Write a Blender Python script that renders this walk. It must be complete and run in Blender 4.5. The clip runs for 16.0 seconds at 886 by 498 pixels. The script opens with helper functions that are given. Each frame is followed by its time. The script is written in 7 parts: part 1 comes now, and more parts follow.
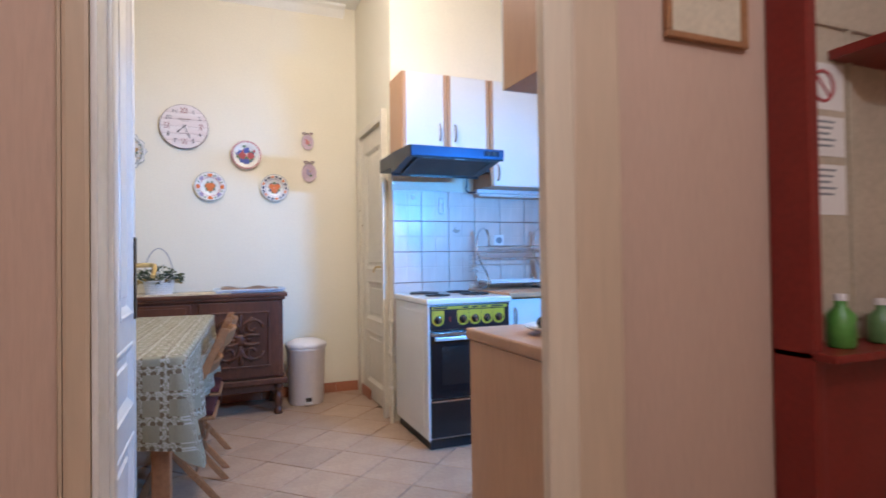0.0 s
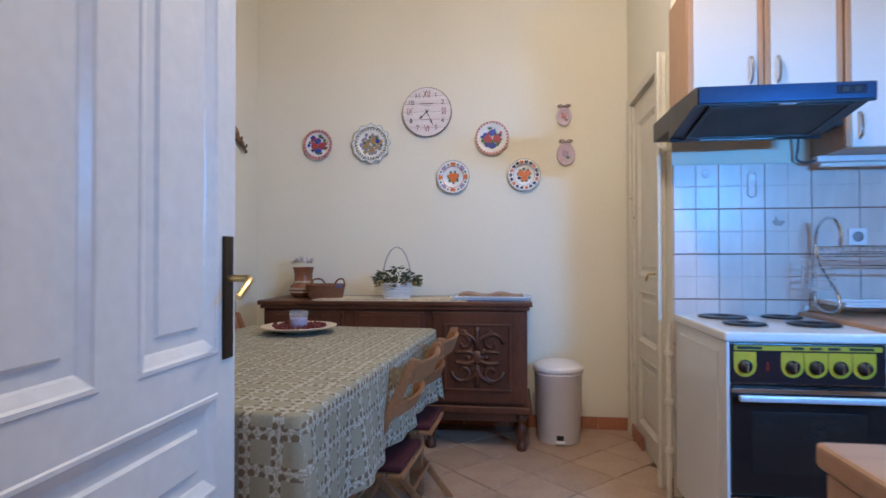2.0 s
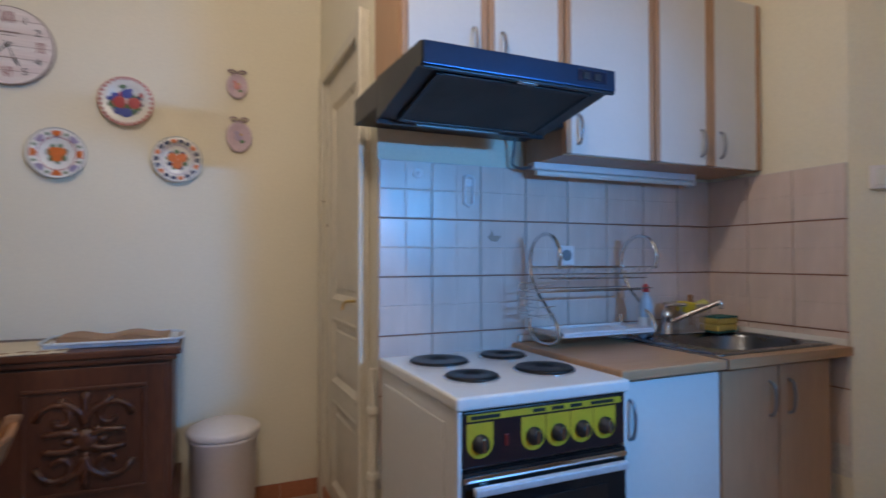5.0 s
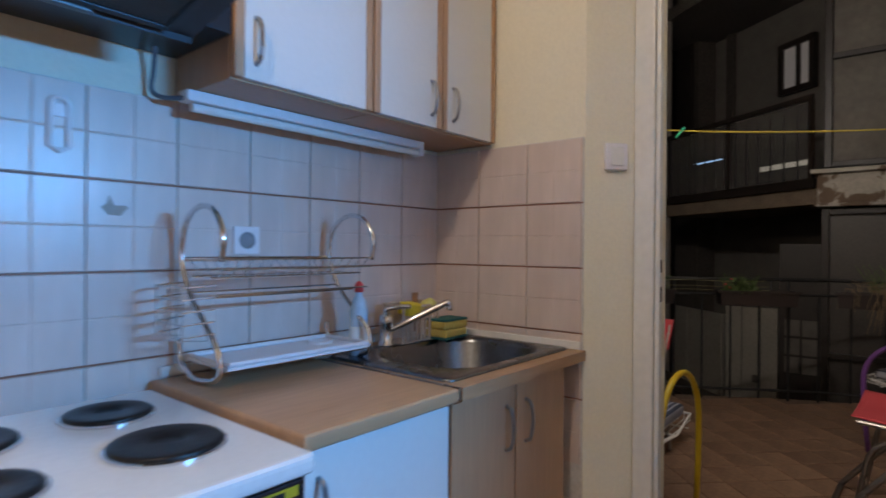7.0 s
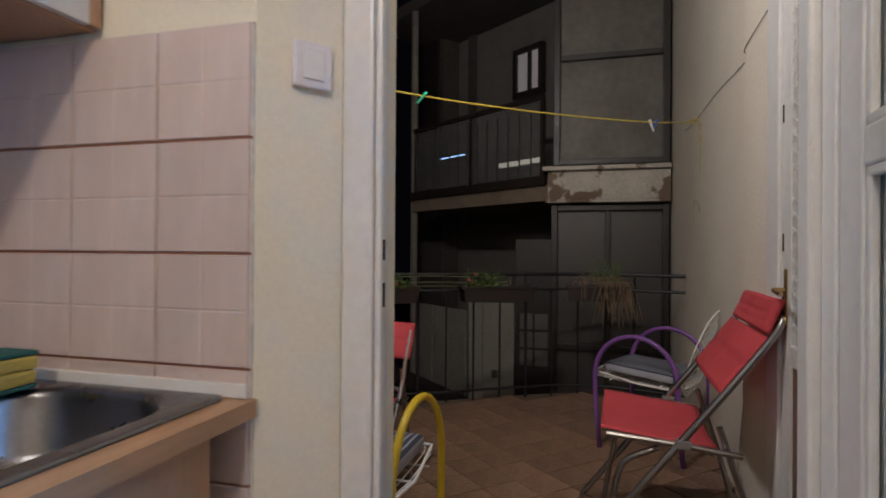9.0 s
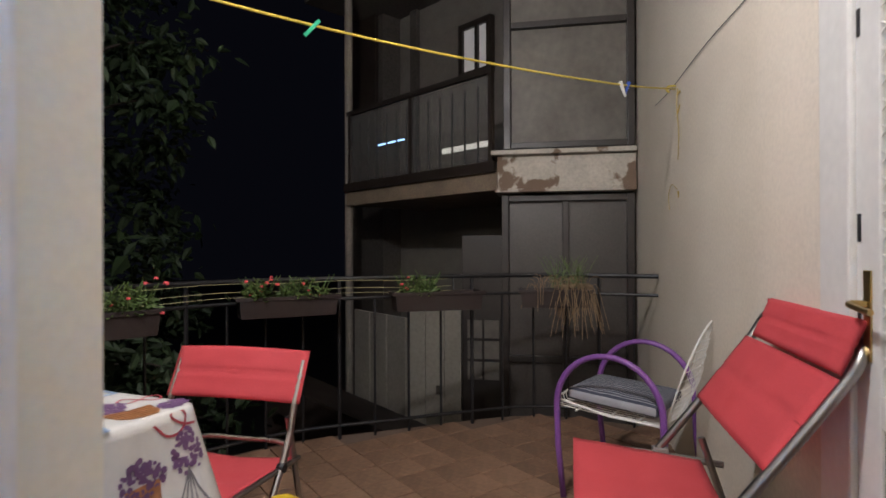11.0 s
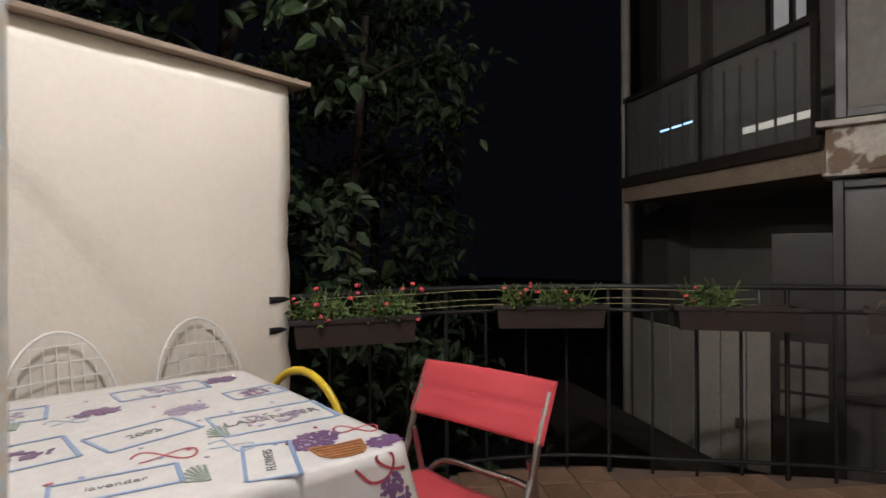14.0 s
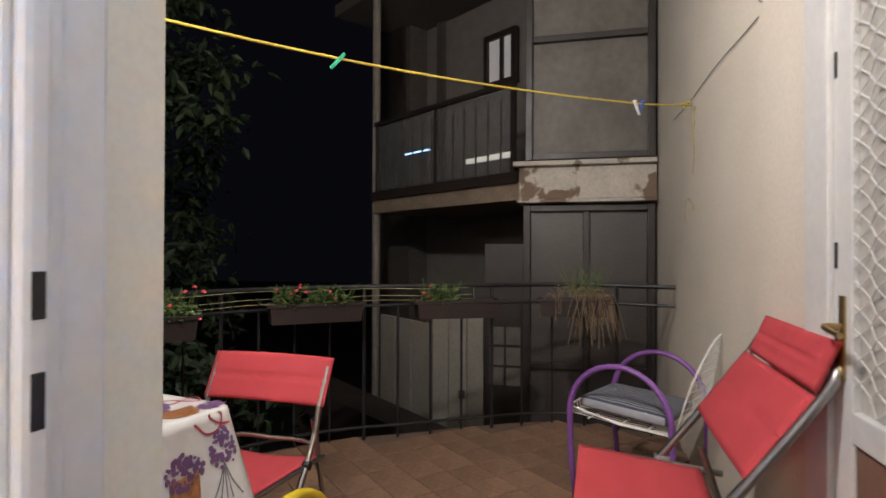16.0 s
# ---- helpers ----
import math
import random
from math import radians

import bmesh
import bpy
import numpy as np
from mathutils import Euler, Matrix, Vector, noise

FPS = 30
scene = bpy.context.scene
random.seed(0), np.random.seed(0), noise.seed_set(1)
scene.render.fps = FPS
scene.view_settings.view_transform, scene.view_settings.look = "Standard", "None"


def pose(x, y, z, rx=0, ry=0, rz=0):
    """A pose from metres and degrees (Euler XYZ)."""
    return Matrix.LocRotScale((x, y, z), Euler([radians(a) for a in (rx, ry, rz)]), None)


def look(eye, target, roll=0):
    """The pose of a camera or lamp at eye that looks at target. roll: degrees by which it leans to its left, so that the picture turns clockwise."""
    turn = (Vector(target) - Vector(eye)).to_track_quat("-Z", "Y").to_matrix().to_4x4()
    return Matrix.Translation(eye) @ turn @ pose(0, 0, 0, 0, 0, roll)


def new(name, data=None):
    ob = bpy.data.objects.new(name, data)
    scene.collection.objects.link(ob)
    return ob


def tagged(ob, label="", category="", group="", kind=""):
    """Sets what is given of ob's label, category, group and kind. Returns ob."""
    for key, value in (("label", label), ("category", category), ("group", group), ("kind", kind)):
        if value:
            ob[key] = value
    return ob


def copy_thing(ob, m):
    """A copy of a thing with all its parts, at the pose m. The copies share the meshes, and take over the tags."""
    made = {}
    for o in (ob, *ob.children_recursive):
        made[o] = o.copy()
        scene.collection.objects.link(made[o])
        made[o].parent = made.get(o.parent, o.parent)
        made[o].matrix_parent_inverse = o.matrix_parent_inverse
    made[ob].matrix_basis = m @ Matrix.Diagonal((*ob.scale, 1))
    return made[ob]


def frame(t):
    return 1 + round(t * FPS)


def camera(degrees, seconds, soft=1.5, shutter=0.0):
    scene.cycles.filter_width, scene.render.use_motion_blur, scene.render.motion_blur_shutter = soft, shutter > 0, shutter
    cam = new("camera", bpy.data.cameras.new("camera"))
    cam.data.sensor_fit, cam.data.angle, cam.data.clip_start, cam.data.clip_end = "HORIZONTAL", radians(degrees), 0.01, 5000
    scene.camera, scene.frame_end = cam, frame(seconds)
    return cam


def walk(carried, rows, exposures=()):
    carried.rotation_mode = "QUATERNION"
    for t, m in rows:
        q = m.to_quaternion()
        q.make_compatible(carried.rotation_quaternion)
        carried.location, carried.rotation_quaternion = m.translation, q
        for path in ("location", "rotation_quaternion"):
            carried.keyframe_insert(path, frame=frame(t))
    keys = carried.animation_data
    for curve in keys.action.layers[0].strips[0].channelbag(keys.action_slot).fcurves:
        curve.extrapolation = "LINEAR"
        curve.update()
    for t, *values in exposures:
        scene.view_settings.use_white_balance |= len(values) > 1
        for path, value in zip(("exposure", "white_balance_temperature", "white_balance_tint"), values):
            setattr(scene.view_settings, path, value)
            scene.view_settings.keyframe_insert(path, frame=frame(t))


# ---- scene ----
cam = camera(76.8, 16.0, soft=1.6, shutter=0.5)
PATH = [
    (0, (0.47, 0.961, 1.124), (1.222, 2.814, 1.154), -0.8),
    (0.5, (0.567, 1.2, 1.135), (1.087, 3.131, 1.165), -0.7),
    (1, (0.694, 1.432, 1.144), (0.913, 3.42, 1.177), -0.5),
    (1.5, (0.784, 1.621, 1.16), (0.703, 3.619, 1.188), -0.3),
    (2, (0.832, 1.858, 1.159), (0.587, 3.842, 1.184), -0.1),
    (2.5, (0.869, 2.076, 1.174), (0.562, 4.052, 1.201), -0.1),
    (3, (0.91, 2.263, 1.177), (0.598, 4.238, 1.202), 0.0),
    (3.5, (0.945, 2.409, 1.207), (0.751, 4.4, 1.229), 0.0),
    (4, (0.972, 2.497, 1.225), (0.966, 4.497, 1.255), 0.1),
    (4.5, (0.98, 2.598, 1.225), (1.309, 4.57, 1.26), 0.2),
    (5, (0.999, 2.724, 1.23), (1.808, 4.553, 1.266), -0.1),
    (5.2, (1.04, 2.761, 1.231), (1.944, 4.545, 1.265), -0.1),
    (7.5, (1.764, 3.316, 1.222), (3.43, 4.423, 1.22), 0.5),
    (8, (1.985, 3.359, 1.201), (3.75, 4.301, 1.206), 0.4),
    (8.5, (2.154, 3.385, 1.18), (4.002, 4.15, 1.188), 0.4),
    (9, (2.357, 3.427, 1.172), (4.287, 3.955, 1.18), 0.4),
    (11.5, (3.329, 3.483, 1.159), (5.295, 3.85, 1.164), -0.2),
    (12, (3.466, 3.509, 1.148), (5.373, 4.113, 1.149), -0.4),
    (12.5, (3.542, 3.528, 1.159), (5.339, 4.406, 1.161), -0.5),
    (13, (3.587, 3.556, 1.167), (5.263, 4.647, 1.172), -0.6),
    (13.5, (3.594, 3.564, 1.176), (5.182, 4.78, 1.18), -0.4),
    (14, (3.56, 3.535, 1.191), (5.113, 4.794, 1.196), -0.3),
    (14.5, (3.422, 3.437, 1.222), (5.017, 4.644, 1.223), -0.1),
    (15, (3.32, 3.435, 1.201), (5.123, 4.301, 1.211), 0.2),
    (15.5, (3.188, 3.414, 1.213), (5.1, 4.001, 1.224), 0.3),
    (16, (3.037, 3.39, 1.212), (4.981, 3.859, 1.227), 0.2),
]
walk(cam, [(t, look(eye, target, roll)) for t, eye, target, roll in PATH],
     exposures=[(0.0, 0.48, 5700, 10), (0.9, 0.18, 5650, 10), (1.8, 0.05, 5750, 10), (3.5, -0.1, 6000, 10), (4.5, -0.5, 6150, 10),
                (5.2, -0.54, 6200, 10), (7.4, -0.13, 6550, 10), (8.0, -0.04, 6300, 10), (9.0, 0.17, 6100, 10), (11.3, 1.12, 5850, 10), (13.5, 1.0, 5900, 10), (14.5, 1.0, 5900, 10), (16.0, 1.16, 6050, 10)])

# ---- world and light ----
world = bpy.data.worlds.new("night")
scene.world = world
world.use_nodes = True
world.node_tree.nodes["Background"].inputs[0].default_value = (0.011, 0.011, 0.017, 1)
world.node_tree.nodes["Background"].inputs[1].default_value = 0.09


def lamp(name, kind, m, watts, colour, size=0.1, size_y=0.0):
    data = bpy.data.lights.new(name, kind)
    data.energy, data.color = watts, colour
    if kind == "AREA":
        data.shape, data.size, data.size_y = "RECTANGLE", size, size_y or size
    else:
        data.shadow_soft_size = size
    ob = new(name, data)
    ob.matrix_world = m
    return ob


WARM, COOL, PORCH = (1.0, 0.85, 0.70), (0.10, 0.42, 1.0), (1.0, 0.94, 0.92)
lamp("ceiling_bulb", "POINT", pose(1.0, 3.58, 2.90), 61, WARM, 0.09)
lamp("under_cabinet_tube", "AREA", look((2.34, 2.285, 1.598), (1.25, 4.4, 1.28)), 52, COOL, 0.8, 0.05).data.spread = math.radians(135)
lamp("porch_bulb", "POINT", pose(3.80, 4.25, 3.1), 82, PORCH, 0.06)
# Unseen fill lamp added to brighten the hall; no fitting belongs to it.
lamp("hall_bulb", "POINT", pose(0.9, 0.2, 2.6), 40, (1.0, 0.97, 0.98), 0.08)

# ---- materials ----
MATS = {}


def mat(name, colour, rough=0.6, metal=0.0, vary=0.12, scale=6.0, fine=60.0, bump=0.15, dist=0.004, tint=None, coat=0.0, piece=0.0, stretch=None, patch=None):
    """A painted, grained or worn surface: two scales of variation, a second tint, fine relief."""
    if name in MATS:
        return MATS[name]
    m = bpy.data.materials.new(name)
    m.use_nodes = True
    n, l = m.node_tree.nodes, m.node_tree.links
    b = n["Principled BSDF"]
    b.inputs["Roughness"].default_value, b.inputs["Metallic"].default_value = rough, metal
    b.inputs["Coat Weight"].default_value = coat
    co = n.new("ShaderNodeTexCoord")
    mp = n.new("ShaderNodeMapping")
    mp.inputs["Scale"].default_value = stretch or (1, 1, 1)
    l.new(co.outputs["Object"], mp.inputs["Vector"])
    big, small = n.new("ShaderNodeTexNoise"), n.new("ShaderNodeTexNoise")
    big.inputs["Scale"].default_value, small.inputs["Scale"].default_value = scale, fine
    big.inputs["Detail"].default_value, small.inputs["Detail"].default_value = 4, 5
    for x in (big, small):
        l.new(mp.outputs["Vector"], x.inputs["Vector"])
    ramp = n.new("ShaderNodeMapRange")
    ramp.inputs["From Min"].default_value, ramp.inputs["From Max"].default_value = 0.3, 0.7
    l.new(big.outputs["Fac"], ramp.inputs["Value"])
    mix = n.new("ShaderNodeMix")
    mix.data_type = "RGBA"
    other = tint or tuple(c * (1 - vary) for c in colour)
    mix.inputs["A"].default_value, mix.inputs["B"].default_value = (*colour, 1), (*other, 1)
    l.new(ramp.outputs["Result"], mix.inputs["Factor"])
    hue = n.new("ShaderNodeHueSaturation")
    l.new(mix.outputs["Result"], hue.inputs["Color"])
    val = n.new("ShaderNodeMapRange")
    val.inputs["From Min"].default_value, val.inputs["From Max"].default_value = 0.25, 0.75
    val.inputs["To Min"].default_value, val.inputs["To Max"].default_value = 1 - vary, 1 + vary
    l.new(small.outputs["Fac"], val.inputs["Value"])
    last = val.outputs["Result"]
    if piece:
        info = n.new("ShaderNodeObjectInfo")
        pr = n.new("ShaderNodeMapRange")
        pr.inputs["To Min"].default_value, pr.inputs["To Max"].default_value = 1 - piece, 1 + piece
        l.new(info.outputs["Random"], pr.inputs["Value"])
        mul = n.new("ShaderNodeMath")
        mul.operation = "MULTIPLY"
        l.new(last, mul.inputs[0]), l.new(pr.outputs["Result"], mul.inputs[1])
        last = mul.outputs[0]
    l.new(last, hue.inputs["Value"])
    out = hue.outputs["Color"]
    if patch:
        blot = n.new("ShaderNodeTexNoise")
        blot.inputs["Scale"].default_value, blot.inputs["Detail"].default_value = patch[1], 6
        l.new(co.outputs["Object"], blot.inputs["Vector"])
        edge = n.new("ShaderNodeMapRange")
        edge.inputs["From Min"].default_value, edge.inputs["From Max"].default_value = patch[2], patch[2] + 0.03
        l.new(blot.outputs["Fac"], edge.inputs["Value"])
        pm = n.new("ShaderNodeMix")
        pm.data_type = "RGBA"
        pm.inputs["B"].default_value = (*patch[0], 1)
        l.new(edge.outputs["Result"], pm.inputs["Factor"]), l.new(out, pm.inputs["A"])
        out = pm.outputs["Result"]
    l.new(out, b.inputs["Base Color"])
    rr = n.new("ShaderNodeMapRange")
    rr.inputs["To Min"].default_value, rr.inputs["To Max"].default_value = max(0.03, rough * 0.8), min(1, rough * 1.2)
    l.new(big.outputs["Fac"], rr.inputs["Value"]), l.new(rr.outputs["Result"], b.inputs["Roughness"])
    bp = n.new("ShaderNodeBump")
    bp.inputs["Strength"].default_value, bp.inputs["Distance"].default_value = bump, dist
    l.new(small.outputs["Fac"], bp.inputs["Height"]), l.new(bp.outputs["Normal"], b.inputs["Normal"])
    MATS[name] = m
    return m


def glass_mat(name, tint=(0.9, 0.95, 0.95), rough=0.03):
    m = bpy.data.materials.new(name)
    m.use_nodes = True
    b = m.node_tree.nodes["Principled BSDF"]
    b.inputs["Base Color"].default_value = (*tint, 1)
    b.inputs["Transmission Weight"].default_value, b.inputs["Roughness"].default_value, b.inputs["IOR"].default_value = 1, rough, 1.45
    return m


def glow_mat(name, colour, strength):
    m = bpy.data.materials.new(name)
    m.use_nodes = True
    b = m.node_tree.nodes["Principled BSDF"]
    b.inputs["Emission Color"].default_value, b.inputs["Emission Strength"].default_value = (*colour, 1), strength
    b.inputs["Base Color"].default_value = (0.8, 0.8, 0.8, 1)
    return m


cream = mat("cream_plaster", (0.80, 0.745, 0.60), 0.9, vary=0.04, scale=1.6, fine=90, bump=0.12, tint=(0.77, 0.71, 0.565))
ceiling_white = mat("ceiling_paint", (0.84, 0.82, 0.76), 0.95, vary=0.03)
peach = mat("peach_wall", (0.55, 0.39, 0.295), 0.85, vary=0.05, scale=2.0, fine=120, bump=0.25, stretch=(1, 1, 0.12))
door_white = mat("old_white_gloss_paint", (0.74, 0.72, 0.68), 0.32, vary=0.05, scale=3, fine=35, bump=0.12, patch=((0.55, 0.47, 0.36), 9.0, 0.735))
frame_cream = mat("chipped_cream_paint", (0.72, 0.66, 0.54), 0.45, vary=0.06, scale=5, fine=40, bump=0.25, patch=((0.42, 0.33, 0.22), 11.0, 0.70))
tile_mat = mat("wall_tile_glaze", (0.61, 0.495, 0.435), 0.32, vary=0.06, scale=9, fine=30, bump=0.04, tint=(0.68, 0.56, 0.495), piece=0.04, stretch=(1, 1, 0.2))
grout = mat("white_grout", (0.66, 0.62, 0.57), 0.9)
brown_grout = mat("brown_joint_strip", (0.30, 0.13, 0.075), 0.5)
floor_tile_mat = mat("floor_tile_glaze", (0.37, 0.24, 0.16), 0.36, vary=0.12, scale=7, fine=45, bump=0.1, tint=(0.44, 0.31, 0.22), piece=0.08)
floor_grout = mat("floor_grout", (0.16, 0.11, 0.08), 0.9)
terracotta = mat("terracotta_skirting", (0.42, 0.16, 0.08), 0.4, piece=0.08)
laminate = mat("beech_laminate", (0.48, 0.28, 0.16), 0.42, vary=0.08, scale=4, fine=70, bump=0.05, stretch=(1, 1, 0.1))
laminate_x = mat("beech_worktop", (0.46, 0.27, 0.145), 0.38, vary=0.10, scale=5, fine=60, bump=0.05, stretch=(0.12, 1, 1))
peninsula_top = mat("peninsula_worktop", (0.44, 0.26, 0.155), 0.4, vary=0.08, scale=4, fine=60, bump=0.05, stretch=(0.15, 1, 1))
cab_white = mat("white_cabinet_foil", (0.68, 0.67, 0.645), 0.35, vary=0.02, bump=0.03)
chrome = mat("chrome", (0.75, 0.75, 0.76), 0.13, 1.0, vary=0.03, bump=0.02)
steel = mat("brushed_steel", (0.36, 0.36, 0.38), 0.28, 1.0, vary=0.06, fine=90, bump=0.06, stretch=(0.1, 1, 1))
brass = mat("worn_brass", (0.66, 0.48, 0.20), 0.3, 1.0, vary=0.15)
black_iron = mat("black_iron", (0.011, 0.010, 0.011), 0.5, 0.0, vary=0.2)
enamel = mat("white_enamel", (0.68, 0.67, 0.65), 0.22, vary=0.03, bump=0.02)
stove_black = mat("black_oven_glass", (0.010, 0.010, 0.011), 0.12, vary=0.1, bump=0.02)
stove_yellow = mat("yellow_panel_print", (0.52, 0.37, 0.02), 0.4, vary=0.05)
hotplate = mat("cast_iron_plate", (0.022, 0.020, 0.020), 0.42, 0.6, vary=0.2)
hood_black = mat("black_hood_metal", (0.02, 0.023, 0.03), 0.36, 0.35, vary=0.12, bump=0.03)
dark_oak = mat("dark_carved_oak", (0.062, 0.018, 0.007), 0.40, vary=0.3, scale=5, fine=50, bump=0.25, tint=(0.115, 0.036, 0.014), stretch=(1, 1, 0.25))
chair_wood = mat("folding_chair_beech", (0.27, 0.12, 0.047), 0.42, vary=0.2, scale=6, fine=60, bump=0.12, tint=(0.35, 0.17, 0.075))
plastic_white = mat("white_plastic", (0.78, 0.74, 0.74), 0.4, vary=0.03, bump=0.03)
red_lacquer = mat("dark_red_lacquer", (0.20, 0.018, 0.012), 0.4, vary=0.12)
porcelain = mat("porcelain", (0.80, 0.78, 0.74), 0.2, vary=0.03, bump=0.02)
balcony_tile_mat = mat("balcony_tile", (0.165, 0.094, 0.058), 0.5, vary=0.24, scale=5, fine=34, bump=0.25, tint=(0.265, 0.16, 0.10), piece=0.16)
stucco = mat("white_stucco", (0.68, 0.632, 0.54), 0.95, vary=0.035, scale=3, fine=45, bump=0.22, dist=0.006)
house_plaster = mat("cream_house_plaster", (0.73, 0.66, 0.555), 0.95, vary=0.08, scale=1.8, fine=60, bump=0.3, tint=(0.67, 0.60, 0.49))
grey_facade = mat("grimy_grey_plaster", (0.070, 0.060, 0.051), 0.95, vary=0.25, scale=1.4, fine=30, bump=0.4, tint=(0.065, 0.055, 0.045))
frosted = mat("grimy_frosted_panel", (0.145, 0.128, 0.108), 0.6, vary=0.18, scale=2.4, fine=14, bump=0.1, tint=(0.10, 0.088, 0.074))
dark_paint = mat("dark_brown_metal_paint", (0.025, 0.018, 0.014), 0.45, vary=0.2)
red_canvas = mat("red_canvas", (0.50, 0.052, 0.062), 0.85, vary=0.07, scale=5, fine=260, bump=0.3, dist=0.002)
clear_glass = glass_mat("clear_glass")


# ---- builders ----
def link(name, bm, material, parent=None, label="", smooth=False):
    me = bpy.data.meshes.new(name)
    bm.normal_update()
    bm.to_mesh(me)
    bm.free()
    me.materials.append(material)
    if smooth:
        for p in me.polygons:
            p.use_smooth = True
    ob = new(name, me)
    if parent:
        ob.parent = parent
    if label:
        ob["label"] = label
    return ob


def part(name, bm, material, parent, label="", smooth=False):
    return link(name, bm, material, parent, label, smooth)


def thing(name, m, label, category, group="", kind=""):
    ob = new(name)
    ob.matrix_world = m
    return tagged(ob, label, category, group, kind)


def structure(name, bm, material, label="", category="wall", smooth=False):
    return tagged(link(name, bm, material, None, "", smooth), label, category, "", "structure")


def box(x0, y0, z0, x1, y1, z1, bevel=0.0, bm=None, m=None, segs=2):
    """A box between two corners with rounded edges."""
    b = bmesh.new()
    bmesh.ops.create_cube(b, size=1)
    for v in b.verts:
        v.co = Vector(((x0 + x1) / 2 + v.co.x * abs(x1 - x0), (y0 + y1) / 2 + v.co.y * abs(y1 - y0), (z0 + z1) / 2 + v.co.z * abs(z1 - z0)))
    if bevel:
        bmesh.ops.bevel(b, geom=b.edges[:], offset=bevel, segments=segs, affect="EDGES", profile=0.6)
    if m is not None:
        b.transform(m)
    return add(bm, b)


def add(bm, b):
    """Joins b into bm, or gives b back when there is no bm."""
    if bm is None:
        return b
    me = bpy.data.meshes.new("tmp")
    b.to_mesh(me)
    b.free()
    bm.from_mesh(me)
    bpy.data.meshes.remove(me)
    return bm


def lathe(profile, seg=32, bm=None, m=None, cap=True):
    """A turned body from (radius, height) pairs round z."""
    b = bmesh.new()
    rings = []
    for r, z in profile:
        rings.append([b.verts.new((max(r, 1e-5) * math.cos(2 * math.pi * i / seg), max(r, 1e-5) * math.sin(2 * math.pi * i / seg), z)) for i in range(seg)])
    for a, c in zip(rings, rings[1:]):
        for i in range(seg):
            b.faces.new((a[i], a[(i + 1) % seg], c[(i + 1) % seg], c[i]))
    if cap:
        b.faces.new(reversed(rings[0]))
        b.faces.new(rings[-1])
    bmesh.ops.recalc_face_normals(b, faces=b.faces[:])
    if m is not None:
        b.transform(m)
    return add(bm, b)


def tube(points, r, seg=10, bm=None, closed=False, m=None):
    """A round bar along points."""
    b = bmesh.new()
    pts = [Vector(p) for p in points]
    n = len(pts)
    rings, last = [], None
    for i, p in enumerate(pts):
        a = pts[(i - 1) % n] if closed or i else p
        c = pts[(i + 1) % n] if closed or i < n - 1 else p
        d = (c - a).normalized()
        if last is None:
            u = d.orthogonal().normalized()
        else:
            u = (last - d * last.dot(d)).normalized()
        last = u
        w = d.cross(u)
        rings.append([b.verts.new(p + r * (math.cos(2 * math.pi * k / seg) * u + math.sin(2 * math.pi * k / seg) * w)) for k in range(seg)])
    pairs = list(zip(rings, rings[1:])) + ([(rings[-1], rings[0])] if closed else [])
    for a, c in pairs:
        for k in range(seg):
            b.faces.new((a[k], a[(k + 1) % seg], c[(k + 1) % seg], c[k]))
    if not closed:
        b.faces.new(reversed(rings[0])), b.faces.new(rings[-1])
    bmesh.ops.recalc_face_normals(b, faces=b.faces[:])
    if m is not None:
        b.transform(m)
    return add(bm, b)


def arc(f, t0, t1, n):
    return [f(t0 + (t1 - t0) * i / n) for i in range(n + 1)]


def smoothed(points, n=6):
    """A smooth line through points (Catmull-Rom)."""
    p = [Vector(q) for q in points]
    p = [2 * p[0] - p[1]] + p + [2 * p[-1] - p[-2]]
    out = []
    for i in range(1, len(p) - 2):
        for k in range(n):
            t = k / n
            a, b, c, d = p[i - 1], p[i], p[i + 1], p[i + 2]
            out.append(0.5 * (2 * b + (c - a) * t + (2 * a - 5 * b + 4 * c - d) * t * t + (3 * b - a - 3 * c + d) * t ** 3))
    return out + [p[-2]]


def prism(outline, depth, bm=None, m=None, bevel=0.0):
    """A plate: outline of (x, z) pairs, thick along +y."""
    b = bmesh.new()
    f = b.faces.new([b.verts.new((x, 0, z)) for x, z in outline])
    r = bmesh.ops.extrude_face_region(b, geom=[f])
    for v in r["geom"]:
        if isinstance(v, bmesh.types.BMVert):
            v.co.y += depth
    bmesh.ops.recalc_face_normals(b, faces=b.faces[:])
    if bevel:
        bmesh.ops.bevel(b, geom=b.edges[:], offset=bevel, segments=2, affect="EDGES")
    if m is not None:
        b.transform(m)
    return add(bm, b)


def letters(name, text, size, m, material, parent, extrude=0.0008):
    cu = bpy.data.curves.new(name, "FONT")
    cu.body, cu.size, cu.extrude, cu.align_x, cu.align_y = text, size, extrude, "CENTER", "CENTER"
    tmp = bpy.data.objects.new(name, cu)
    scene.collection.objects.link(tmp)
    dg = bpy.context.evaluated_depsgraph_get()
    me = bpy.data.meshes.new_from_object(tmp.evaluated_get(dg))
    bpy.data.objects.remove(tmp)
    me.materials.clear()
    me.materials.append(material)
    ob = new(name, me)
    ob.parent, ob.matrix_local = parent, m
    return ob



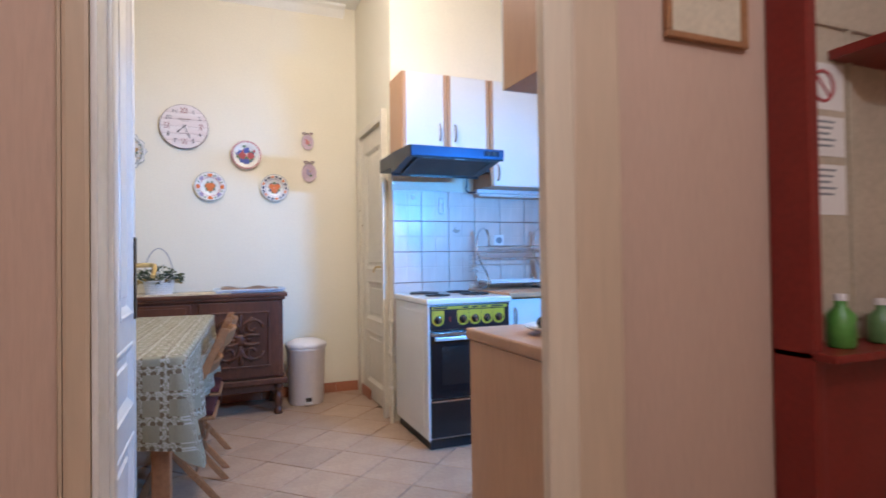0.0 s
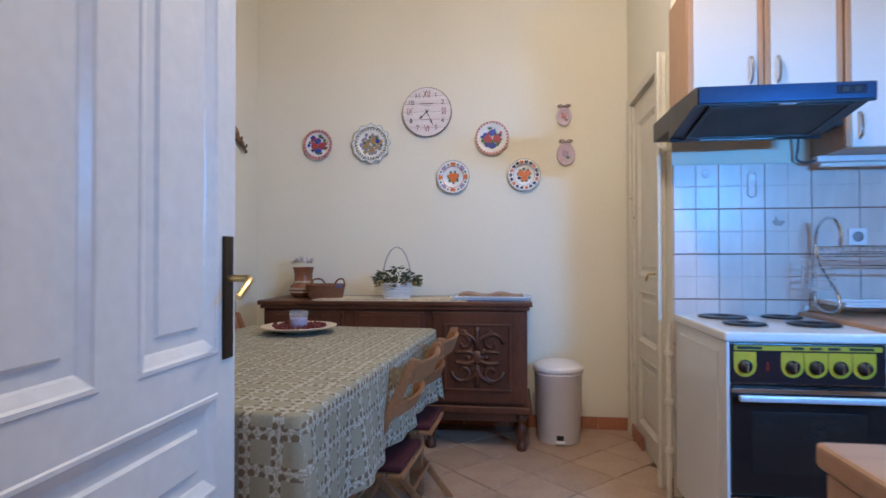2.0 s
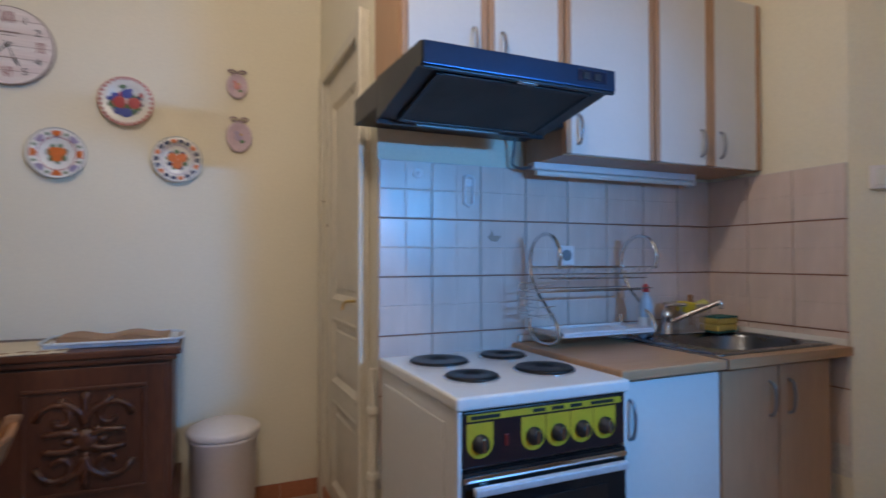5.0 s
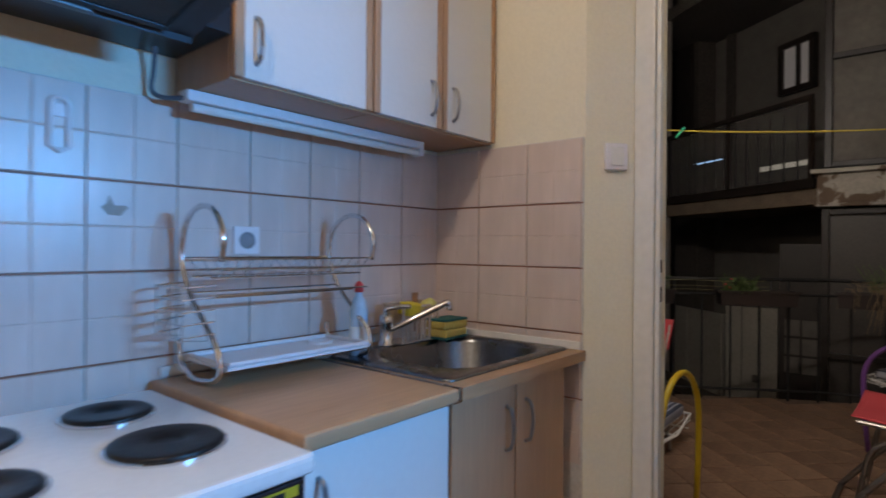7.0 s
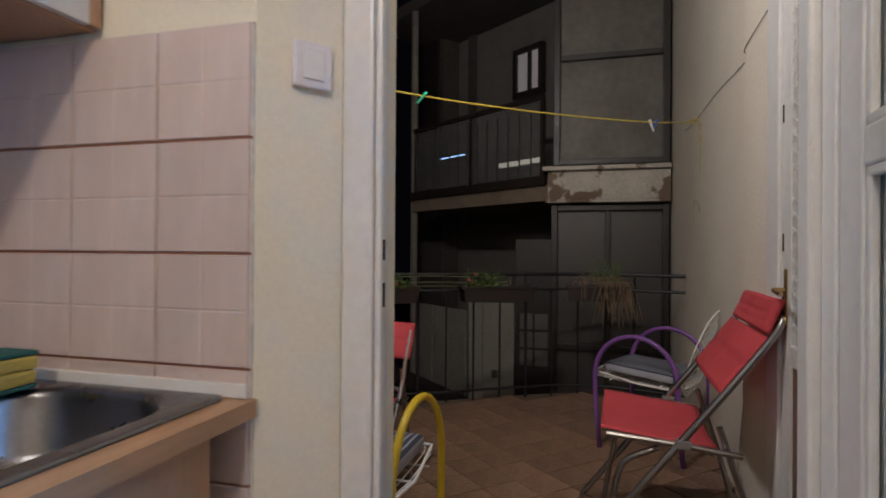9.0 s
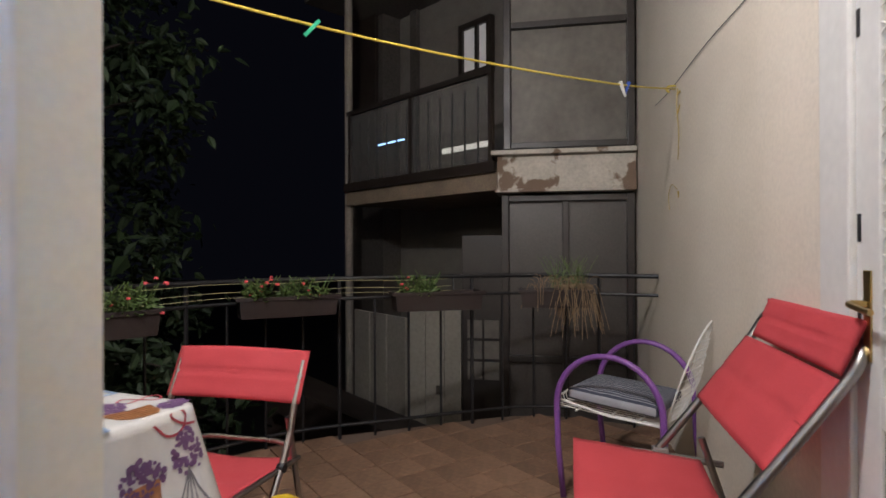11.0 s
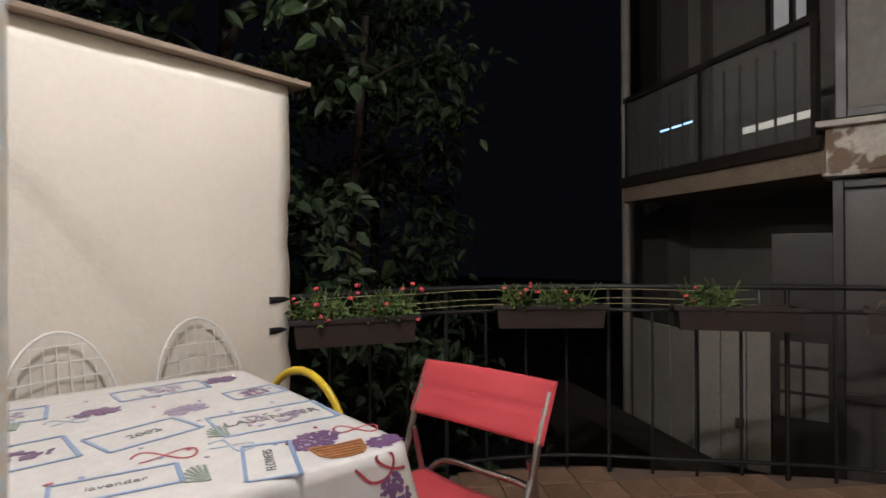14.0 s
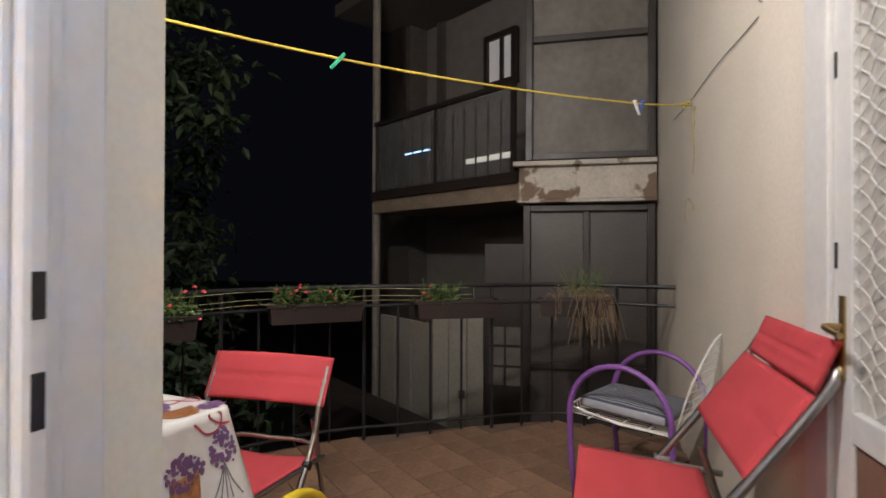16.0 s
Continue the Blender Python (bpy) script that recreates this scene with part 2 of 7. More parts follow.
# ---- the kitchen's shell ----
XL, XD, XR = -1.0, 1.603, 3.27          # left wall, pantry door wall, right tiled wall
YH0, YH1, YT, YP = 2.09, 2.21, 4.68, 5.71   # hall partition, tiled wall, plate wall
CEIL = 3.28
structure("floor", box(-1.3, -1.0, -0.2, 3.6, 6.0, -0.012), floor_grout, "dark grout bed under the kitchen floor tiles", "floor")
structure("ceiling", box(-1.3, -1.0, CEIL, 3.6, 6.0, CEIL + 0.2), ceiling_white, "plain white plaster ceiling", "ceiling")
structure("wall_north", box(XL - 0.2, YP, -0.1, XD + 0.15, YP + 0.2, CEIL), cream, "cream plaster wall behind the sideboard")
structure("wall_west", box(XL - 0.2, YH1, -0.1, XL, YP, CEIL), cream, "cream plaster wall beside the table")
structure("wall_tiled", box(XD + 0.12, YT, -0.1, XR, YT + 0.2, CEIL), cream, "cream plaster wall above the backsplash")
# pantry door wall, with its opening
DY0, DY1, DH = 4.86, 5.58, 2.13
structure("wall_pantry", box(XD, YT, -0.1, XD + 0.12, DY0, CEIL), cream, "cream plaster pier beside the pantry door")
structure("wall_pantry_far", box(XD, DY1, -0.1, XD + 0.12, YP, CEIL), cream, "narrow cream plaster pier in the corner")
structure("wall_pantry_above", box(XD, DY0, DH, XD + 0.12, DY1, CEIL), cream, "cream plaster above the pantry door")
structure("wall_pantry_back", box(XD + 0.121, DY0 - 0.17, -0.1, XD + 0.2, YP + 0.19, CEIL), cream, "plain wall closing the pantry")
# east wall with the balcony doorway
BY0, BH = 3.0, 2.62
b = bmesh.new()
for quad in (((3.27, 4.70), (3.27, 4.04), (3.41, 3.932), (3.645, 3.902), (3.645, 6.0), (3.27, 6.0)),):
    f = b.faces.new([b.verts.new((x, y, -0.1)) for x, y in quad])
    r = bmesh.ops.extrude_face_region(b, geom=[f])
    for v in r["geom"]:
        if isinstance(v, bmesh.types.BMVert):
            v.co.z = CEIL
bmesh.ops.recalc_face_normals(b, faces=b.faces[:])
structure("wall_east", b, cream, "cream plaster wall with a splayed reveal at the balcony door")
structure("wall_east_south", box(XR, 2.2, -0.1, 3.645, BY0, CEIL), cream, "cream plaster wall behind the open balcony door")
structure("wall_east_above", box(XR, BY0, BH, 3.643, 3.901, CEIL), cream, "cream plaster above the balcony door")
# hall partition
HX0, HX1, HH = 0.272, 1.302, 2.35
structure("wall_hall", box(HX1, YH0, -0.1, 3.27, YH1, CEIL), peach, "peach papered partition between hall and kitchen")
structure("wall_hall_west", box(XL - 0.2, YH0, -0.1, HX0, YH1, CEIL), peach, "peach papered partition beside the door")
structure("wall_hall_above", box(HX0, YH0, HH, HX1, YH1, CEIL), peach, "peach papered wall above the kitchen door")
structure("wall_hall_side", box(-0.5, -1.0, -0.1, -0.3, YH0, CEIL), peach, "peach papered hall wall")
structure("wall_hall_end", box(-0.3, -1.0, -0.1, 3.27, -0.8, CEIL), peach, "peach papered end of the hall")
structure("wall_hall_far", box(2.9, -0.8, -0.1, 3.1, YH0, CEIL), peach, "peach papered side of the hall")

# ---- balcony shell ----
structure("wall_balcony", box(3.646, 2.55, -0.3, 8.4, 2.75, 4.8), house_plaster, "stained cream house wall along the balcony")
structure("wall_house", box(3.4, 2.76, CEIL + 0.21, 3.646, 6.0, 4.8), house_plaster, "cream house wall above the balcony door")
structure("wall_pilaster", box(4.672, 2.7505, -0.01, 5.21, 2.772, 4.8, 0.006), house_plaster, "shallow cream plaster band on the house wall")
RAIL = smoothed([(4.97, 5.55), (5.62, 5.46), (6.0, 5.27), (6.36, 4.94), (6.64, 4.48), (6.92, 4.02), (7.1, 3.66), (7.14, 3.3), (7.0, 2.76)], 5)
EDGE = [(3.62, 2.751), (7.06, 2.751)] + [(p.x + 0.06, p.y + 0.03) for p in reversed(RAIL)] + [(4.97, 5.75), (3.62, 5.75)]
slab = prism(EDGE, 0.236)
slab.transform(Matrix(((1, 0, 0, 0), (0, 0, 1, 0), (0, 1, 0, -0.25), (0, 0, 0, 1))))
bmesh.ops.recalc_face_normals(slab, faces=slab.faces[:])
structure("balcony_slab", slab, floor_grout, "balcony slab with dark joints between the tiles", "floor")
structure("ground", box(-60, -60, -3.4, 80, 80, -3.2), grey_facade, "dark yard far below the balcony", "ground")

# ---- doors ----
def panel_leaf(width, height, thick, panels, material, parent, sunk=0.012):
    """A panelled door leaf from x = 0 to width: stiles and rails round sunk, moulded panels on both faces."""
    part("core", box(0.002, -thick / 2 + sunk + 0.004, 0.002, width - 0.002, thick / 2 - sunk - 0.004, height - 0.002), material, parent)
    xs = sorted({0.0, width} | {p[0] for p in panels} | {p[2] for p in panels})
    zs = sorted({0.0, height} | {p[1] for p in panels} | {p[3] for p in panels})
    for s in (-1, 1):
        y = s * thick / 2
        face = bmesh.new()
        grid = [[face.verts.new((x, y, z)) for x in xs] for z in zs]
        for j in range(len(zs) - 1):
            for i in range(len(xs) - 1):
                cx, cz = (xs[i] + xs[i + 1]) / 2, (zs[j] + zs[j + 1]) / 2
                if not any(p[0] < cx < p[2] and p[1] < cz < p[3] for p in panels):
                    face.faces.new((grid[j][i], grid[j][i + 1], grid[j + 1][i + 1], grid[j + 1][i]))
        r = bmesh.ops.extrude_face_region(face, geom=face.faces[:])
        for v in r["geom"]:
            if isinstance(v, bmesh.types.BMVert):
                v.co.y -= s * (sunk + 0.003)
        bmesh.ops.recalc_face_normals(face, faces=face.faces[:])
        part("stiles_and_rails", face, material, parent)
        for x0, z0, x1, z1 in panels:
            field = bmesh.new()
            rings = []
            for inset, d in ((0.0, 0.0), (0.003, 0.003), (0.010, 0.003), (0.014, -0.001), (0.030, -0.009), (0.034, -sunk), (0.058, -sunk), (0.064, -sunk + 0.006), (0.068, -sunk + 0.006)):
                rings.append([field.verts.new((x, y + s * d, z)) for x, z in ((x0 + inset, z0 + inset), (x1 - inset, z0 + inset), (x1 - inset, z1 - inset), (x0 + inset, z1 - inset))])
            for a, c in zip(rings, rings[1:]):
                for i in range(4):
                    field.faces.new((a[i], a[(i + 1) % 4], c[(i + 1) % 4], c[i]))
            last = field.faces.new(rings[-1])
            bmesh.ops.recalc_face_normals(field, faces=field.faces[:])
            last.normal_update()
            if last.normal.y * s < 0:
                bmesh.ops.reverse_faces(field, faces=field.faces[:])
            part("panel", field, material, parent)


def lever(parent, x, z, s, y, flip=1, size=1.0):
    """Lock plate and lever handle on the face at y of a leaf (s = side)."""
    part("lock_plate", box(x - 0.02, y, z - 0.17, x + 0.02, y + s * 0.006, z + 0.09, 0.003), mat("dark_bronze", (0.05, 0.035, 0.022), 0.4, 0.8), parent, "dark bronze lock plate")
    pts = smoothed([(x, y, z), (x, y + s * 0.045, z), (x + flip * 0.012, y + s * 0.058, z - 0.002), (x + flip * 0.035, y + s * 0.062, z - 0.014), (x + flip * 0.066, y + s * 0.060, z - 0.036)], 5)
    part("lever", tube(pts, 0.0075 * size, 10), brass, parent, "worn brass lever")


def casing(name, label, segs, material):
    ob = thing(name, Matrix(), label, "door frame", kind="structure")
    for s in segs:
        part("casing", box(*s, 0.008), material, ob)
    return ob


# hall door, open against the table
leaf = thing("door_1", pose(0.203, 2.245, 0.012, 0, 0, 89.8), "white gloss-painted panelled kitchen door standing open", "door", kind="structure")
panel_leaf(0.778, 2.28, 0.042, [(0.085, 0.945, 0.372, 2.16), (0.458, 0.945, 0.708, 2.16), (0.085, 0.664, 0.708, 0.866), (0.085, 0.14, 0.708, 0.585)], door_white, leaf)
lever(leaf, 0.742, 1.10, -1, -0.021, -1)
lever(leaf, 0.742, 1.10, 1, 0.021, -1)
beige_casing = mat("beige_casing_paint", (0.56, 0.43, 0.30), 0.5, vary=0.05, stretch=(1, 1, 0.1))
df = casing("door_frame_1", "cream painted frame of the kitchen door", [
    (1.180, 1.957, 0, 1.305, 1.985, HH + 0.12), (1.262, 1.9855, 0, 1.305, YH0 - 0.001, HH + 0.12), (HX1 - 0.006, YH0 + 0.001, 0, HX1 - 0.001, YH1 + 0.002, HH),
    (HX0 - 0.045, YH0 - 0.014, 0, HX0 - 0.002, YH0, HH + 0.12), (HX0 - 0.052, YH0 - 0.006, 0, HX0 - 0.0455, YH0, HH + 0.12),
    (HX0 - 0.001, YH0 - 0.012, HH, HX1 - 0.005, YH0, HH + 0.12)], beige_casing)
for q in ((HX0 - 0.0015, YH0 - 0.016, HX0 + 0.010, YH1 - 0.035), (HX0 - 0.0015, YH1 - 0.0345, HX0 + 0.018, YH1 + 0.001)):
    part("jamb", box(q[0], q[1], 0, q[2], q[3], HH, 0.004), door_white, df, "white painted jamb")
part("jamb", box(1.106, 1.953, 0, 1.1795, 1.985, HH + 0.12, 0.006), mat("cream_jamb_paint", (0.66, 0.56, 0.42), 0.5, vary=0.05, stretch=(1, 1, 0.1)), df, "cream painted jamb")

# pantry door
pd = thing("door_2", pose(XD + 0.03, DY0 + 0.03, 0.01, 0, 0, 90), "narrow cream panelled pantry door, closed", "door", kind="structure")
panel_leaf(DY1 - DY0 - 0.06, DH - 0.016, 0.04, [(0.09, 1.02, 0.57, 1.98), (0.09, 0.62, 0.57, 0.94), (0.09, 0.12, 0.57, 0.54)], frame_cream, pd)
lever(pd, 0.05, 1.05, 1, 0.02, 1, 0.8)
casing("door_frame_2", "thick cream painted casing of the pantry door", [
    (XD - 0.026, DY0 - 0.085, 0, XD - 0.0, DY0 + 0.0, DH + 0.055), (XD - 0.048, DY0 - 0.1, 0, XD - 0.0265, DY0 - 0.05, DH + 0.055),
    (XD - 0.018, DY1, 0, XD, DY1 + 0.09, DH + 0.05), (XD - 0.018, DY0 + 0.001, DH, XD, DY1 - 0.001, DH + 0.05),
    (XD + 0.001, DY0 + 0.001, 0, XD + 0.05, DY0 + 0.028, DH), (XD + 0.001, DY1 - 0.028, 0, XD + 0.05, DY1 - 0.001, DH)], frame_cream)

# balcony door: frame, open leaf with glass, strike plate holes
bf = casing("door_frame_3", "chipped white frame of the balcony door", [
    (3.405, 3.862, -0.01, 3.47, 3.93, 2.6), (3.471, 3.873, -0.01, 3.53, 3.91, 2.6), (3.412, 3.845, -0.01, 3.442, 3.861, 2.6),
    (3.405, 3.005, -0.01, 3.47, 3.05, 2.6), (3.471, 3.032, -0.01, 3.53, 3.068, 2.6), (3.405, 3.051, 2.55, 3.47, 3.861, 2.6)], door_white)
for z, h in ((1.174, 0.021), (1.082, 0.025)):
    part("strike_slot", box(3.420, 3.8435, z - h, 3.433, 3.846, z + h, 0.001), black_iron, bf, "dark empty lock slot")
structure("threshold", box(3.4, 3.05, -0.02, 3.62, 3.88, 0.006, 0.004), mat("worn_threshold", (0.25, 0.15, 0.09), 0.6), "worn wooden threshold of the balcony door", "threshold")
bl = thing("door_3", pose(3.40, 3.026, 0.02, 0, 0, 178), "white balcony door leaf with glass panes, folded open", "door", kind="structure")
DW = 0.76
for s in ((0, 0, 0.09, 2.5), (DW - 0.09, 0, DW, 2.5)):
    part("stile", box(s[0], -0.021, s[1], s[2], 0.021, s[3], 0.005), door_white, bl)
for z0, z1 in ((0, 0.62), (1.28, 1.34), (1.92, 1.98), (2.42, 2.5)):
    part("rail", box(0.091, -0.02, z0, DW - 0.091, 0.02, z1, 0.005), door_white, bl)
for z0, z1 in ((0.62, 1.28), (1.34, 1.92), (1.98, 2.42)):
    g = part("pane", box(0.091, -0.003, z0, DW - 0.091, 0.003, z1), clear_glass, bl, "clear glass pane")
    for s in (-1, 1):
        for q in ((0.091, z0, DW - 0.091, z0 + 0.016), (0.091, z1 - 0.016, DW - 0.091, z1), (0.091, z0, 0.107, z1), (DW - 0.107, z0, DW - 0.091, z1)):
            part("glazing_bead", box(q[0], s * 0.004, q[1], q[2], s * 0.018, q[3], 0.004), door_white, bl)

# ---- stove ----
stove = thing("stove", pose(1.602, 4.0, 0), "old white enamel electric stove with four hotplates", "stove")
SW, SD = 0.542, 0.63
part("body", box(0, 0.02, 0.06, SW, SD, 0.845, 0.006), enamel, stove)
part("plinth", box(0.02, 0.03, 0, SW - 0.02, SD - 0.02, 0.06), black_iron, stove, "black recessed plinth")
part("cooktop", box(-0.008, -0.012, 0.846, SW + 0.008, SD, 0.882, 0.012, segs=3), enamel, stove, "thick white enamel cooktop")
part("side_panel", box(-0.004, 0.08, 0.12, -0.0, SD - 0.06, 0.80, 0.002), enamel, stove)
for x, y, r in ((0.137, 0.19, 0.078), (0.395, 0.20, 0.092), (0.145, 0.45, 0.098), (0.395, 0.46, 0.08)):
    p = part("hotplate", lathe([(r - 0.02, 0.0), (r, 0.0), (r, 0.010), (r - 0.004, 0.013), (r - 0.012, 0.013), (r * 0.33, 0.012), (r * 0.3, 0.009), (0.001, 0.009)], 40, m=pose(x, y, 0.8825)), hotplate, stove, "black cast iron hotplate", True)
    part("rim", lathe([(r + 0.001, 0.0), (r + 0.006, 0.0), (r + 0.006, 0.004), (r + 0.001, 0.006)], 40, m=pose(x, y, 0.8825)), chrome, p)
panel = part("control_panel", box(0.012, -0.004, 0.70, SW - 0.012, 0.02, 0.842, 0.003), mat("black_control_panel", (0.020, 0.010, 0.012), 0.3), stove, "black control panel with yellow print")
def stadium(cx, z0, z1, r):
    return [(cx - r, z1), (cx - r, z0 + r)] + [(cx + r * math.cos(a), z0 + r + r * math.sin(a)) for a in [math.pi + math.pi * i / 12 for i in range(1, 12)]] + [(cx + r, z0 + r), (cx + r, z1)]
for cx in (0.062, 0.222, 0.301, 0.380, 0.459):
    part("yellow_print", prism(stadium(cx, 0.722, 0.812, 0.038), 0.0015, m=pose(0, -0.0056, 0)), stove_yellow, panel)
    k = part("knob", lathe([(0.024, 0), (0.024, 0.006), (0.018, 0.009), (0.016, 0.022), (0.001, 0.023)], 24, m=pose(cx, -0.006, 0.76, 90)), black_iron, panel, "black knob", True)
    part("grip", box(cx - 0.004, -0.031, 0.742, cx + 0.004, -0.024, 0.778, 0.002), chrome, k)
part("yellow_print", box(0.025, -0.0056, 0.818, SW - 0.025, -0.0042, 0.835), stove_yellow, panel)
for x0, x1 in ((0.035, 0.12), (0.22, 0.26), (0.28, 0.32), (0.34, 0.38), (0.41, 0.49)):
    part("black_print", box(x0, -0.0068, 0.822, x1, -0.0058, 0.831), black_iron, panel)
part("indicator_lamp", box(0.134, -0.007, 0.745, 0.144, -0.004, 0.775, 0.002), red_lacquer, panel, "small red indicator")
od = part("oven_door", box(0.012, -0.012, 0.30, SW - 0.012, 0.019, 0.692, 0.006), stove_black, stove, "black glass oven door")
part("window", box(0.08, -0.0145, 0.38, SW - 0.08, -0.0125, 0.60, 0.001), mat("perforated_oven_window", (0.018, 0.015, 0.013), 0.25, vary=0.5, fine=260, bump=0.5), od, "dark oven window")
part("handle", box(0.03, -0.045, 0.640, SW - 0.03, -0.025, 0.662, 0.006), mat("pale_anodised_bar", (0.62, 0.63, 0.65), 0.45, 0.4), od, "pale metal bar handle")
for x in (0.06, SW - 0.08):
    part("bracket", box(x, -0.026, 0.643, x + 0.02, -0.012, 0.659), chrome, od)
part("chrome_strip", box(0.012, -0.016, 0.667, SW - 0.012, -0.012, 0.682, 0.001), chrome, od)
dr = part("drawer_front", box(0.012, -0.010, 0.075, SW - 0.012, 0.019, 0.292, 0.006), stove_black, stove, "black drawer front")
part("chrome_strip", box(0.012, -0.014, 0.283, SW - 0.012, -0.010, 0.291, 0.001), chrome, dr)
for x in (-0.001, SW - 0.011):
    part("front_edge", box(x, -0.003, 0.06, x + 0.012, 0.019, 0.845, 0.003), enamel, stove)

# ---- hood ----
hood = thing("cooker_hood", pose(1.515, 4.02, 1.655), "black metal cooker hood under the wall cabinets", "cooker hood")
HW = 0.612
b = bmesh.new()
prof = [(0.0, 0.068), (0.0, 0.126), (0.012, 0.13), (0.38, 0.144), (0.38, 0.0), (0.372, 0.0), (0.368, 0.012), (0.03, 0.07), (0.012, 0.064)]
f = [[b.verts.new((x, y, z)) for y, z in prof] for x in (0, HW)]
b.faces.new(f[0]), b.faces.new(list(reversed(f[1])))
for i in range(len(prof)):
    j = (i + 1) % len(prof)
    b.faces.new((f[0][i], f[1][i], f[1][j], f[0][j]))
bmesh.ops.recalc_face_normals(b, faces=b.faces[:])
part("shell", b, hood_black, hood)
# Blue cast of the reflected tube light is put into this base colour.
hood_front = mat("blue_cast_hood_front", (0.04, 0.075, 0.15), 0.30, 0.9, vary=0.06, bump=0.02)
part("rear_housing", box(0.0, 0.3805, 0.052, 0.708, 0.65, 0.14, 0.002), hood_black, hood)
part("front_panel", box(0.002, -0.006, 0.066, HW - 0.002, -0.0005, 0.127, 0.003), hood_front, hood, "dark satin metal front tinted with blue reflected light")
part("lip", box(0.002, -0.003, 0.058, HW - 0.002, 0.012, 0.0655, 0.003), hood_black, hood)
tilt = Matrix.Translation((0, 0.035, 0.064)) @ Matrix.Rotation(-0.170, 4, "X")
part("filter", box(0.07, 0.01, -0.004, HW - 0.07, 0.305, 0.0, 0.001, m=tilt), mat("greasy_filter", (0.02, 0.018, 0.016), 0.5, vary=0.4, fine=200, bump=0.5), hood, "greasy dark filter mesh")
for x0, x1, y0, y1 in ((0.055, 0.0695, 0.0, 0.32), (HW - 0.0695, HW - 0.055, 0.0, 0.32), (0.07, HW - 0.07, -0.005, 0.0095), (0.07, HW - 0.07, 0.3055, 0.32)):
    part("filter_frame", box(x0, y0, -0.007, x1, y1, 0.0, 0.002, m=tilt), hood_black, hood)
part("lamp_cover", box(0.12, 0.322, -0.012, 0.42, 0.337, -0.001, 0.004, m=tilt), mat("dull_lamp_cover", (0.10, 0.12, 0.13), 0.35, vary=0.1), hood, "dull plastic lamp cover")
part("badge", box(0.285, -0.002, 0.0545, 0.345, 0.014, 0.0575, 0.001), steel, hood, "small pale badge")
part("control_plate", box(0.475, -0.0085, 0.082, 0.575, -0.0062, 0.115, 0.002), mat("dark_blue_switch_plate", (0.012, 0.016, 0.04), 0.25), hood, "dark switch plate")
for x in (0.49, 0.53):
    part("switch", box(x, -0.013, 0.088, x + 0.024, -0.0086, 0.108, 0.003), black_iron, hood)
part("cable", tube(smoothed([(0.635, 0.60, 0.055), (0.64, 0.62, 0.0), (0.64, 0.63, -0.045), (0.655, 0.60, -0.066), (0.69, 0.56, -0.066)], 6), 0.006, 8), mat("grey_cable", (0.12, 0.13, 0.15), 0.5), hood, "grey power cable")

# ---- wall cabinets ----
def bow_handle(parent, x, y, z0, z1):
    zc = (z0 + z1) / 2
    part("handle", tube(smoothed([(x, y, z0), (x, y - 0.018, z0 + 0.012), (x, y - 0.026, zc), (x, y - 0.018, z1 - 0.012), (x, y, z1)], 5), 0.0055, 8), steel, parent, "curved steel handle")


def wall_cabinet(x0, x1, z0, z1, doors, y0=4.393, y1=4.675, label="wall cabinet with white doors and beech edges", hz=0.04):
    ob = thing("wall_cabinet", pose(x0, y0, z0), label, "cabinet", "wall cabinets over the worktop")
    w, h, d = x1 - x0, z1 - z0, y1 - y0
    part("body", box(0, 0.02, 0, w, d, h, 0.002), laminate, ob, "beech laminate carcass")
    n = len(doors)
    for i, side in enumerate(doors):
        a, c = w * i / n, w * (i + 1) / n
        dp = part("door", box(a + 0.026, 0.0, 0.004, c - 0.026, 0.019, h - 0.004, 0.004), cab_white, ob, "white foil door")
        for e0, e1 in ((a + 0.002, a + 0.0255), (c - 0.0255, c - 0.002)):
            part("edge_strip", box(e0, -0.002, 0.004, e1, 0.019, h - 0.004, 0.005), laminate, dp, "beech edge strip")
        hx = a + 0.055 if side == "l" else c - 0.055
        bow_handle(dp, hx, 0.0, hz, hz + 0.11)
    return ob


wall_cabinet(1.592, 2.222, 1.80, 2.345, ["r", "l"], hz=0.10)
wall_cabinet(2.226, 2.652, 1.61, 2.345, ["l"])
wall_cabinet(2.656, 3.262, 1.61, 2.345, ["r", "l"])
tubeL = thing("strip_light", pose(2.20, 4.56, 1.575), "white strip light, switched off, under the wall cabinets", "lamp")
part("housing", box(0, 0, 0.006, 0.86, 0.05, 0.034, 0.006), plastic_white, tubeL)
part("tube", tube([(0.02, 0.02, -0.006), (0.84, 0.02, -0.006)], 0.011), porcelain, tubeL, "white tube")
part("end_cap", box(0.84, 0.002, -0.016, 0.862, 0.05, 0.034, 0.004), plastic_white, tubeL)

# cabinets by the hall partition, with the lit tube beneath
wu = thing("wall_cabinet", pose(1.31, YH1 + 0.004, 1.645), "beech laminate wall cabinet beside the hall door", "cabinet")
part("body", box(0, 0, 0, 1.78, 0.29, 0.85, 0.003), laminate, wu)
for i in range(3):
    dp = part("door", box(0.004 + i * 0.592, 0.2905, 0.004, 0.59 + i * 0.592, 0.309, 0.846, 0.003), cab_white, wu, "white foil door")
    part("handle", box(0.53 + i * 0.592, 0.31, 0.05, 0.54 + i * 0.592, 0.33, 0.15, 0.003), steel, dp)
tl = thing("cabinet_lamp", pose(1.93, YH1 + 0.03, 1.594), "cool white tube lamp glowing under the cabinet", "lamp")
part("housing", box(0, 0, 0.022, 0.82, 0.06, 0.05, 0.004), plastic_white, tl)
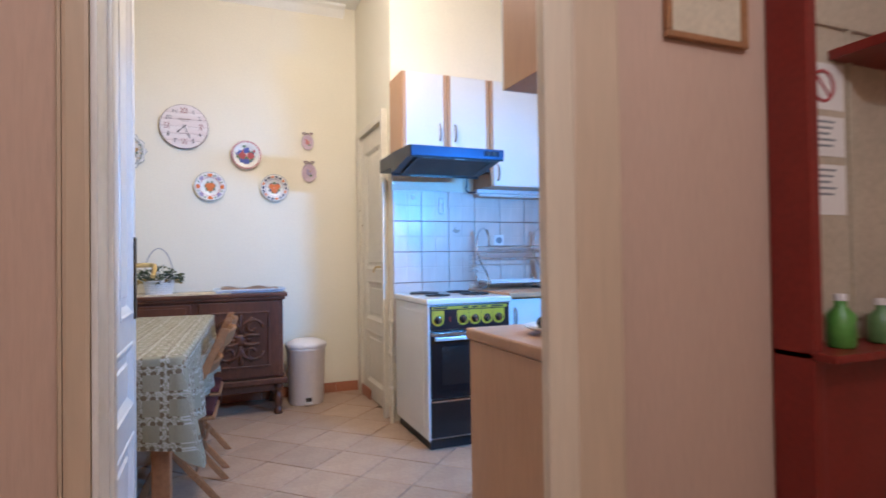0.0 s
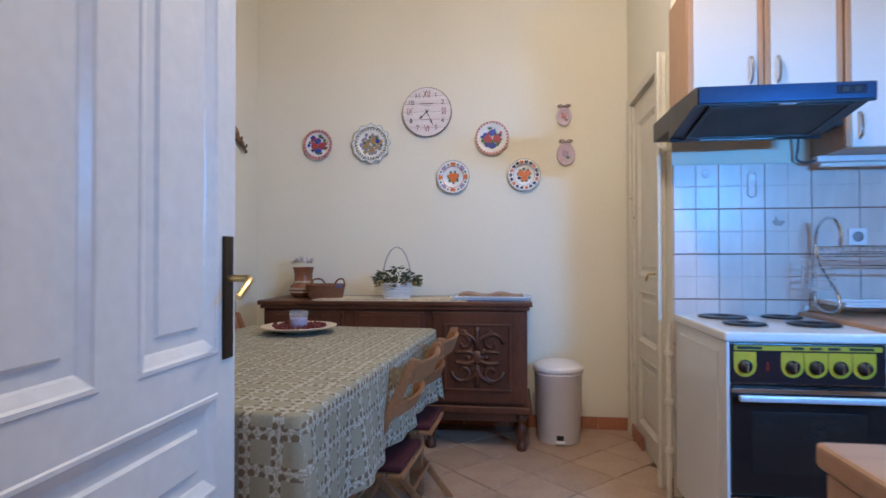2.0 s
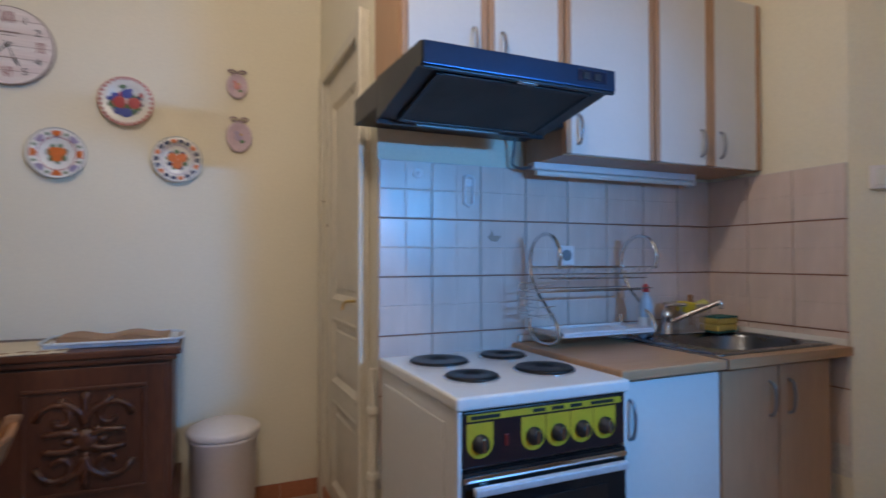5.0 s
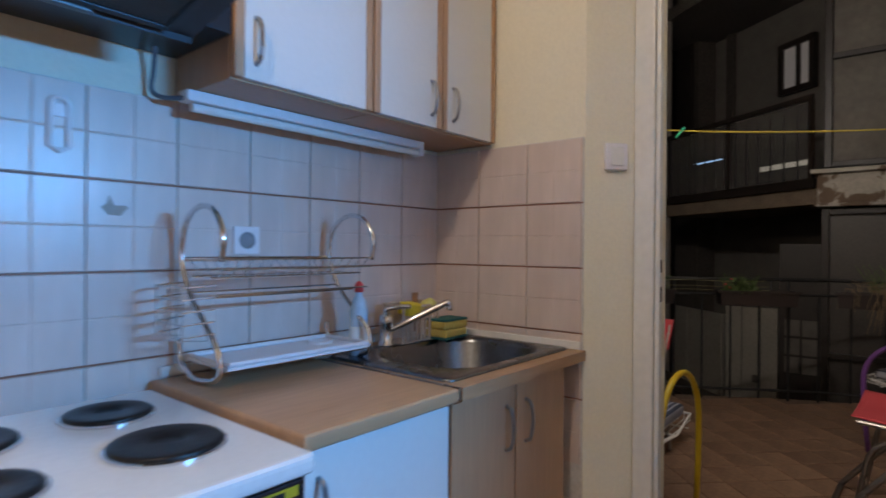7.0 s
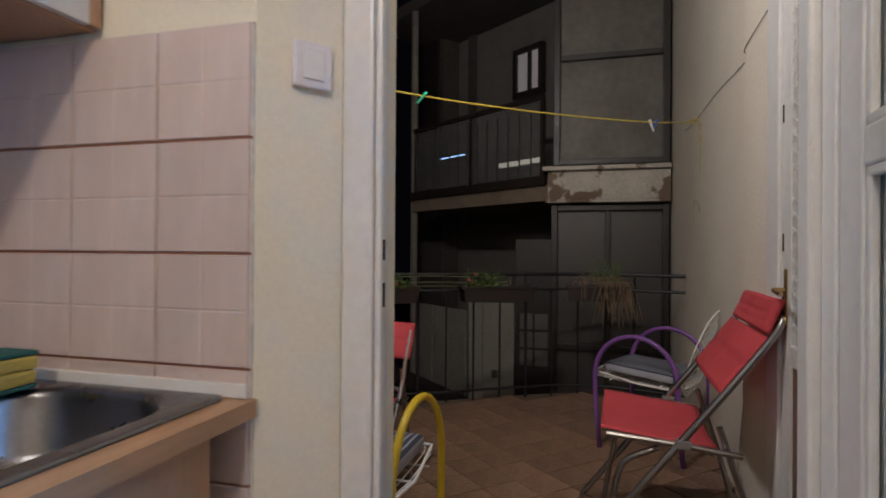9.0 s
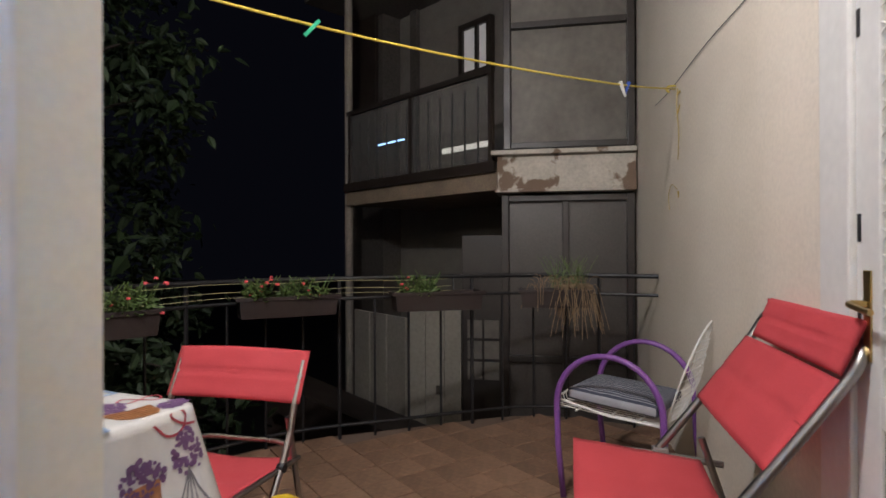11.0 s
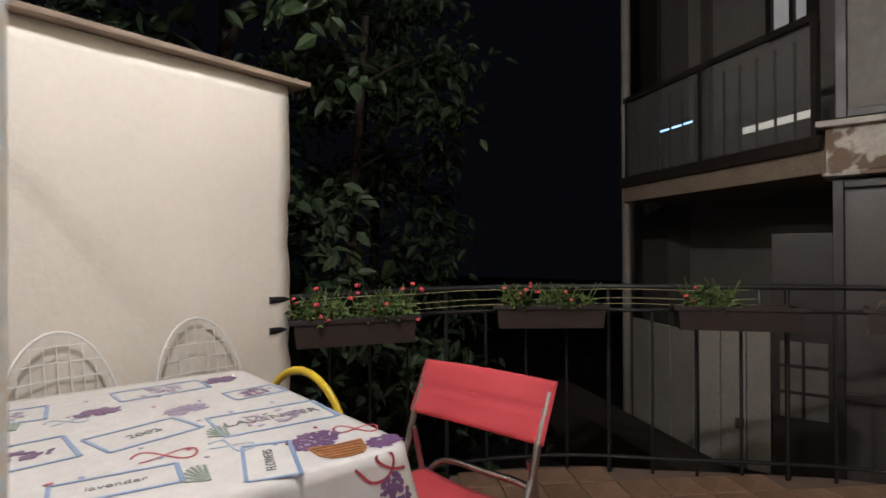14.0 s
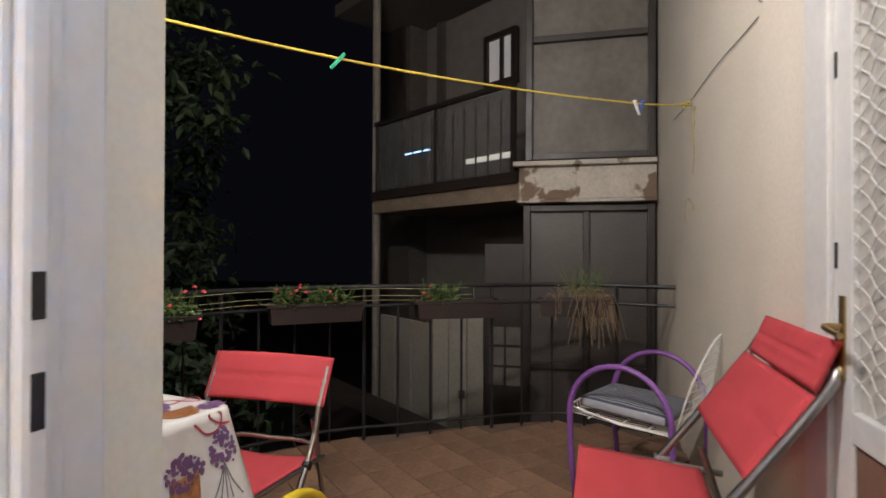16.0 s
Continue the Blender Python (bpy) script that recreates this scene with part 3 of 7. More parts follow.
part("tube", tube([(0.02, 0.03, 0.008), (0.80, 0.03, 0.008)], 0.012), glow_mat("cool_tube_glow", (0.5, 0.75, 1.0), 4.0), tl, "glowing tube")
bu = thing("base_cabinet", pose(1.30, YH1 + 0.004, 0), "beech laminate base cabinet with a thick worktop", "cabinet")
part("body", box(0.02, 0, 0.06, 1.9, 0.55, 0.83, 0.003), laminate, bu)
part("plinth", box(0.021, 0.0, 0.0, 1.9, 0.50, 0.0595), laminate, bu)
part("end_panel", box(0.0, 0.0, 0.0, 0.0195, 0.552, 0.83, 0.003), laminate, bu, "beech-look end panel")
tagged(link("worktop", box(1.295, YH1 + 0.004, 0.832, 3.2, 2.79, 0.872, 0.010, segs=3), peninsula_top), "beech-look worktop with rounded edge by the hall door", "worktop")
dish = thing("dish", pose(1.50, 2.50, 0.8725), "white dish with dark fruit on the worktop", "dish")
part("bowl", lathe([(0.05, 0), (0.06, 0.004), (0.10, 0.016), (0.118, 0.026), (0.115, 0.028), (0.09, 0.016), (0.05, 0.008), (0.001, 0.007)], 32), porcelain, dish, smooth=True)
for i in range(7):
    a = i * 0.9
    b = bmesh.new()
    bmesh.ops.create_icosphere(b, subdivisions=2, radius=0.03, matrix=Matrix.Translation((0.045 * math.cos(a) * (i > 0), 0.045 * math.sin(a) * (i > 0), 0.034 + 0.018 * (i == 0))) @ Matrix.Diagonal((1.1, 1, 0.85, 1)))
    part("fruit", b, mat("dark_fruit", (0.012, 0.008, 0.016), 0.25), dish, "dark plum", True)

# ---- worktop, sink and base units ----
def base_unit(x0, x1, doors, face, label, top):
    ob = thing("base_cabinet", pose(x0, 4.06, 0), label, "cabinet", "base cabinets under the worktop")
    w = x1 - x0
    part("body", box(0, 0.02, 0.09, w, 0.59, top, 0.002), laminate, ob)
    if top < 0.8:
        part("apron", box(0, 0.02, top + 0.001, w, 0.04, 0.862, 0.002), laminate, ob)
        for x in (0, w - 0.018):
            part("side", box(x, 0.041, top + 0.001, x + 0.018, 0.056, 0.862, 0.002), laminate, ob)
    part("plinth", box(0.0, 0.05, 0, w, 0.55, 0.089), laminate, ob)
    n = len(doors)
    for i, side in enumerate(doors):
        a, c = w * i / n, w * (i + 1) / n
        dp = part("door", box(a + 0.004, 0, 0.095, c - 0.004, 0.019, 0.855, 0.004), face, ob)
        hx = a + 0.05 if side == "l" else c - 0.05
        bow_handle(dp, hx, 0.0, 0.68, 0.80)


base_unit(2.160, 2.598, ["l"], cab_white, "white base cabinet between stove and sink", 0.862)
base_unit(2.602, 3.18, ["r", "l"], laminate, "beech sink cabinet with two doors", 0.72)
tagged(link("worktop", box(2.157, 4.03, 0.864, 2.599, 4.655, 0.897, 0.009, segs=3), laminate_x), "beech-look worktop with rounded front edge", "worktop")
tagged(link("joint_strip", box(2.5995, 4.032, 0.868, 2.606, 4.65, 0.899, 0.001), steel), "aluminium joint strip between worktops", "strip")
sw = bmesh.new()
X0, X1, Y0, Y1, ZT = 2.607, 3.264, 4.03, 4.655, 0.897
hx0, hx1, hy0, hy1 = 2.655, 3.238, 4.10, 4.565
for q in ((X0, Y0, X1, hy0), (X0, hy1, X1, Y1), (X0, hy0, hx0, hy1), (hx1, hy0, X1, hy1)):
    box(q[0], q[1], 0.864, q[2], q[3], ZT, 0, sw)
bmesh.ops.remove_doubles(sw, verts=sw.verts[:], dist=1e-4)
tagged(link("worktop", sw, laminate_x), "beech-look worktop round the sink", "worktop")
sink = thing("sink", pose(2.62, 4.08, 0.897), "brushed steel inset sink with a draining rim", "sink")
b = bmesh.new()
def rr(cx, cy, hw, hh, r, z, n=8):
    pts = []
    for k, (sx, sy) in enumerate(((1, 1), (-1, 1), (-1, -1), (1, -1))):
        for i in range(n + 1):
            a = k * math.pi / 2 + (math.pi / 2) * i / n
            pts.append((cx + sx * (hw - r) + r * math.cos(a), cy + sy * (hh - r) + r * math.sin(a), z))
    return pts
rings = [rr(0.315, 0.25, 0.315, 0.25, 0.03, 0.001), rr(0.315, 0.25, 0.315, 0.25, 0.03, 0.006), rr(0.315, 0.25, 0.305, 0.24, 0.03, 0.008),
         rr(0.345, 0.24, 0.258, 0.203, 0.13, 0.007), rr(0.345, 0.24, 0.25, 0.195, 0.13, 0.004), rr(0.345, 0.24, 0.246, 0.191, 0.13, -0.004), rr(0.345, 0.24, 0.243, 0.188, 0.13, -0.012), rr(0.345, 0.24, 0.232, 0.178, 0.13, -0.11), rr(0.345, 0.24, 0.22, 0.165, 0.125, -0.132), rr(0.345, 0.24, 0.195, 0.14, 0.11, -0.144), rr(0.345, 0.24, 0.165, 0.11, 0.10, -0.148), rr(0.34, 0.245, 0.04, 0.04, 0.039, -0.150)]
vs = [[b.verts.new(p) for p in r] for r in rings]
for a, c in zip(vs, vs[1:]):
    for i in range(len(a)):
        b.faces.new((a[i], a[(i + 1) % len(a)], c[(i + 1) % len(a)], c[i]))
b.faces.new(vs[-1])
bmesh.ops.recalc_face_normals(b, faces=b.faces[:])
part("basin", b, mat("dull_sink_steel", (0.20, 0.205, 0.22), 0.27, 1.0, vary=0.08, fine=90, bump=0.05), sink, smooth=True)
part("drain", lathe([(0.03, -0.1495), (0.036, -0.148), (0.03, -0.147), (0.012, -0.1485), (0.001, -0.1485)], 24, m=pose(0.34, 0.245, 0)), chrome, sink, smooth=True)
tap = thing("tap", pose(2.86, 4.545, 0.902), "chrome mixer tap with a swivel spout behind the sink", "tap")
part("base", lathe([(0.026, 0), (0.026, 0.01), (0.021, 0.014), (0.021, 0.07), (0.023, 0.075), (0.023, 0.10), (0.012, 0.108), (0.001, 0.109)], 24), chrome, tap, smooth=True)
part("spout", tube(smoothed([(0.0, 0, 0.05), (0.04, -0.04, 0.075), (0.12, -0.11, 0.125), (0.15, -0.135, 0.143), (0.158, -0.142, 0.135), (0.158, -0.142, 0.118)], 5), 0.011, 12), chrome, tap, smooth=True)
part("lever", tube(smoothed([(0, 0, 0.105), (-0.02, -0.02, 0.125), (0.02, -0.04, 0.132), (0.06, -0.05, 0.130)], 5), 0.008, 10), chrome, tap, smooth=True)

# draining tray and wire rack
rack = thing("dish_rack", pose(2.20, 4.42, 0.898), "chrome two-tier wire dish rack with S-shaped ends", "dish rack")
for x in (0.02, 0.485):
    s_end = smoothed([(x, 0.012, 0.295), (x, 0.004, 0.355), (x, 0.045, 0.412), (x, 0.115, 0.425), (x, 0.185, 0.385), (x, 0.205, 0.30), (x, 0.165, 0.215), (x, 0.09, 0.145), (x, 0.025, 0.085), (x, 0.02, 0.030), (x, 0.075, 0.009), (x, 0.15, 0.010), (x, 0.205, 0.045), (x, 0.215, 0.095)], 6)
    part("s_end", tube(s_end, 0.0075, 10), chrome, rack, "bent chrome tube end", True)
for y, z in ((0.012, 0.30), (0.204, 0.30), (0.06, 0.255), (0.15, 0.255), (0.012, 0.275), (0.165, 0.215), (0.09, 0.205), (0.03, 0.215), (0.022, 0.036), (0.205, 0.036)):
    part("long_wire", tube([(0.02, y, z), (0.485, y, z)], 0.0026, 6), chrome, rack)
for i in range(15):
    x = 0.04 + i * 0.031
    part("cross_wire", tube([(x, 0.012, 0.30), (x, 0.06, 0.255), (x, 0.15, 0.255), (x, 0.204, 0.30)], 0.0018, 5), chrome, rack)
for i in range(5):
    z = 0.24 - 0.028 * i
    part("cutlery_wire", tube([(0.015, 0.03, z), (-0.055, 0.04, z - 0.004), (-0.058, 0.17, z - 0.004), (0.015, 0.18, z)], 0.0022, 6), chrome, rack)
for y in (0.04, 0.105, 0.17):
    part("cutlery_wire", tube([(-0.056, y, 0.24), (-0.056, y, 0.118), (0.0, y, 0.112)], 0.0018, 5), chrome, rack)
tray = thing("draining_tray", pose(2.235, 4.425, 0.9375), "white plastic draining tray in the foot of the dish rack", "tray")
part("tray_base", box(0, 0, 0, 0.44, 0.205, 0.008, 0.003), plastic_white, tray)
part("tray_rim", tube([(0.005, 0.005, 0.014), (0.435, 0.005, 0.014), (0.435, 0.20, 0.014), (0.005, 0.20, 0.014)], 0.006, 8, closed=True), plastic_white, tray)

# things by the sink
bottle = thing("spray_bottle", pose(2.70, 4.50, 0.903), "clear washing-up bottle with a red cap", "bottle")
part("bottle_body", lathe([(0.026, 0), (0.03, 0.006), (0.031, 0.05), (0.026, 0.09), (0.028, 0.13), (0.02, 0.165), (0.011, 0.178), (0.011, 0.19)], 20), mat("pale_blue_plastic", (0.45, 0.60, 0.72), 0.2), bottle, smooth=True)
part("bottle_label", lathe([(0.0315, 0.035), (0.032, 0.04), (0.0300, 0.085), (0.0295, 0.088)], 20), porcelain, bottle, "white printed label with a red mark")
part("cap", lathe([(0.013, 0.19), (0.014, 0.192), (0.013, 0.212), (0.006, 0.222), (0.001, 0.223)], 16), mat("red_plastic", (0.55, 0.03, 0.03), 0.35), bottle, "red cap", True)
tub = thing("soap_tub", pose(2.60, 4.56, 0.903), "small white plastic tub", "tub")
part("tub_body", lathe([(0.03, 0), (0.036, 0.004), (0.038, 0.05), (0.033, 0.05), (0.03, 0.01), (0.001, 0.008)], 20), plastic_white, tub, smooth=True)
caddy = thing("sponge_caddy", pose(3.00, 4.56, 0.905), "beige slatted caddy with brushes and sponges", "caddy")
for i in range(9):
    part("slat", box(-0.09 + i * 0.022, -0.045, 0.0, -0.082 + i * 0.022, -0.039, 0.12, 0.001), mat("beige_plastic", (0.52, 0.40, 0.30), 0.5), caddy)
part("tray_base", box(-0.095, -0.045, 0, 0.10, 0.045, 0.006, 0.002), MATS["beige_plastic"], caddy)
part("back", box(-0.095, 0.04, 0.0, 0.10, 0.045, 0.13, 0.002), MATS["beige_plastic"], caddy)
part("rim", tube([(-0.095, -0.043, 0.122), (0.10, -0.043, 0.122), (0.10, 0.043, 0.13), (-0.095, 0.043, 0.13)], 0.005, 8, closed=True), MATS["beige_plastic"], caddy)
yellow_sponge = mat("yellow_sponge", (0.62, 0.45, 0.10), 0.95, vary=0.15, fine=180, bump=0.8)
green_scour = mat("green_scourer", (0.03, 0.14, 0.12), 0.95, vary=0.2, fine=200, bump=0.8)
part("sponge", box(-0.08, -0.03, 0.09, -0.01, 0.02, 0.135, 0.008, m=pose(0, 0, 0, 8, 4, 5)), mat("bright_yellow_sponge", (0.70, 0.52, 0.03), 0.95, vary=0.15, fine=180, bump=0.6), caddy, "yellow sponge")
part("brush_head", lathe([(0.02, 0), (0.028, 0.01), (0.028, 0.045), (0.015, 0.055), (0.001, 0.056)], 20, m=pose(0.055, 0.0, 0.10, 60, 0, 30)), mat("lime_yellow", (0.66, 0.62, 0.18), 0.6), caddy, "pale yellow brush", True)
part("wooden_handle", tube([(0.02, 0, 0.03), (0.01, -0.005, 0.165)], 0.012, 10), chair_wood, caddy, "wooden handle")
for i in range(2):
    sp = thing("sponge", pose(3.12 + 0.006 * i, 4.50 + 0.004 * i, 0.906 + 0.036 * i, 0, 0, 4 - 5 * i), "yellow washing-up sponge with a green scouring side", "sponge", "stacked sponges")
    part("foam", box(-0.065, -0.045, 0 if i else 0.0085, 0.065, 0.045, 0.027 if i else 0.0355, 0.007), yellow_sponge, sp)
    part("scourer", box(-0.065, -0.045, 0.0272 if i else 0, 0.065, 0.045, 0.0355 if i else 0.0083, 0.003), green_scour, sp, "green scouring pad")

# skirting ledge above the worktop, wall sockets, hooks, switch
tagged(link("worktop_upstand", box(2.185, 4.656, 0.898, 3.262, 4.667, 0.925, 0.003), porcelain), "white ceramic ledge along the back of the worktop", "ledge", kind="structure")
tagged(link("worktop_upstand", box(3.250, 4.045, 0.898, 3.258, 4.654, 0.925, 0.003), porcelain), "white ceramic ledge along the side of the worktop", "ledge", kind="structure")
so = thing("wall_socket", pose(2.42, 4.668, 1.245), "white wall socket on the tiles", "socket")
part("cover", box(-0.04, -0.012, -0.04, 0.04, 0, 0.04, 0.005), plastic_white, so)
part("inset", lathe([(0.024, 0), (0.024, 0.003), (0.019, 0.003), (0.018, 0.001), (0.001, 0.001)], 24, m=pose(0, -0.0155 + 0.004, 0, 90)), mat("grey_inset", (0.25, 0.25, 0.26), 0.5), so)
hk = thing("wall_hook", pose(1.755, 4.668, 1.55), "small round white adhesive hook on the tiles", "hook")
part("pad", lathe([(0.02, 0), (0.02, 0.004), (0.015, 0.006), (0.001, 0.006)], 20, m=pose(0, 0, 0, 90)), plastic_white, hk)
part("peg", tube([(0, -0.005, 0), (0, -0.014, -0.004), (0, -0.016, 0.004)], 0.003, 6), plastic_white, hk)
hk2 = thing("bottle_opener", pose(1.965, 4.668, 1.505), "white plastic opener hanging on the tiles", "opener")
part("frame", tube([(-0.018, -0.006, -0.06)] + [(0.018 * math.cos(a), -0.006, 0.03 + 0.018 * math.sin(a)) for a in [math.pi - math.pi * i / 8 for i in range(9)]] + [(0.018, -0.006, -0.06), (0, -0.006, -0.07)], 0.006, 8, closed=True), plastic_white, hk2)
part("grip_pad", box(-0.014, -0.008, 0.005, 0.014, -0.001, 0.035, 0.003), plastic_white, hk2)
dec = thing("tile_motif", pose(2.08, 4.667, 1.318), "small brown bird motif fixed to the tiles", "ornament")
part("bird", prism([(-0.03, 0.0), (-0.015, -0.018), (0.012, -0.02), (0.03, 0.0), (0.024, 0.006), (0.0, 0.004), (-0.012, 0.03), (-0.018, 0.008)], 0.002, m=pose(0, -0.002, 0)), mat("faded_brown_print", (0.36, 0.28, 0.22), 0.5), dec)
sw1 = thing("light_switch", Matrix.LocRotScale((3.352, 3.973, 1.535), Euler((0, 0, radians(-38.7))), None), "white light switch on the door reveal", "switch")
part("plate", box(-0.04, -0.014, -0.045, 0.04, 0.001, 0.045, 0.006), plastic_white, sw1)
part("rocker", box(-0.022, -0.019, -0.03, 0.022, -0.0145, 0.03, 0.003), porcelain, sw1)

# ---- sideboard ----
sb = thing("sideboard", pose(-0.735, 5.19, 0), "dark carved oak sideboard with turned feet", "sideboard")
W, D, H = 1.67, 0.50, 0.885
part("top", box(-0.01, -0.02, H - 0.028, W + 0.015, D, H, 0.008, segs=3), dark_oak, sb)
part("cornice", box(0.005, -0.008, H - 0.05, W, D - 0.01, H - 0.029, 0.006), dark_oak, sb)
part("carcass", box(0.02, 0.02, 0.27, W - 0.015, D - 0.02, H - 0.051, 0.003), dark_oak, sb)
part("base_moulding", box(-0.008, -0.014, 0.225, W + 0.012, D - 0.01, 0.268, 0.010, segs=3), dark_oak, sb)
part("plinth_rail", box(0.03, 0.03, 0.17, W - 0.03, 0.06, 0.224, 0.004), dark_oak, sb)
foot_profile = [(0.028, 0), (0.032, 0.01), (0.03, 0.04), (0.019, 0.05), (0.026, 0.075), (0.034, 0.11), (0.028, 0.145), (0.018, 0.16), (0.026, 0.175), (0.034, 0.19), (0.034, 0.224)]
for x in (0.05, 0.575, 1.075, W - 0.05):
    part("foot", lathe(foot_profile, 20, m=pose(x, 0.045, 0)), dark_oak, sb, smooth=True)
for x in (0.05, W - 0.05):
    part("foot", lathe(foot_profile, 20, m=pose(x, D - 0.06, 0)), dark_oak, sb, smooth=True)
for x0, x1 in ((0.04, 0.56), (0.59, 1.06)):
    dw = part("drawer_front", box(x0 + 0.02, 0.004, 0.70, x1 - 0.02, 0.019, 0.82, 0.006), dark_oak, sb)
    part("frame", box(x0 + 0.05, 0.000, 0.72, x1 - 0.05, 0.0035, 0.80, 0.004), dark_oak, dw)
for i, (x0, x1) in enumerate(((0.04, 0.56), (0.59, 1.06), (1.09, 1.63))):
    z1 = 0.825 if i == 2 else 0.685
    dp = part("door", box(x0, 0.002, 0.285, x1, 0.019, z1, 0.004), dark_oak, sb)
    w = 0.07
    for q in ((x0 + w, 0.285 + w, x1 - w, 0.30 + w), (x0 + w, z1 - w - 0.015, x1 - w, z1 - w), (x0 + w, 0.301 + w, x0 + w + 0.015, z1 - w - 0.016), (x1 - w - 0.015, 0.301 + w, x1 - w, z1 - w - 0.016)):
        part("moulding", box(q[0], -0.008, q[1], q[2], 0.0015, q[3], 0.004), dark_oak, dp)
    cx, cz = (x0 + x1) / 2, (0.285 + z1) / 2
    for sx in (-1, 1):
        for sz in (-1, 1):
            sp = [(cx + sx * (0.085 + (0.07 - 0.0062 * k) * math.cos(k * 0.62)), -0.004, cz + sz * (0.085 + (0.07 - 0.0062 * k) * math.sin(k * 0.62))) for k in range(11)]
            part("carved_scroll", tube(sp, 0.011, 8), dark_oak, dp, smooth=True)
            part("carved_leaf", tube(smoothed([(cx + sx * 0.02, -0.003, cz + sz * 0.02), (cx + sx * 0.06, -0.006, cz + sz * 0.035), (cx + sx * 0.13, -0.003, cz + sz * 0.03)], 5), 0.012, 8), dark_oak, dp, smooth=True)
    for k in range(8):
        a = k * math.pi / 4
        part("carved_petal", lathe([(0.001, -0.01), (0.016, 0.0), (0.012, 0.008), (0.001, 0.012)], 10, m=pose(cx + 0.055 * math.cos(a), 0.0, cz + 0.055 * math.sin(a), 90) @ Matrix.Diagonal((1.2, 1.0, 1, 1))), dark_oak, dp, smooth=True)
    for sz in (-1, 1):
        for sx in (-1, 0, 1):
            tip = (cx + sx * 0.075, -0.003, cz + sz * (0.165 - 0.02 * abs(sx)))
            part("carved_leaf", tube(smoothed([(cx, -0.004, cz + sz * 0.06), (cx + sx * 0.02, -0.007, cz + sz * 0.11), tip], 5), 0.013, 8), dark_oak, dp, smooth=True)
            part("carved_bud", lathe([(0.020, -0.004), (0.016, 0.006), (0.001, 0.010)], 10, m=pose(tip[0], 0.0, tip[2], 90)), dark_oak, dp, smooth=True)
    part("carved_boss", lathe([(0.045, 0), (0.04, 0.008), (0.02, 0.014), (0.001, 0.016)], 16, m=pose(cx, 0.0, cz, 90)), dark_oak, dp, smooth=True)

# things on the sideboard
SBZ = 0.886
vase = thing("clay_vase", pose(-0.57, 5.50, SBZ), "brown glazed clay vase with white flowers", "vase")
part("vase_body", lathe([(0.06, 0), (0.085, 0.02), (0.095, 0.045), (0.085, 0.075), (0.062, 0.10), (0.058, 0.15), (0.068, 0.195), (0.072, 0.20), (0.066, 0.20), (0.05, 0.15)], 32), mat("brown_glaze", (0.28, 0.10, 0.04), 0.25, vary=0.15), vase, smooth=True)
for z, r in ((0.03, 0.0925), (0.05, 0.0955), (0.095, 0.067)):
    part("painted_band", lathe([(r, z), (r + 0.0015, z + 0.003), (r + 0.0005, z + 0.012)], 32), mat("cream_slip", (0.55, 0.42, 0.25), 0.4), vase)
rng = random.Random(4)
def blossom(r, seed):
    g = random.Random(seed)
    b = bmesh.new()
    for i in range(11):
        a, u = g.random() * 6.28, g.random()
        d = Vector((math.cos(a) * (1 - u * u) ** 0.5, math.sin(a) * (1 - u * u) ** 0.5, u))
        q = d.to_track_quat("Z", "Y").to_matrix().to_4x4()
        bmesh.ops.create_icosphere(b, subdivisions=1, radius=r * 0.5, matrix=Matrix.Translation(d * r * 0.6) @ q @ Matrix.Diagonal((1, 0.75, 0.35, 1)))
    return b
wf = mat("white_petals", (0.62, 0.55, 0.52), 0.8)
for i in range(13):
    a = i * 2.4
    rr_ = 0.012 * i ** 0.5 * 1.6
    part("flower", blossom(0.026, i), wf, vase, "white dried flower").matrix_local = pose(rr_ * math.cos(a), rr_ * math.sin(a), 0.225 + 0.03 * (1 - i / 13) + 0.006 * rng.random())
def basket(x, y, z, rx, ry, h, material, name, label, rows=7, n=26, seed=1):
    ob = thing(name, pose(x, y, z), label, "basket")
    for k in range(rows):
        zz = 0.006 + h * k / (rows - 1) * 0.93
        s = 0.86 + 0.14 * k / (rows - 1)
        pts = [(rx * s * math.cos(2 * math.pi * i / (2 * n)) * (1 + 0.012 * (-1) ** (i + k)), ry * s * math.sin(2 * math.pi * i / (2 * n)) * (1 + 0.02 * (-1) ** (i + k)), zz) for i in range(2 * n)]
        part("weave_band", tube(pts, h / rows * 0.55, 6, closed=True), material, ob)
    part("base", lathe([(0.84, 0), (0.86, 0.008), (0.001, 0.008)], n, m=Matrix.Diagonal((rx, ry, 1, 1))), material, ob)
    for i in range(n):
        a = 2 * math.pi * i / n
        part("stake", tube([(rx * 0.86 * math.cos(a), ry * 0.86 * math.sin(a), 0), (rx * math.cos(a), ry * math.sin(a), h)], 0.003, 5), material, ob)
    part("rim", tube([(rx * 1.01 * math.cos(2 * math.pi * i / 40), ry * 1.01 * math.sin(2 * math.pi * i / 40), h) for i in range(40)], 0.007, 7, closed=True), material, ob)
    return ob
wicker = mat("brown_wicker", (0.22, 0.085, 0.035), 0.6, vary=0.2)
bs = basket(-0.38, 5.40, SBZ, 0.125, 0.09, 0.085, wicker, "wicker_basket", "brown oval wicker basket with looped handles")
for s in (-1, 1):
    part("handle", tube(smoothed([(s * 0.03, 0.088, 0.085), (s * 0.06, 0.085, 0.118), (s * 0.10, 0.06, 0.118), (s * 0.118, 0.03, 0.085)], 5), 0.006, 7), wicker, bs)
part("blue_cloth", blossom(0.028, 31), mat("blue_cloth", (0.10, 0.14, 0.42), 0.9), bs, "bit of blue cloth").matrix_local = pose(0.10, -0.05, 0.075)
white_wicker = mat("white_wicker", (0.70, 0.69, 0.68), 0.6, vary=0.06)
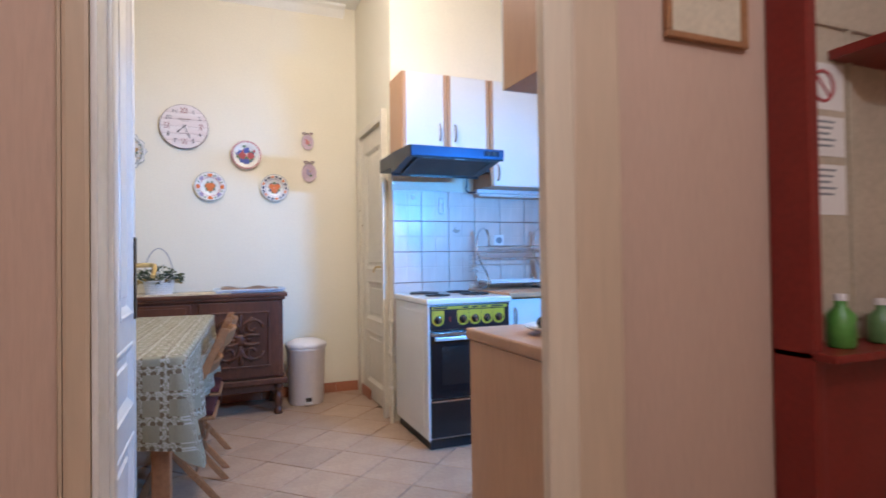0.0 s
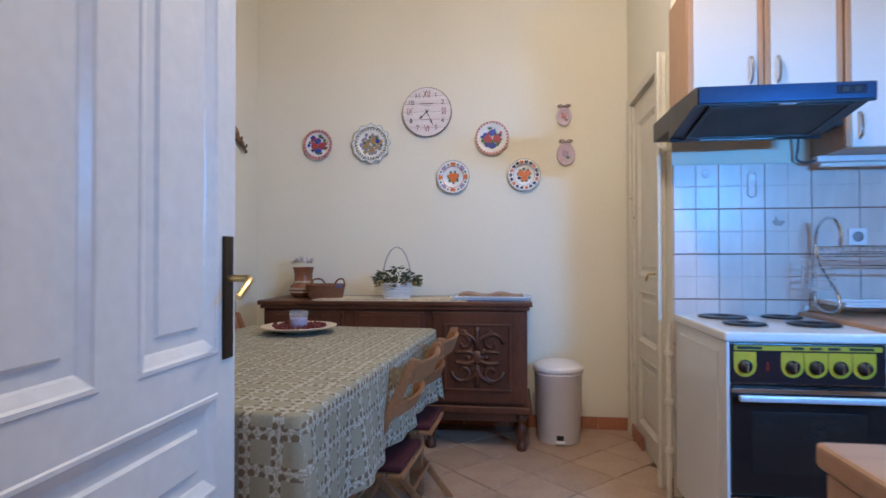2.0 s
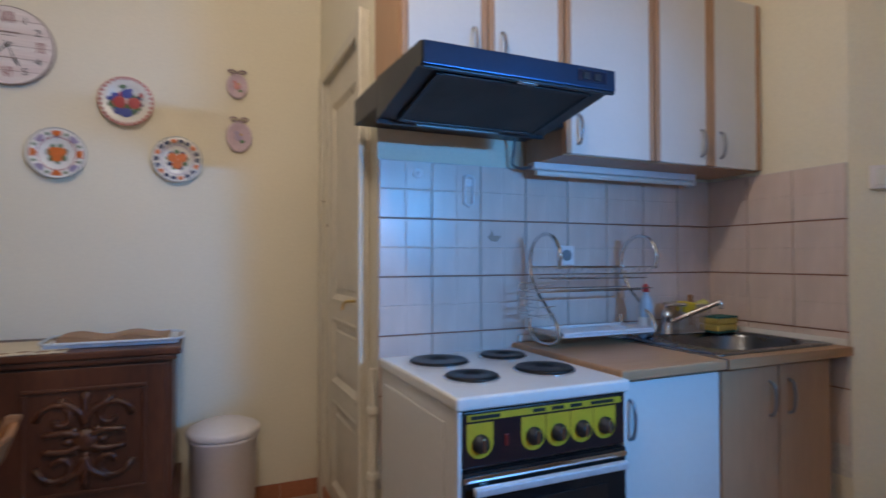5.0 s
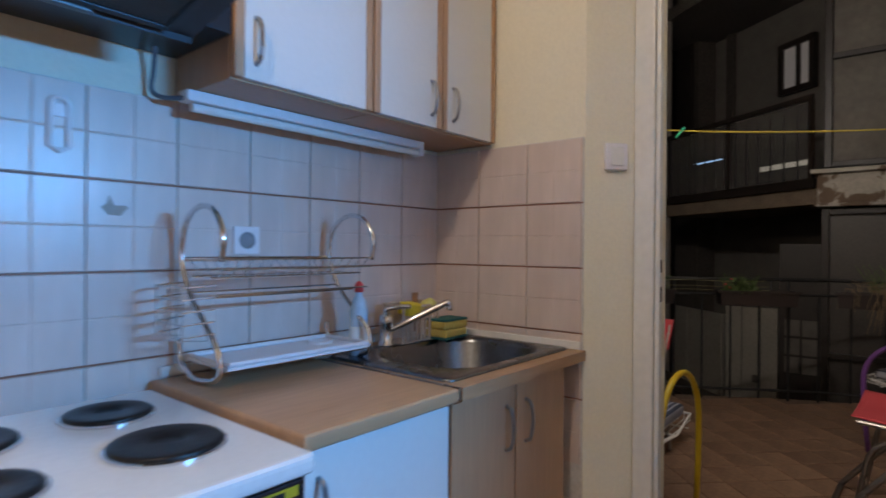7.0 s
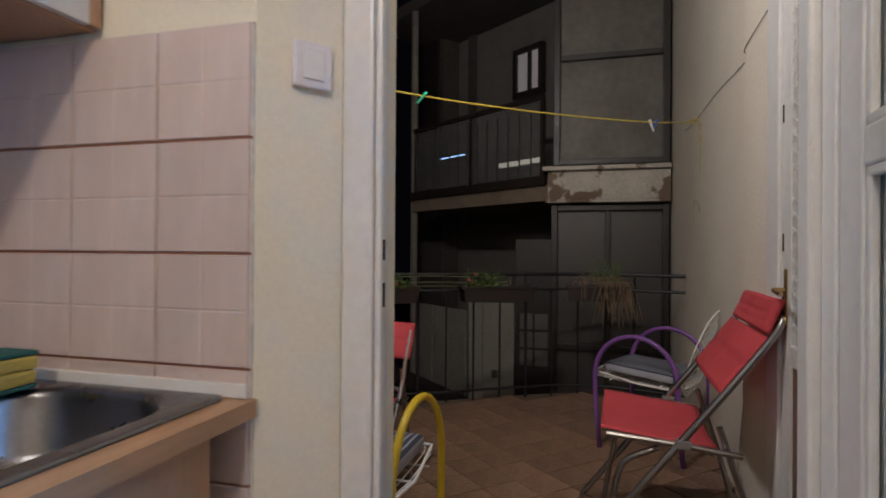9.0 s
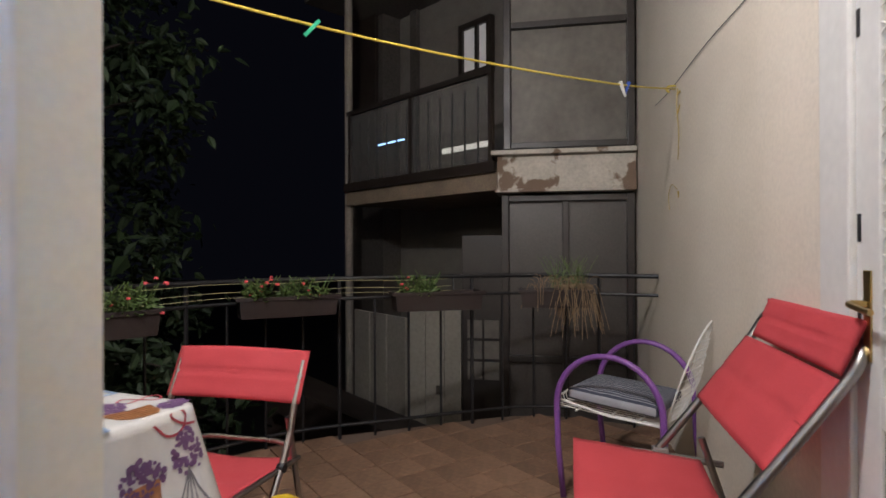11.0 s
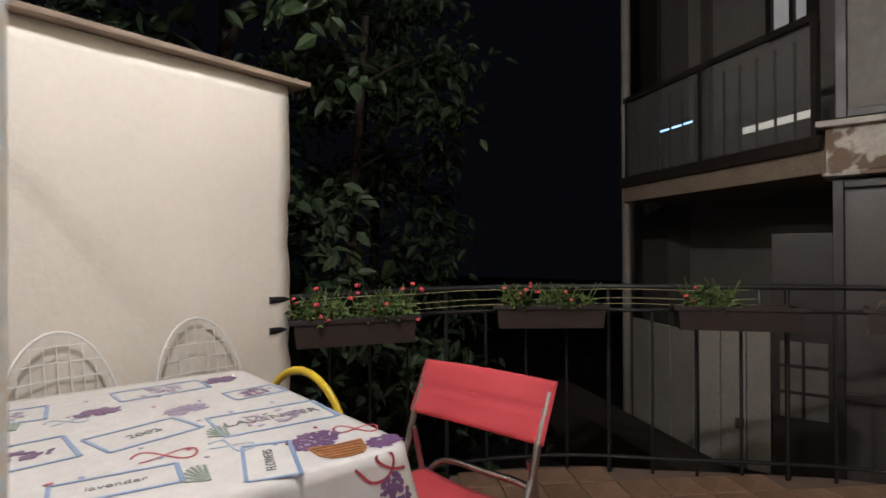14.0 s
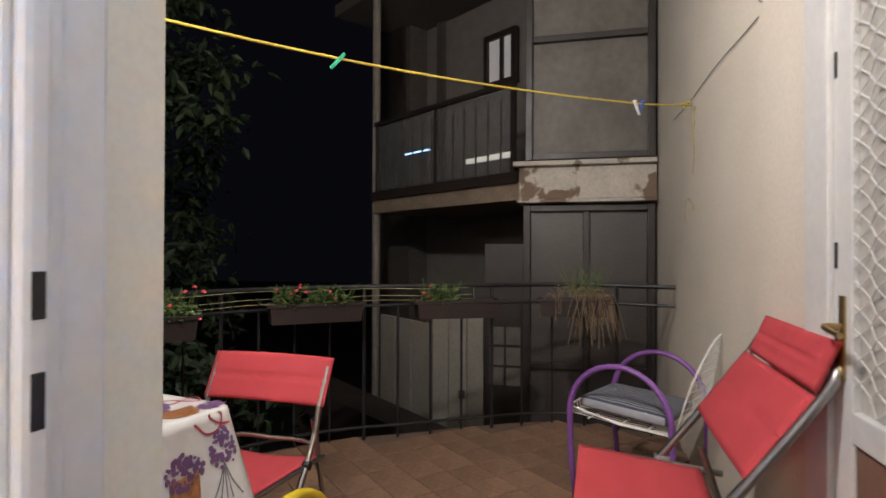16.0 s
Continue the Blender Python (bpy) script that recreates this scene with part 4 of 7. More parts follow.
pb = basket(0.09, 5.42, SBZ, 0.095, 0.085, 0.095, white_wicker, "plant_basket", "white wicker basket with a trailing green plant")
part("handle", tube(arc(lambda a: (0.095 * math.cos(a), 0, 0.09 + 0.24 * math.sin(a)), 0, math.pi, 20), 0.0045, 7), mat("dull_wire", (0.45, 0.43, 0.40), 0.5, 0.5), pb, "thin arched handle")
leaf_green = mat("dull_green_leaf", (0.075, 0.095, 0.04), 0.65, vary=0.35, scale=30)
ochre_leaf = mat("dry_ochre_leaf", (0.36, 0.24, 0.07), 0.7, vary=0.25)
def leaf_cloud(n, spread, size, seed, lift=0.0, droop=0.3):
    g = random.Random(seed)
    b = bmesh.new()
    for i in range(n):
        a, r = g.random() * 6.283, g.random() ** 0.6
        p = Vector((spread[0] * r * math.cos(a), spread[1] * r * math.sin(a), lift + spread[2] * g.random() * (1 - 0.6 * r)))
        d = Vector((math.cos(a), math.sin(a), g.uniform(-droop, 0.7))).normalized()
        q = d.to_track_quat("Y", "Z").to_matrix().to_4x4() @ pose(0, 0, 0, 0, g.uniform(-60, 60), g.uniform(-40, 40))
        s = size * g.uniform(0.6, 1.25)
        m = Matrix.Translation(p) @ q
        v = [b.verts.new(m @ Vector(c)) for c in ((0, 0, 0), (0.32 * s, 0.35 * s, 0.05 * s), (0.26 * s, 0.75 * s, 0.02 * s), (0, 1.1 * s, -0.08 * s), (-0.26 * s, 0.75 * s, 0.02 * s), (-0.32 * s, 0.35 * s, 0.05 * s))]
        b.faces.new((v[0], v[1], v[2], v[3])), b.faces.new((v[0], v[3], v[4], v[5]))
    return b
part("foliage", leaf_cloud(260, (0.15, 0.11, 0.13), 0.034, 5, 0.09), leaf_green, pb, "dull green foliage")
part("dry_foliage", leaf_cloud(45, (0.13, 0.10, 0.05), 0.04, 8, 0.075), ochre_leaf, pb, "dry ochre leaves")
runner = tagged(link("table_runner", box(-0.40, 5.20, SBZ + 0.0005, 0.56, 5.56, SBZ + 0.0035, 0.001), mat("cream_runner", (0.66, 0.58, 0.44), 0.95, vary=0.1, fine=200, bump=0.4)), "cream lace-edged runner on the sideboard", "cloth")
g = random.Random(3)
for i in range(16):
    part("embroidery", lathe([(0.022, 0), (0.02, 0.0012), (0.001, 0.0012)], 7, m=pose(-0.36 + 0.06 * i, 5.22 + 0.02 * (i % 2), SBZ + 0.0036) @ Matrix.Diagonal((1.2, 0.7, 1, 1))), mat("brown_thread", (0.24, 0.15, 0.09), 0.9), runner)
for i in range(24):
    part("scallop", lathe([(0.021, 0), (0.02, 0.002), (0.001, 0.002)], 10, m=pose(-0.38 + 0.04 * i, 5.20, SBZ + 0.0006)), MATS["cream_runner"], runner)
tr = thing("serving_tray", pose(0.70, 5.42, SBZ), "pale blue rimmed tray stacked with wooden boards", "tray")
part("tray_base", box(-0.235, -0.14, 0, 0.235, 0.14, 0.016, 0.007, segs=3), mat("pale_blue_enamel", (0.60, 0.66, 0.74), 0.3), tr)
part("tray_lip", tube([(p[0], p[1], 0.02) for p in rr(0, 0, 0.25, 0.15, 0.06, 0)], 0.006, 8, closed=True), MATS["pale_blue_enamel"], tr)
b = bmesh.new()
for i in range(25):
    for j in range(2):
        b.verts.new((-0.20 + 0.4 * i / 24, -0.10 + 0.2 * j, 0.034 + 0.008 * math.sin(i * 0.5)))
b.verts.ensure_lookup_table()
for i in range(24):
    b.faces.new((b.verts[2 * i], b.verts[2 * i + 2], b.verts[2 * i + 3], b.verts[2 * i + 1]))
r = bmesh.ops.extrude_face_region(b, geom=b.faces[:])
for v in r["geom"]:
    if isinstance(v, bmesh.types.BMVert):
        v.co.z = 0.017
bmesh.ops.recalc_face_normals(b, faces=b.faces[:])
part("board", b, mat("brown_wavy_board", (0.34, 0.19, 0.10), 0.5, vary=0.2), tr, "wavy brown wooden board")

# ---- wall ornaments ----
def disc_marks(parent, marks, y):
    for i, (x, z, r, c, sx) in enumerate(marks):
        part("painted_mark", lathe([(r, 0), (r * 0.9, 0.0012), (0.0005, 0.0014)], 9, m=pose(x, y - 0.00004 * i, z, 90) @ Matrix.Diagonal((sx, 1, 1, 1))), c, parent)
P_RED = mat("glaze_red", (0.42, 0.05, 0.06), 0.3)
P_BLUE = mat("glaze_blue", (0.04, 0.07, 0.35), 0.3)
P_ORANGE = mat("glaze_orange", (0.72, 0.17, 0.03), 0.3)
P_GREEN = mat("glaze_green", (0.08, 0.17, 0.08), 0.3)
P_LILAC = mat("glaze_lilac", (0.36, 0.30, 0.46), 0.3)
P_OCHRE = mat("glaze_ochre", (0.45, 0.28, 0.10), 0.3)
P_NAVY = mat("glaze_navy", (0.03, 0.04, 0.10), 0.3)
P_GREY = mat("glaze_grey", (0.26, 0.28, 0.30), 0.35)
P_PINK = mat("rose_border", (0.48, 0.16, 0.16), 0.35)


def wall_plate(x, z, r, label, rim, marks, scallop=0.0, border=None):
    ob = thing("wall_plate", pose(x, YP - 0.004, z), label, "plate", "painted plates on the wall")
    prof = [(0.55 * r, 0.0), (0.6 * r, 0.004), (r, 0.020), (r * 1.005, 0.024), (r * 0.98, 0.026), (0.66 * r, 0.012), (0.60 * r, 0.008), (0.001, 0.008)]
    b = lathe(prof, 48, m=pose(0, 0, 0, 90))
    if scallop:
        for v in b.verts:
            a = math.atan2(v.co.z, v.co.x)
            k = (v.co.x ** 2 + v.co.z ** 2) ** 0.5 / r
            f = 1 + scallop * math.cos(12 * a) * max(0, k - 0.6)
            v.co.x, v.co.z = v.co.x * f, v.co.z * f
    part("plate", b, porcelain, ob, smooth=True)
    part("rim_line", tube([(r * math.cos(2 * math.pi * i / 48) * (1 + scallop * 0.4 * math.cos(24 * math.pi * i / 48)), -0.024, r * math.sin(2 * math.pi * i / 48) * (1 + scallop * 0.4 * math.cos(24 * math.pi * i / 48))) for i in range(48)], 0.0028, 6, closed=True), rim, ob)
    if border:
        part("border_line", tube([(0.66 * r * math.cos(2 * math.pi * i / 40), -0.0125, 0.66 * r * math.sin(2 * math.pi * i / 40)) for i in range(40)], 0.0018, 5, closed=True), border, ob)
    marks = [(m[0], m[1], m[2] * (1.05 if m[2] > 0.02 else 1.3), *m[3:]) for m in marks]
    disc_marks(ob, [m for m in marks if (m[0] ** 2 + m[1] ** 2) ** 0.5 < 0.6 * r], -0.009)
    for mk in marks:
        d = (mk[0] ** 2 + mk[1] ** 2) ** 0.5
        if d >= 0.6 * r:
            disc_marks(ob, [mk], -0.0125 - 0.0145 * (d / r - 0.66) / 0.34 - 0.001)
    return ob


def ring(n, rad, size, mats_, off=0.0, sx=1.0):
    return [(rad * math.cos(2 * math.pi * i / n + off), rad * math.sin(2 * math.pi * i / n + off), size, mats_[i % len(mats_)], sx) for i in range(n)]


def bouquet(r, seed, flowers, n_small, palette=None):
    g = random.Random(seed)
    out = []
    for i in range(n_small):
        a, d = g.random() * 6.283, g.uniform(0.12, 0.70) ** 0.8 * r * 0.9
        out.append((d * math.cos(a), d * math.sin(a), r * g.uniform(0.04, 0.10), g.choice(palette or [P_GREEN, P_BLUE, P_NAVY, P_GREEN, P_RED]), g.uniform(0.6, 1.6)))
    return out + flowers


R1 = 0.105
wall_plate(-0.537, 1.952, R1, "round plate with a rose border and painted flowers", P_PINK, ring(26, 0.92 * R1, 0.009, [P_PINK]) + bouquet(R1, 2, [(-0.025, -0.008, 0.026, P_RED, 1), (0.025, -0.008, 0.026, P_RED, 1), (0, 0.028, 0.022, P_BLUE, 1), (0, -0.045, 0.018, P_BLUE, 1.2), (-0.03, 0.045, 0.014, P_RED, 1)], 46))
R2 = 0.132
wall_plate(-0.150, 1.951, R2, "grey-blue scalloped plate with fine flowers", P_GREY, ring(40, 0.85 * R2, 0.006, [P_GREY, P_GREEN]) + ring(30, 0.76 * R2, 0.005, [P_GREY, P_OCHRE], 0.1) + [(x * 0.9, z * 0.9, s, c, 1) for x, z, s, c, _ in bouquet(R2 * 0.95, 6, [(0.018, 0.02, 0.02, P_OCHRE, 1), (-0.045, -0.02, 0.014, P_OCHRE, 1), (0.05, 0.02, 0.013, P_BLUE, 1), (0.01, -0.045, 0.014, P_OCHRE, 1)], 70, [P_GREY, P_OCHRE, P_GREY, P_LILAC, P_GREEN])], 0.18)
R3 = 0.112
wall_plate(0.699, 1.966, R3, "round plate with red roses and blue flowers", P_PINK, ring(30, 0.95 * R3, 0.006, [P_PINK]) + bouquet(R3, 12, [(-0.03, -0.004, 0.028, P_RED, 1), (0.032, -0.004, 0.028, P_RED, 1), (0, 0.038, 0.022, P_BLUE, 1), (0, -0.05, 0.022, P_BLUE, 1.3), (-0.035, -0.045, 0.014, P_BLUE, 1)], 50))
R4 = 0.112
wall_plate(0.43, 1.704, R4, "white plate with an orange flower and orange border", P_GREY, ring(8, 0.84 * R4, 0.015, [P_ORANGE, P_LILAC]) + ring(24, 0.82 * R4, 0.006, [P_LILAC, P_GREEN, P_LILAC], 0.13) + ring(7, 0.3 * R4, 0.012, [P_GREEN], 0.3, 0.6) + [(-0.014, 0.008, 0.022, P_ORANGE, 1), (0.014, 0.008, 0.022, P_ORANGE, 1), (0, -0.016, 0.022, P_ORANGE, 1)], border=P_RED)
R5 = 0.108
wall_plate(0.915, 1.71, R5, "white plate with orange flowers and a navy dotted rim", P_GREY, ring(18, 0.85 * R5, 0.010, [P_NAVY, P_NAVY, P_ORANGE]) + ring(9, 0.36 * R5, 0.009, [P_GREEN, P_NAVY], 0.2) + [(-0.022, 0.012, 0.018, P_ORANGE, 1), (0.022, 0.012, 0.018, P_ORANGE, 1), (0, -0.022, 0.019, P_ORANGE, 1)], border=P_LILAC)

# clock
ck = thing("wall_clock", pose(0.248, YP - 0.004, 2.16), "round distressed wooden wall clock with mixed numerals", "clock")
RC = 0.170
face_mat = mat("distressed_pink_white_boards", (0.72, 0.60, 0.57), 0.7, vary=0.10, scale=4, fine=30, tint=(0.80, 0.75, 0.72), stretch=(0.4, 1, 6))
part("disc", lathe([(RC, 0), (RC, 0.02), (RC * 0.985, 0.024), (0.001, 0.024)], 64, m=pose(0, 0, 0, 90)), face_mat, ck)
part("edge", lathe([(RC + 0.002, 0.001), (RC + 0.003, 0.018), (RC, 0.0245), (RC * 0.985, 0.0245)], 64, m=pose(0, 0, 0, 90), cap=False), mat("worn_rim", (0.28, 0.20, 0.17), 0.6), ck)
for i in range(5):
    z = -0.11 + 0.055 * i
    w = (RC ** 2 - z ** 2) ** 0.5 * 0.97
    part("board_joint", box(-w, -0.0252, z - 0.0008, w, -0.0243, z + 0.0008), mat("joint_brown", (0.34, 0.24, 0.21), 0.8), ck)
ink, dark_red = mat("black_ink", (0.02, 0.02, 0.02), 0.6), mat("faded_red_print", (0.30, 0.07, 0.06), 0.7)
for k, txt in enumerate(("XII", "1", "2", "III", "4", "5", "VI", "7", "8", "IX", "10", "11")):
    a = math.pi / 2 - k * math.pi / 6
    red = k % 3 == 0
    d = 0.120 if red else 0.128
    letters("numeral", txt, 0.068 if red else 0.044, Matrix.Translation((d * math.cos(a), -0.0262, d * math.sin(a))) @ pose(0, 0, 0, 90) @ Matrix.Diagonal((0.62 if red else 1, 1, 1, 1)), dark_red if red else ink, ck)
part("print_line", box(-0.045, -0.0258, 0.052, 0.045, -0.025, 0.060), MATS["worn_rim"], ck)
part("print_line", box(-0.025, -0.0258, 0.040, 0.025, -0.025, 0.043), MATS["worn_rim"], ck)
part("print_line", box(-0.04, -0.0258, -0.055, 0.04, -0.025, -0.052), MATS["worn_rim"], ck)
for ang, ln, w in ((-45.0 - 180 + 0, 0.075, 0.008), (-65, 0.105, 0.006)):
    a = radians(ang if ang == -65 else 223)
    m = Matrix.Translation((0, -0.027, 0)) @ Matrix.Rotation(-a, 4, "Y")
    part("clock_hand", prism([(-0.02, -w / 3), (ln * 0.55, -w / 3), (ln * 0.7, -w), (ln, 0), (ln * 0.7, w), (ln * 0.55, w / 3), (-0.02, w / 3)], 0.0015, m=m), ink, ck)
part("hub", lathe([(0.008, 0), (0.006, 0.005), (0.001, 0.006)], 12, m=pose(0, -0.0255, 0, 90)), ink, ck)
# oval plaques with bows
for x, z, s, c in ((1.185, 2.10, 0.82, P_PINK), (1.195, 1.845, 1.0, P_LILAC)):
    op = thing("oval_plaque", pose(x, YP - 0.003, z), "small lilac oval plaque with a ribbon bow", "plaque", "oval plaques on the wall")
    part("oval", lathe([(0.058 * s, 0), (0.06 * s, 0.008), (0.05 * s, 0.012), (0.042 * s, 0.008), (0.001, 0.008)], 36, m=pose(0, 0, 0, 90) @ Matrix.Diagonal((1, 1.28, 1, 1))), mat("lilac_ceramic", (0.56, 0.42, 0.50), 0.4), op, smooth=True)
    part("scalloped_rim", tube([((0.056 + 0.003 * math.cos(18 * a)) * s * math.cos(a), -0.011, (0.056 + 0.003 * math.cos(18 * a)) * 1.28 * s * math.sin(a)) for a in [2 * math.pi * i / 72 for i in range(72)]], 0.004, 6, closed=True), mat("pale_lilac", (0.66, 0.54, 0.60), 0.5), op)
    disc_marks(op, [(0, 0, 0.022 * s, c, 1), (-0.012, 0.02, 0.012 * s, c, 1), (0.014, -0.022, 0.01 * s, P_GREEN, 1.3), (0.008, 0.012, 0.008 * s, P_OCHRE, 1)], -0.009)
    for sx in (-1, 1):
        part("bow_loop", tube(smoothed([(0, -0.006, 0.08 * s), (sx * 0.02, -0.01, 0.098 * s), (sx * 0.042, -0.006, 0.092 * s), (sx * 0.02, -0.006, 0.078 * s), (0, -0.006, 0.08 * s)], 4), 0.004, 6), mat("dusty_ribbon", (0.34, 0.25, 0.26), 0.8), op)
# carved lizard on the left wall
cr = thing("wood_carving", pose(XL + 0.003, 5.0, 2.165), "carved dark wooden ornament with a looped end, hung aslant", "carving")
lz = mat("carved_dark_wood", (0.060, 0.028, 0.014), 0.4, vary=0.4, scale=40, tint=(0.30, 0.15, 0.055))
slant = Matrix.Rotation(math.atan2(-0.29, 0.50), 4, "X")
loop = [(0.022, 0.088 + 0.085 * math.cos(a), 0.034 * math.sin(a)) for a in [2 * math.pi * i / 28 for i in range(28)]]
part("loop", tube(loop, 0.0135, 9, closed=True, m=slant), lz, cr, "polished loop", True)
b = bmesh.new()
g = random.Random(9)
for i in range(34):
    t = i / 33
    r_ = 0.014 + 0.030 * math.sin(math.pi * min(1.0, 0.18 + 0.86 * t)) * (0.82 + 0.18 * math.sin(t * 26))
    side = 0.012 * math.sin(t * 17) * (1 - t)
    bmesh.ops.create_icosphere(b, subdivisions=2, radius=r_, matrix=slant @ Matrix.Translation((0.020, 0.165 + 0.405 * t, side)) @ Matrix.Rotation(0.6 * math.sin(t * 21), 4, "X") @ Matrix.Diagonal((0.62, 0.75, 1.0, 1)))
part("carved_body", b, lz, cr, smooth=True)
for k in range(5):
    t = 0.20 + 0.075 * k
    part("carved_ridge", tube(smoothed([(0.030, t, -0.030), (0.044, t + 0.018, -0.004), (0.030, t + 0.034, 0.030)], 4), 0.006, 7, m=slant), lz, cr)
# framed print on the left wall
fp = thing("framed_print", pose(XL + 0.002, 4.10, 1.79), "large framed print of a building in a thin brown frame", "picture")
FW, FH = 1.0, 0.725
part("mount", box(0.0, -FW / 2, -FH / 2, 0.012, FW / 2, FH / 2), mat("grey_mount_board", (0.52, 0.45, 0.38), 0.8), fp)
for q in ((-FW / 2, -FH / 2, FW / 2, -FH / 2 + 0.016), (-FW / 2, FH / 2 - 0.016, FW / 2, FH / 2), (-FW / 2, -FH / 2, -FW / 2 + 0.016, FH / 2), (FW / 2 - 0.016, -FH / 2, FW / 2, FH / 2)):
    part("frame_bar", box(0.0, q[0], q[1], 0.022, q[2], q[3], 0.003), mat("thin_brown_frame", (0.11, 0.06, 0.035), 0.4), fp, "thin brown frame")
part("sheet", box(0.0122, -0.30, -0.14, 0.0135, 0.33, 0.24), mat("print_paper", (0.58, 0.53, 0.48), 0.8, vary=0.15, scale=10), fp, "pale printed sheet")
for q, c in (((0.25, -0.10, 0.30, 0.22), P_NAVY), ((-0.1, -0.14, 0.30, -0.02), mat("print_charcoal", (0.07, 0.06, 0.06), 0.8, vary=0.3)), ((-0.28, 0.05, 0.02, 0.2), mat("print_red", (0.48, 0.12, 0.06), 0.8)), ((0.05, 0.0, 0.2, 0.16), mat("print_beige", (0.45, 0.38, 0.31), 0.8, vary=0.3, scale=30))):
    part("printed_shape", box(0.0136, q[0], q[1], 0.0146, q[2], q[3]), c, fp)
part("pane", box(0.0165, -FW / 2 + 0.016, -FH / 2 + 0.016, 0.019, FW / 2 - 0.016, FH / 2 - 0.016), clear_glass, fp, "glass pane").visible_shadow = False

# dark wall panel, waste bin, skirting
wp = thing("bench_back", pose(XL + 0.004, 3.45, 0.735), "dark brown padded board along the wall behind the chairs", "wall panel")
part("board", box(0, -0.6, 0, 0.035, 1.872, 0.165, 0.006), mat("dark_brown_board", (0.035, 0.016, 0.012), 0.5, vary=0.2), wp)
for y in (-0.4, 0.6, 1.6):
    part("batten", box(0.0, y, -0.733, 0.02, y + 0.05, -0.001, 0.002), MATS["dark_brown_board"], wp)
bn = thing("waste_bin", pose(1.12, 5.47, 0) @ Matrix.Diagonal((1.08, 1.08, 1.24, 1)), "white plastic pedal bin with a domed lid", "waste bin")
part("bin_body", lathe([(0.118, 0), (0.122, 0.006), (0.135, 0.335), (0.140, 0.34), (0.140, 0.352), (0.132, 0.352)], 48), plastic_white, bn, smooth=True)
part("lid", lathe([(0.143, 0.353), (0.147, 0.358), (0.147, 0.374), (0.138, 0.382), (0.09, 0.400), (0.001, 0.406)], 48), plastic_white, bn, "domed white lid", True)
part("pedal", box(-0.028, -0.150, 0.012, 0.028, -0.112, 0.024, 0.005), plastic_white, bn)
part("pedal_slot", box(-0.02, -0.1255, 0.026, 0.02, -0.1225, 0.05, 0.001), black_iron, bn, "dark pedal slot")
part("hinge", box(-0.03, 0.135, 0.335, 0.03, 0.152, 0.372, 0.004), plastic_white, bn)
sk = thing("baseboard", Matrix(), "terracotta tile skirting", "skirting", kind="structure")
skm = box(0.002, -0.010, 0.0, 0.298, 0.0, 0.082, 0.003)
base_mesh = None
for x, y, rz in [(XL + 0.3 * i, YP - 0.0005, 0) for i in range(8)] + [(XD - 0.0005, 5.712 - 0.11 + 0.0, -90)]:
    if base_mesh is None:
        o = part("skirting_tile", skm, terracotta, sk)
        base_mesh = o.data
    else:
        o = new("skirting_tile", base_mesh)
        o.parent = sk
    o.matrix_local = pose(x, y, 0, 0, 0, rz)
part("skirting_tile", box(XL + 2.4, YP - 0.0105, 0, XD - 0.012, YP - 0.0005, 0.082, 0.003), terracotta, sk)
part("skirting_tile", box(XD - 0.012, YT + 0.002, 0, XD - 0.001, DY0 - 0.103, 0.082, 0.003), terracotta, sk)
cn = bmesh.new()
prism([(0, 0), (0.09, 0), (0.085, -0.02), (0.05, -0.035), (0.02, -0.07), (0, -0.09)], 2.5, cn, Matrix.Translation((XL, YP - 0.0015, CEIL)) @ pose(0, 0, 0, 0, 0, -90))
structure("cornice", cn, ceiling_white, "curved white ceiling cornice", "cornice")

# bits of plaster and pipes beside the stove
pp = thing("wall_pipe", pose(1.575, 4.66, 0), "white painted pipe with knuckles beside the stove", "pipe")
part("pipe", tube([(0, -0.012, 0.0), (0, -0.012, 0.84)], 0.013, 12), frame_cream, pp)
for z in (0.22, 0.45, 0.68):
    part("collar", lathe([(0.018, 0), (0.021, 0.006), (0.021, 0.022), (0.018, 0.028)], 14, m=pose(0, -0.012, z)), frame_cream, pp)

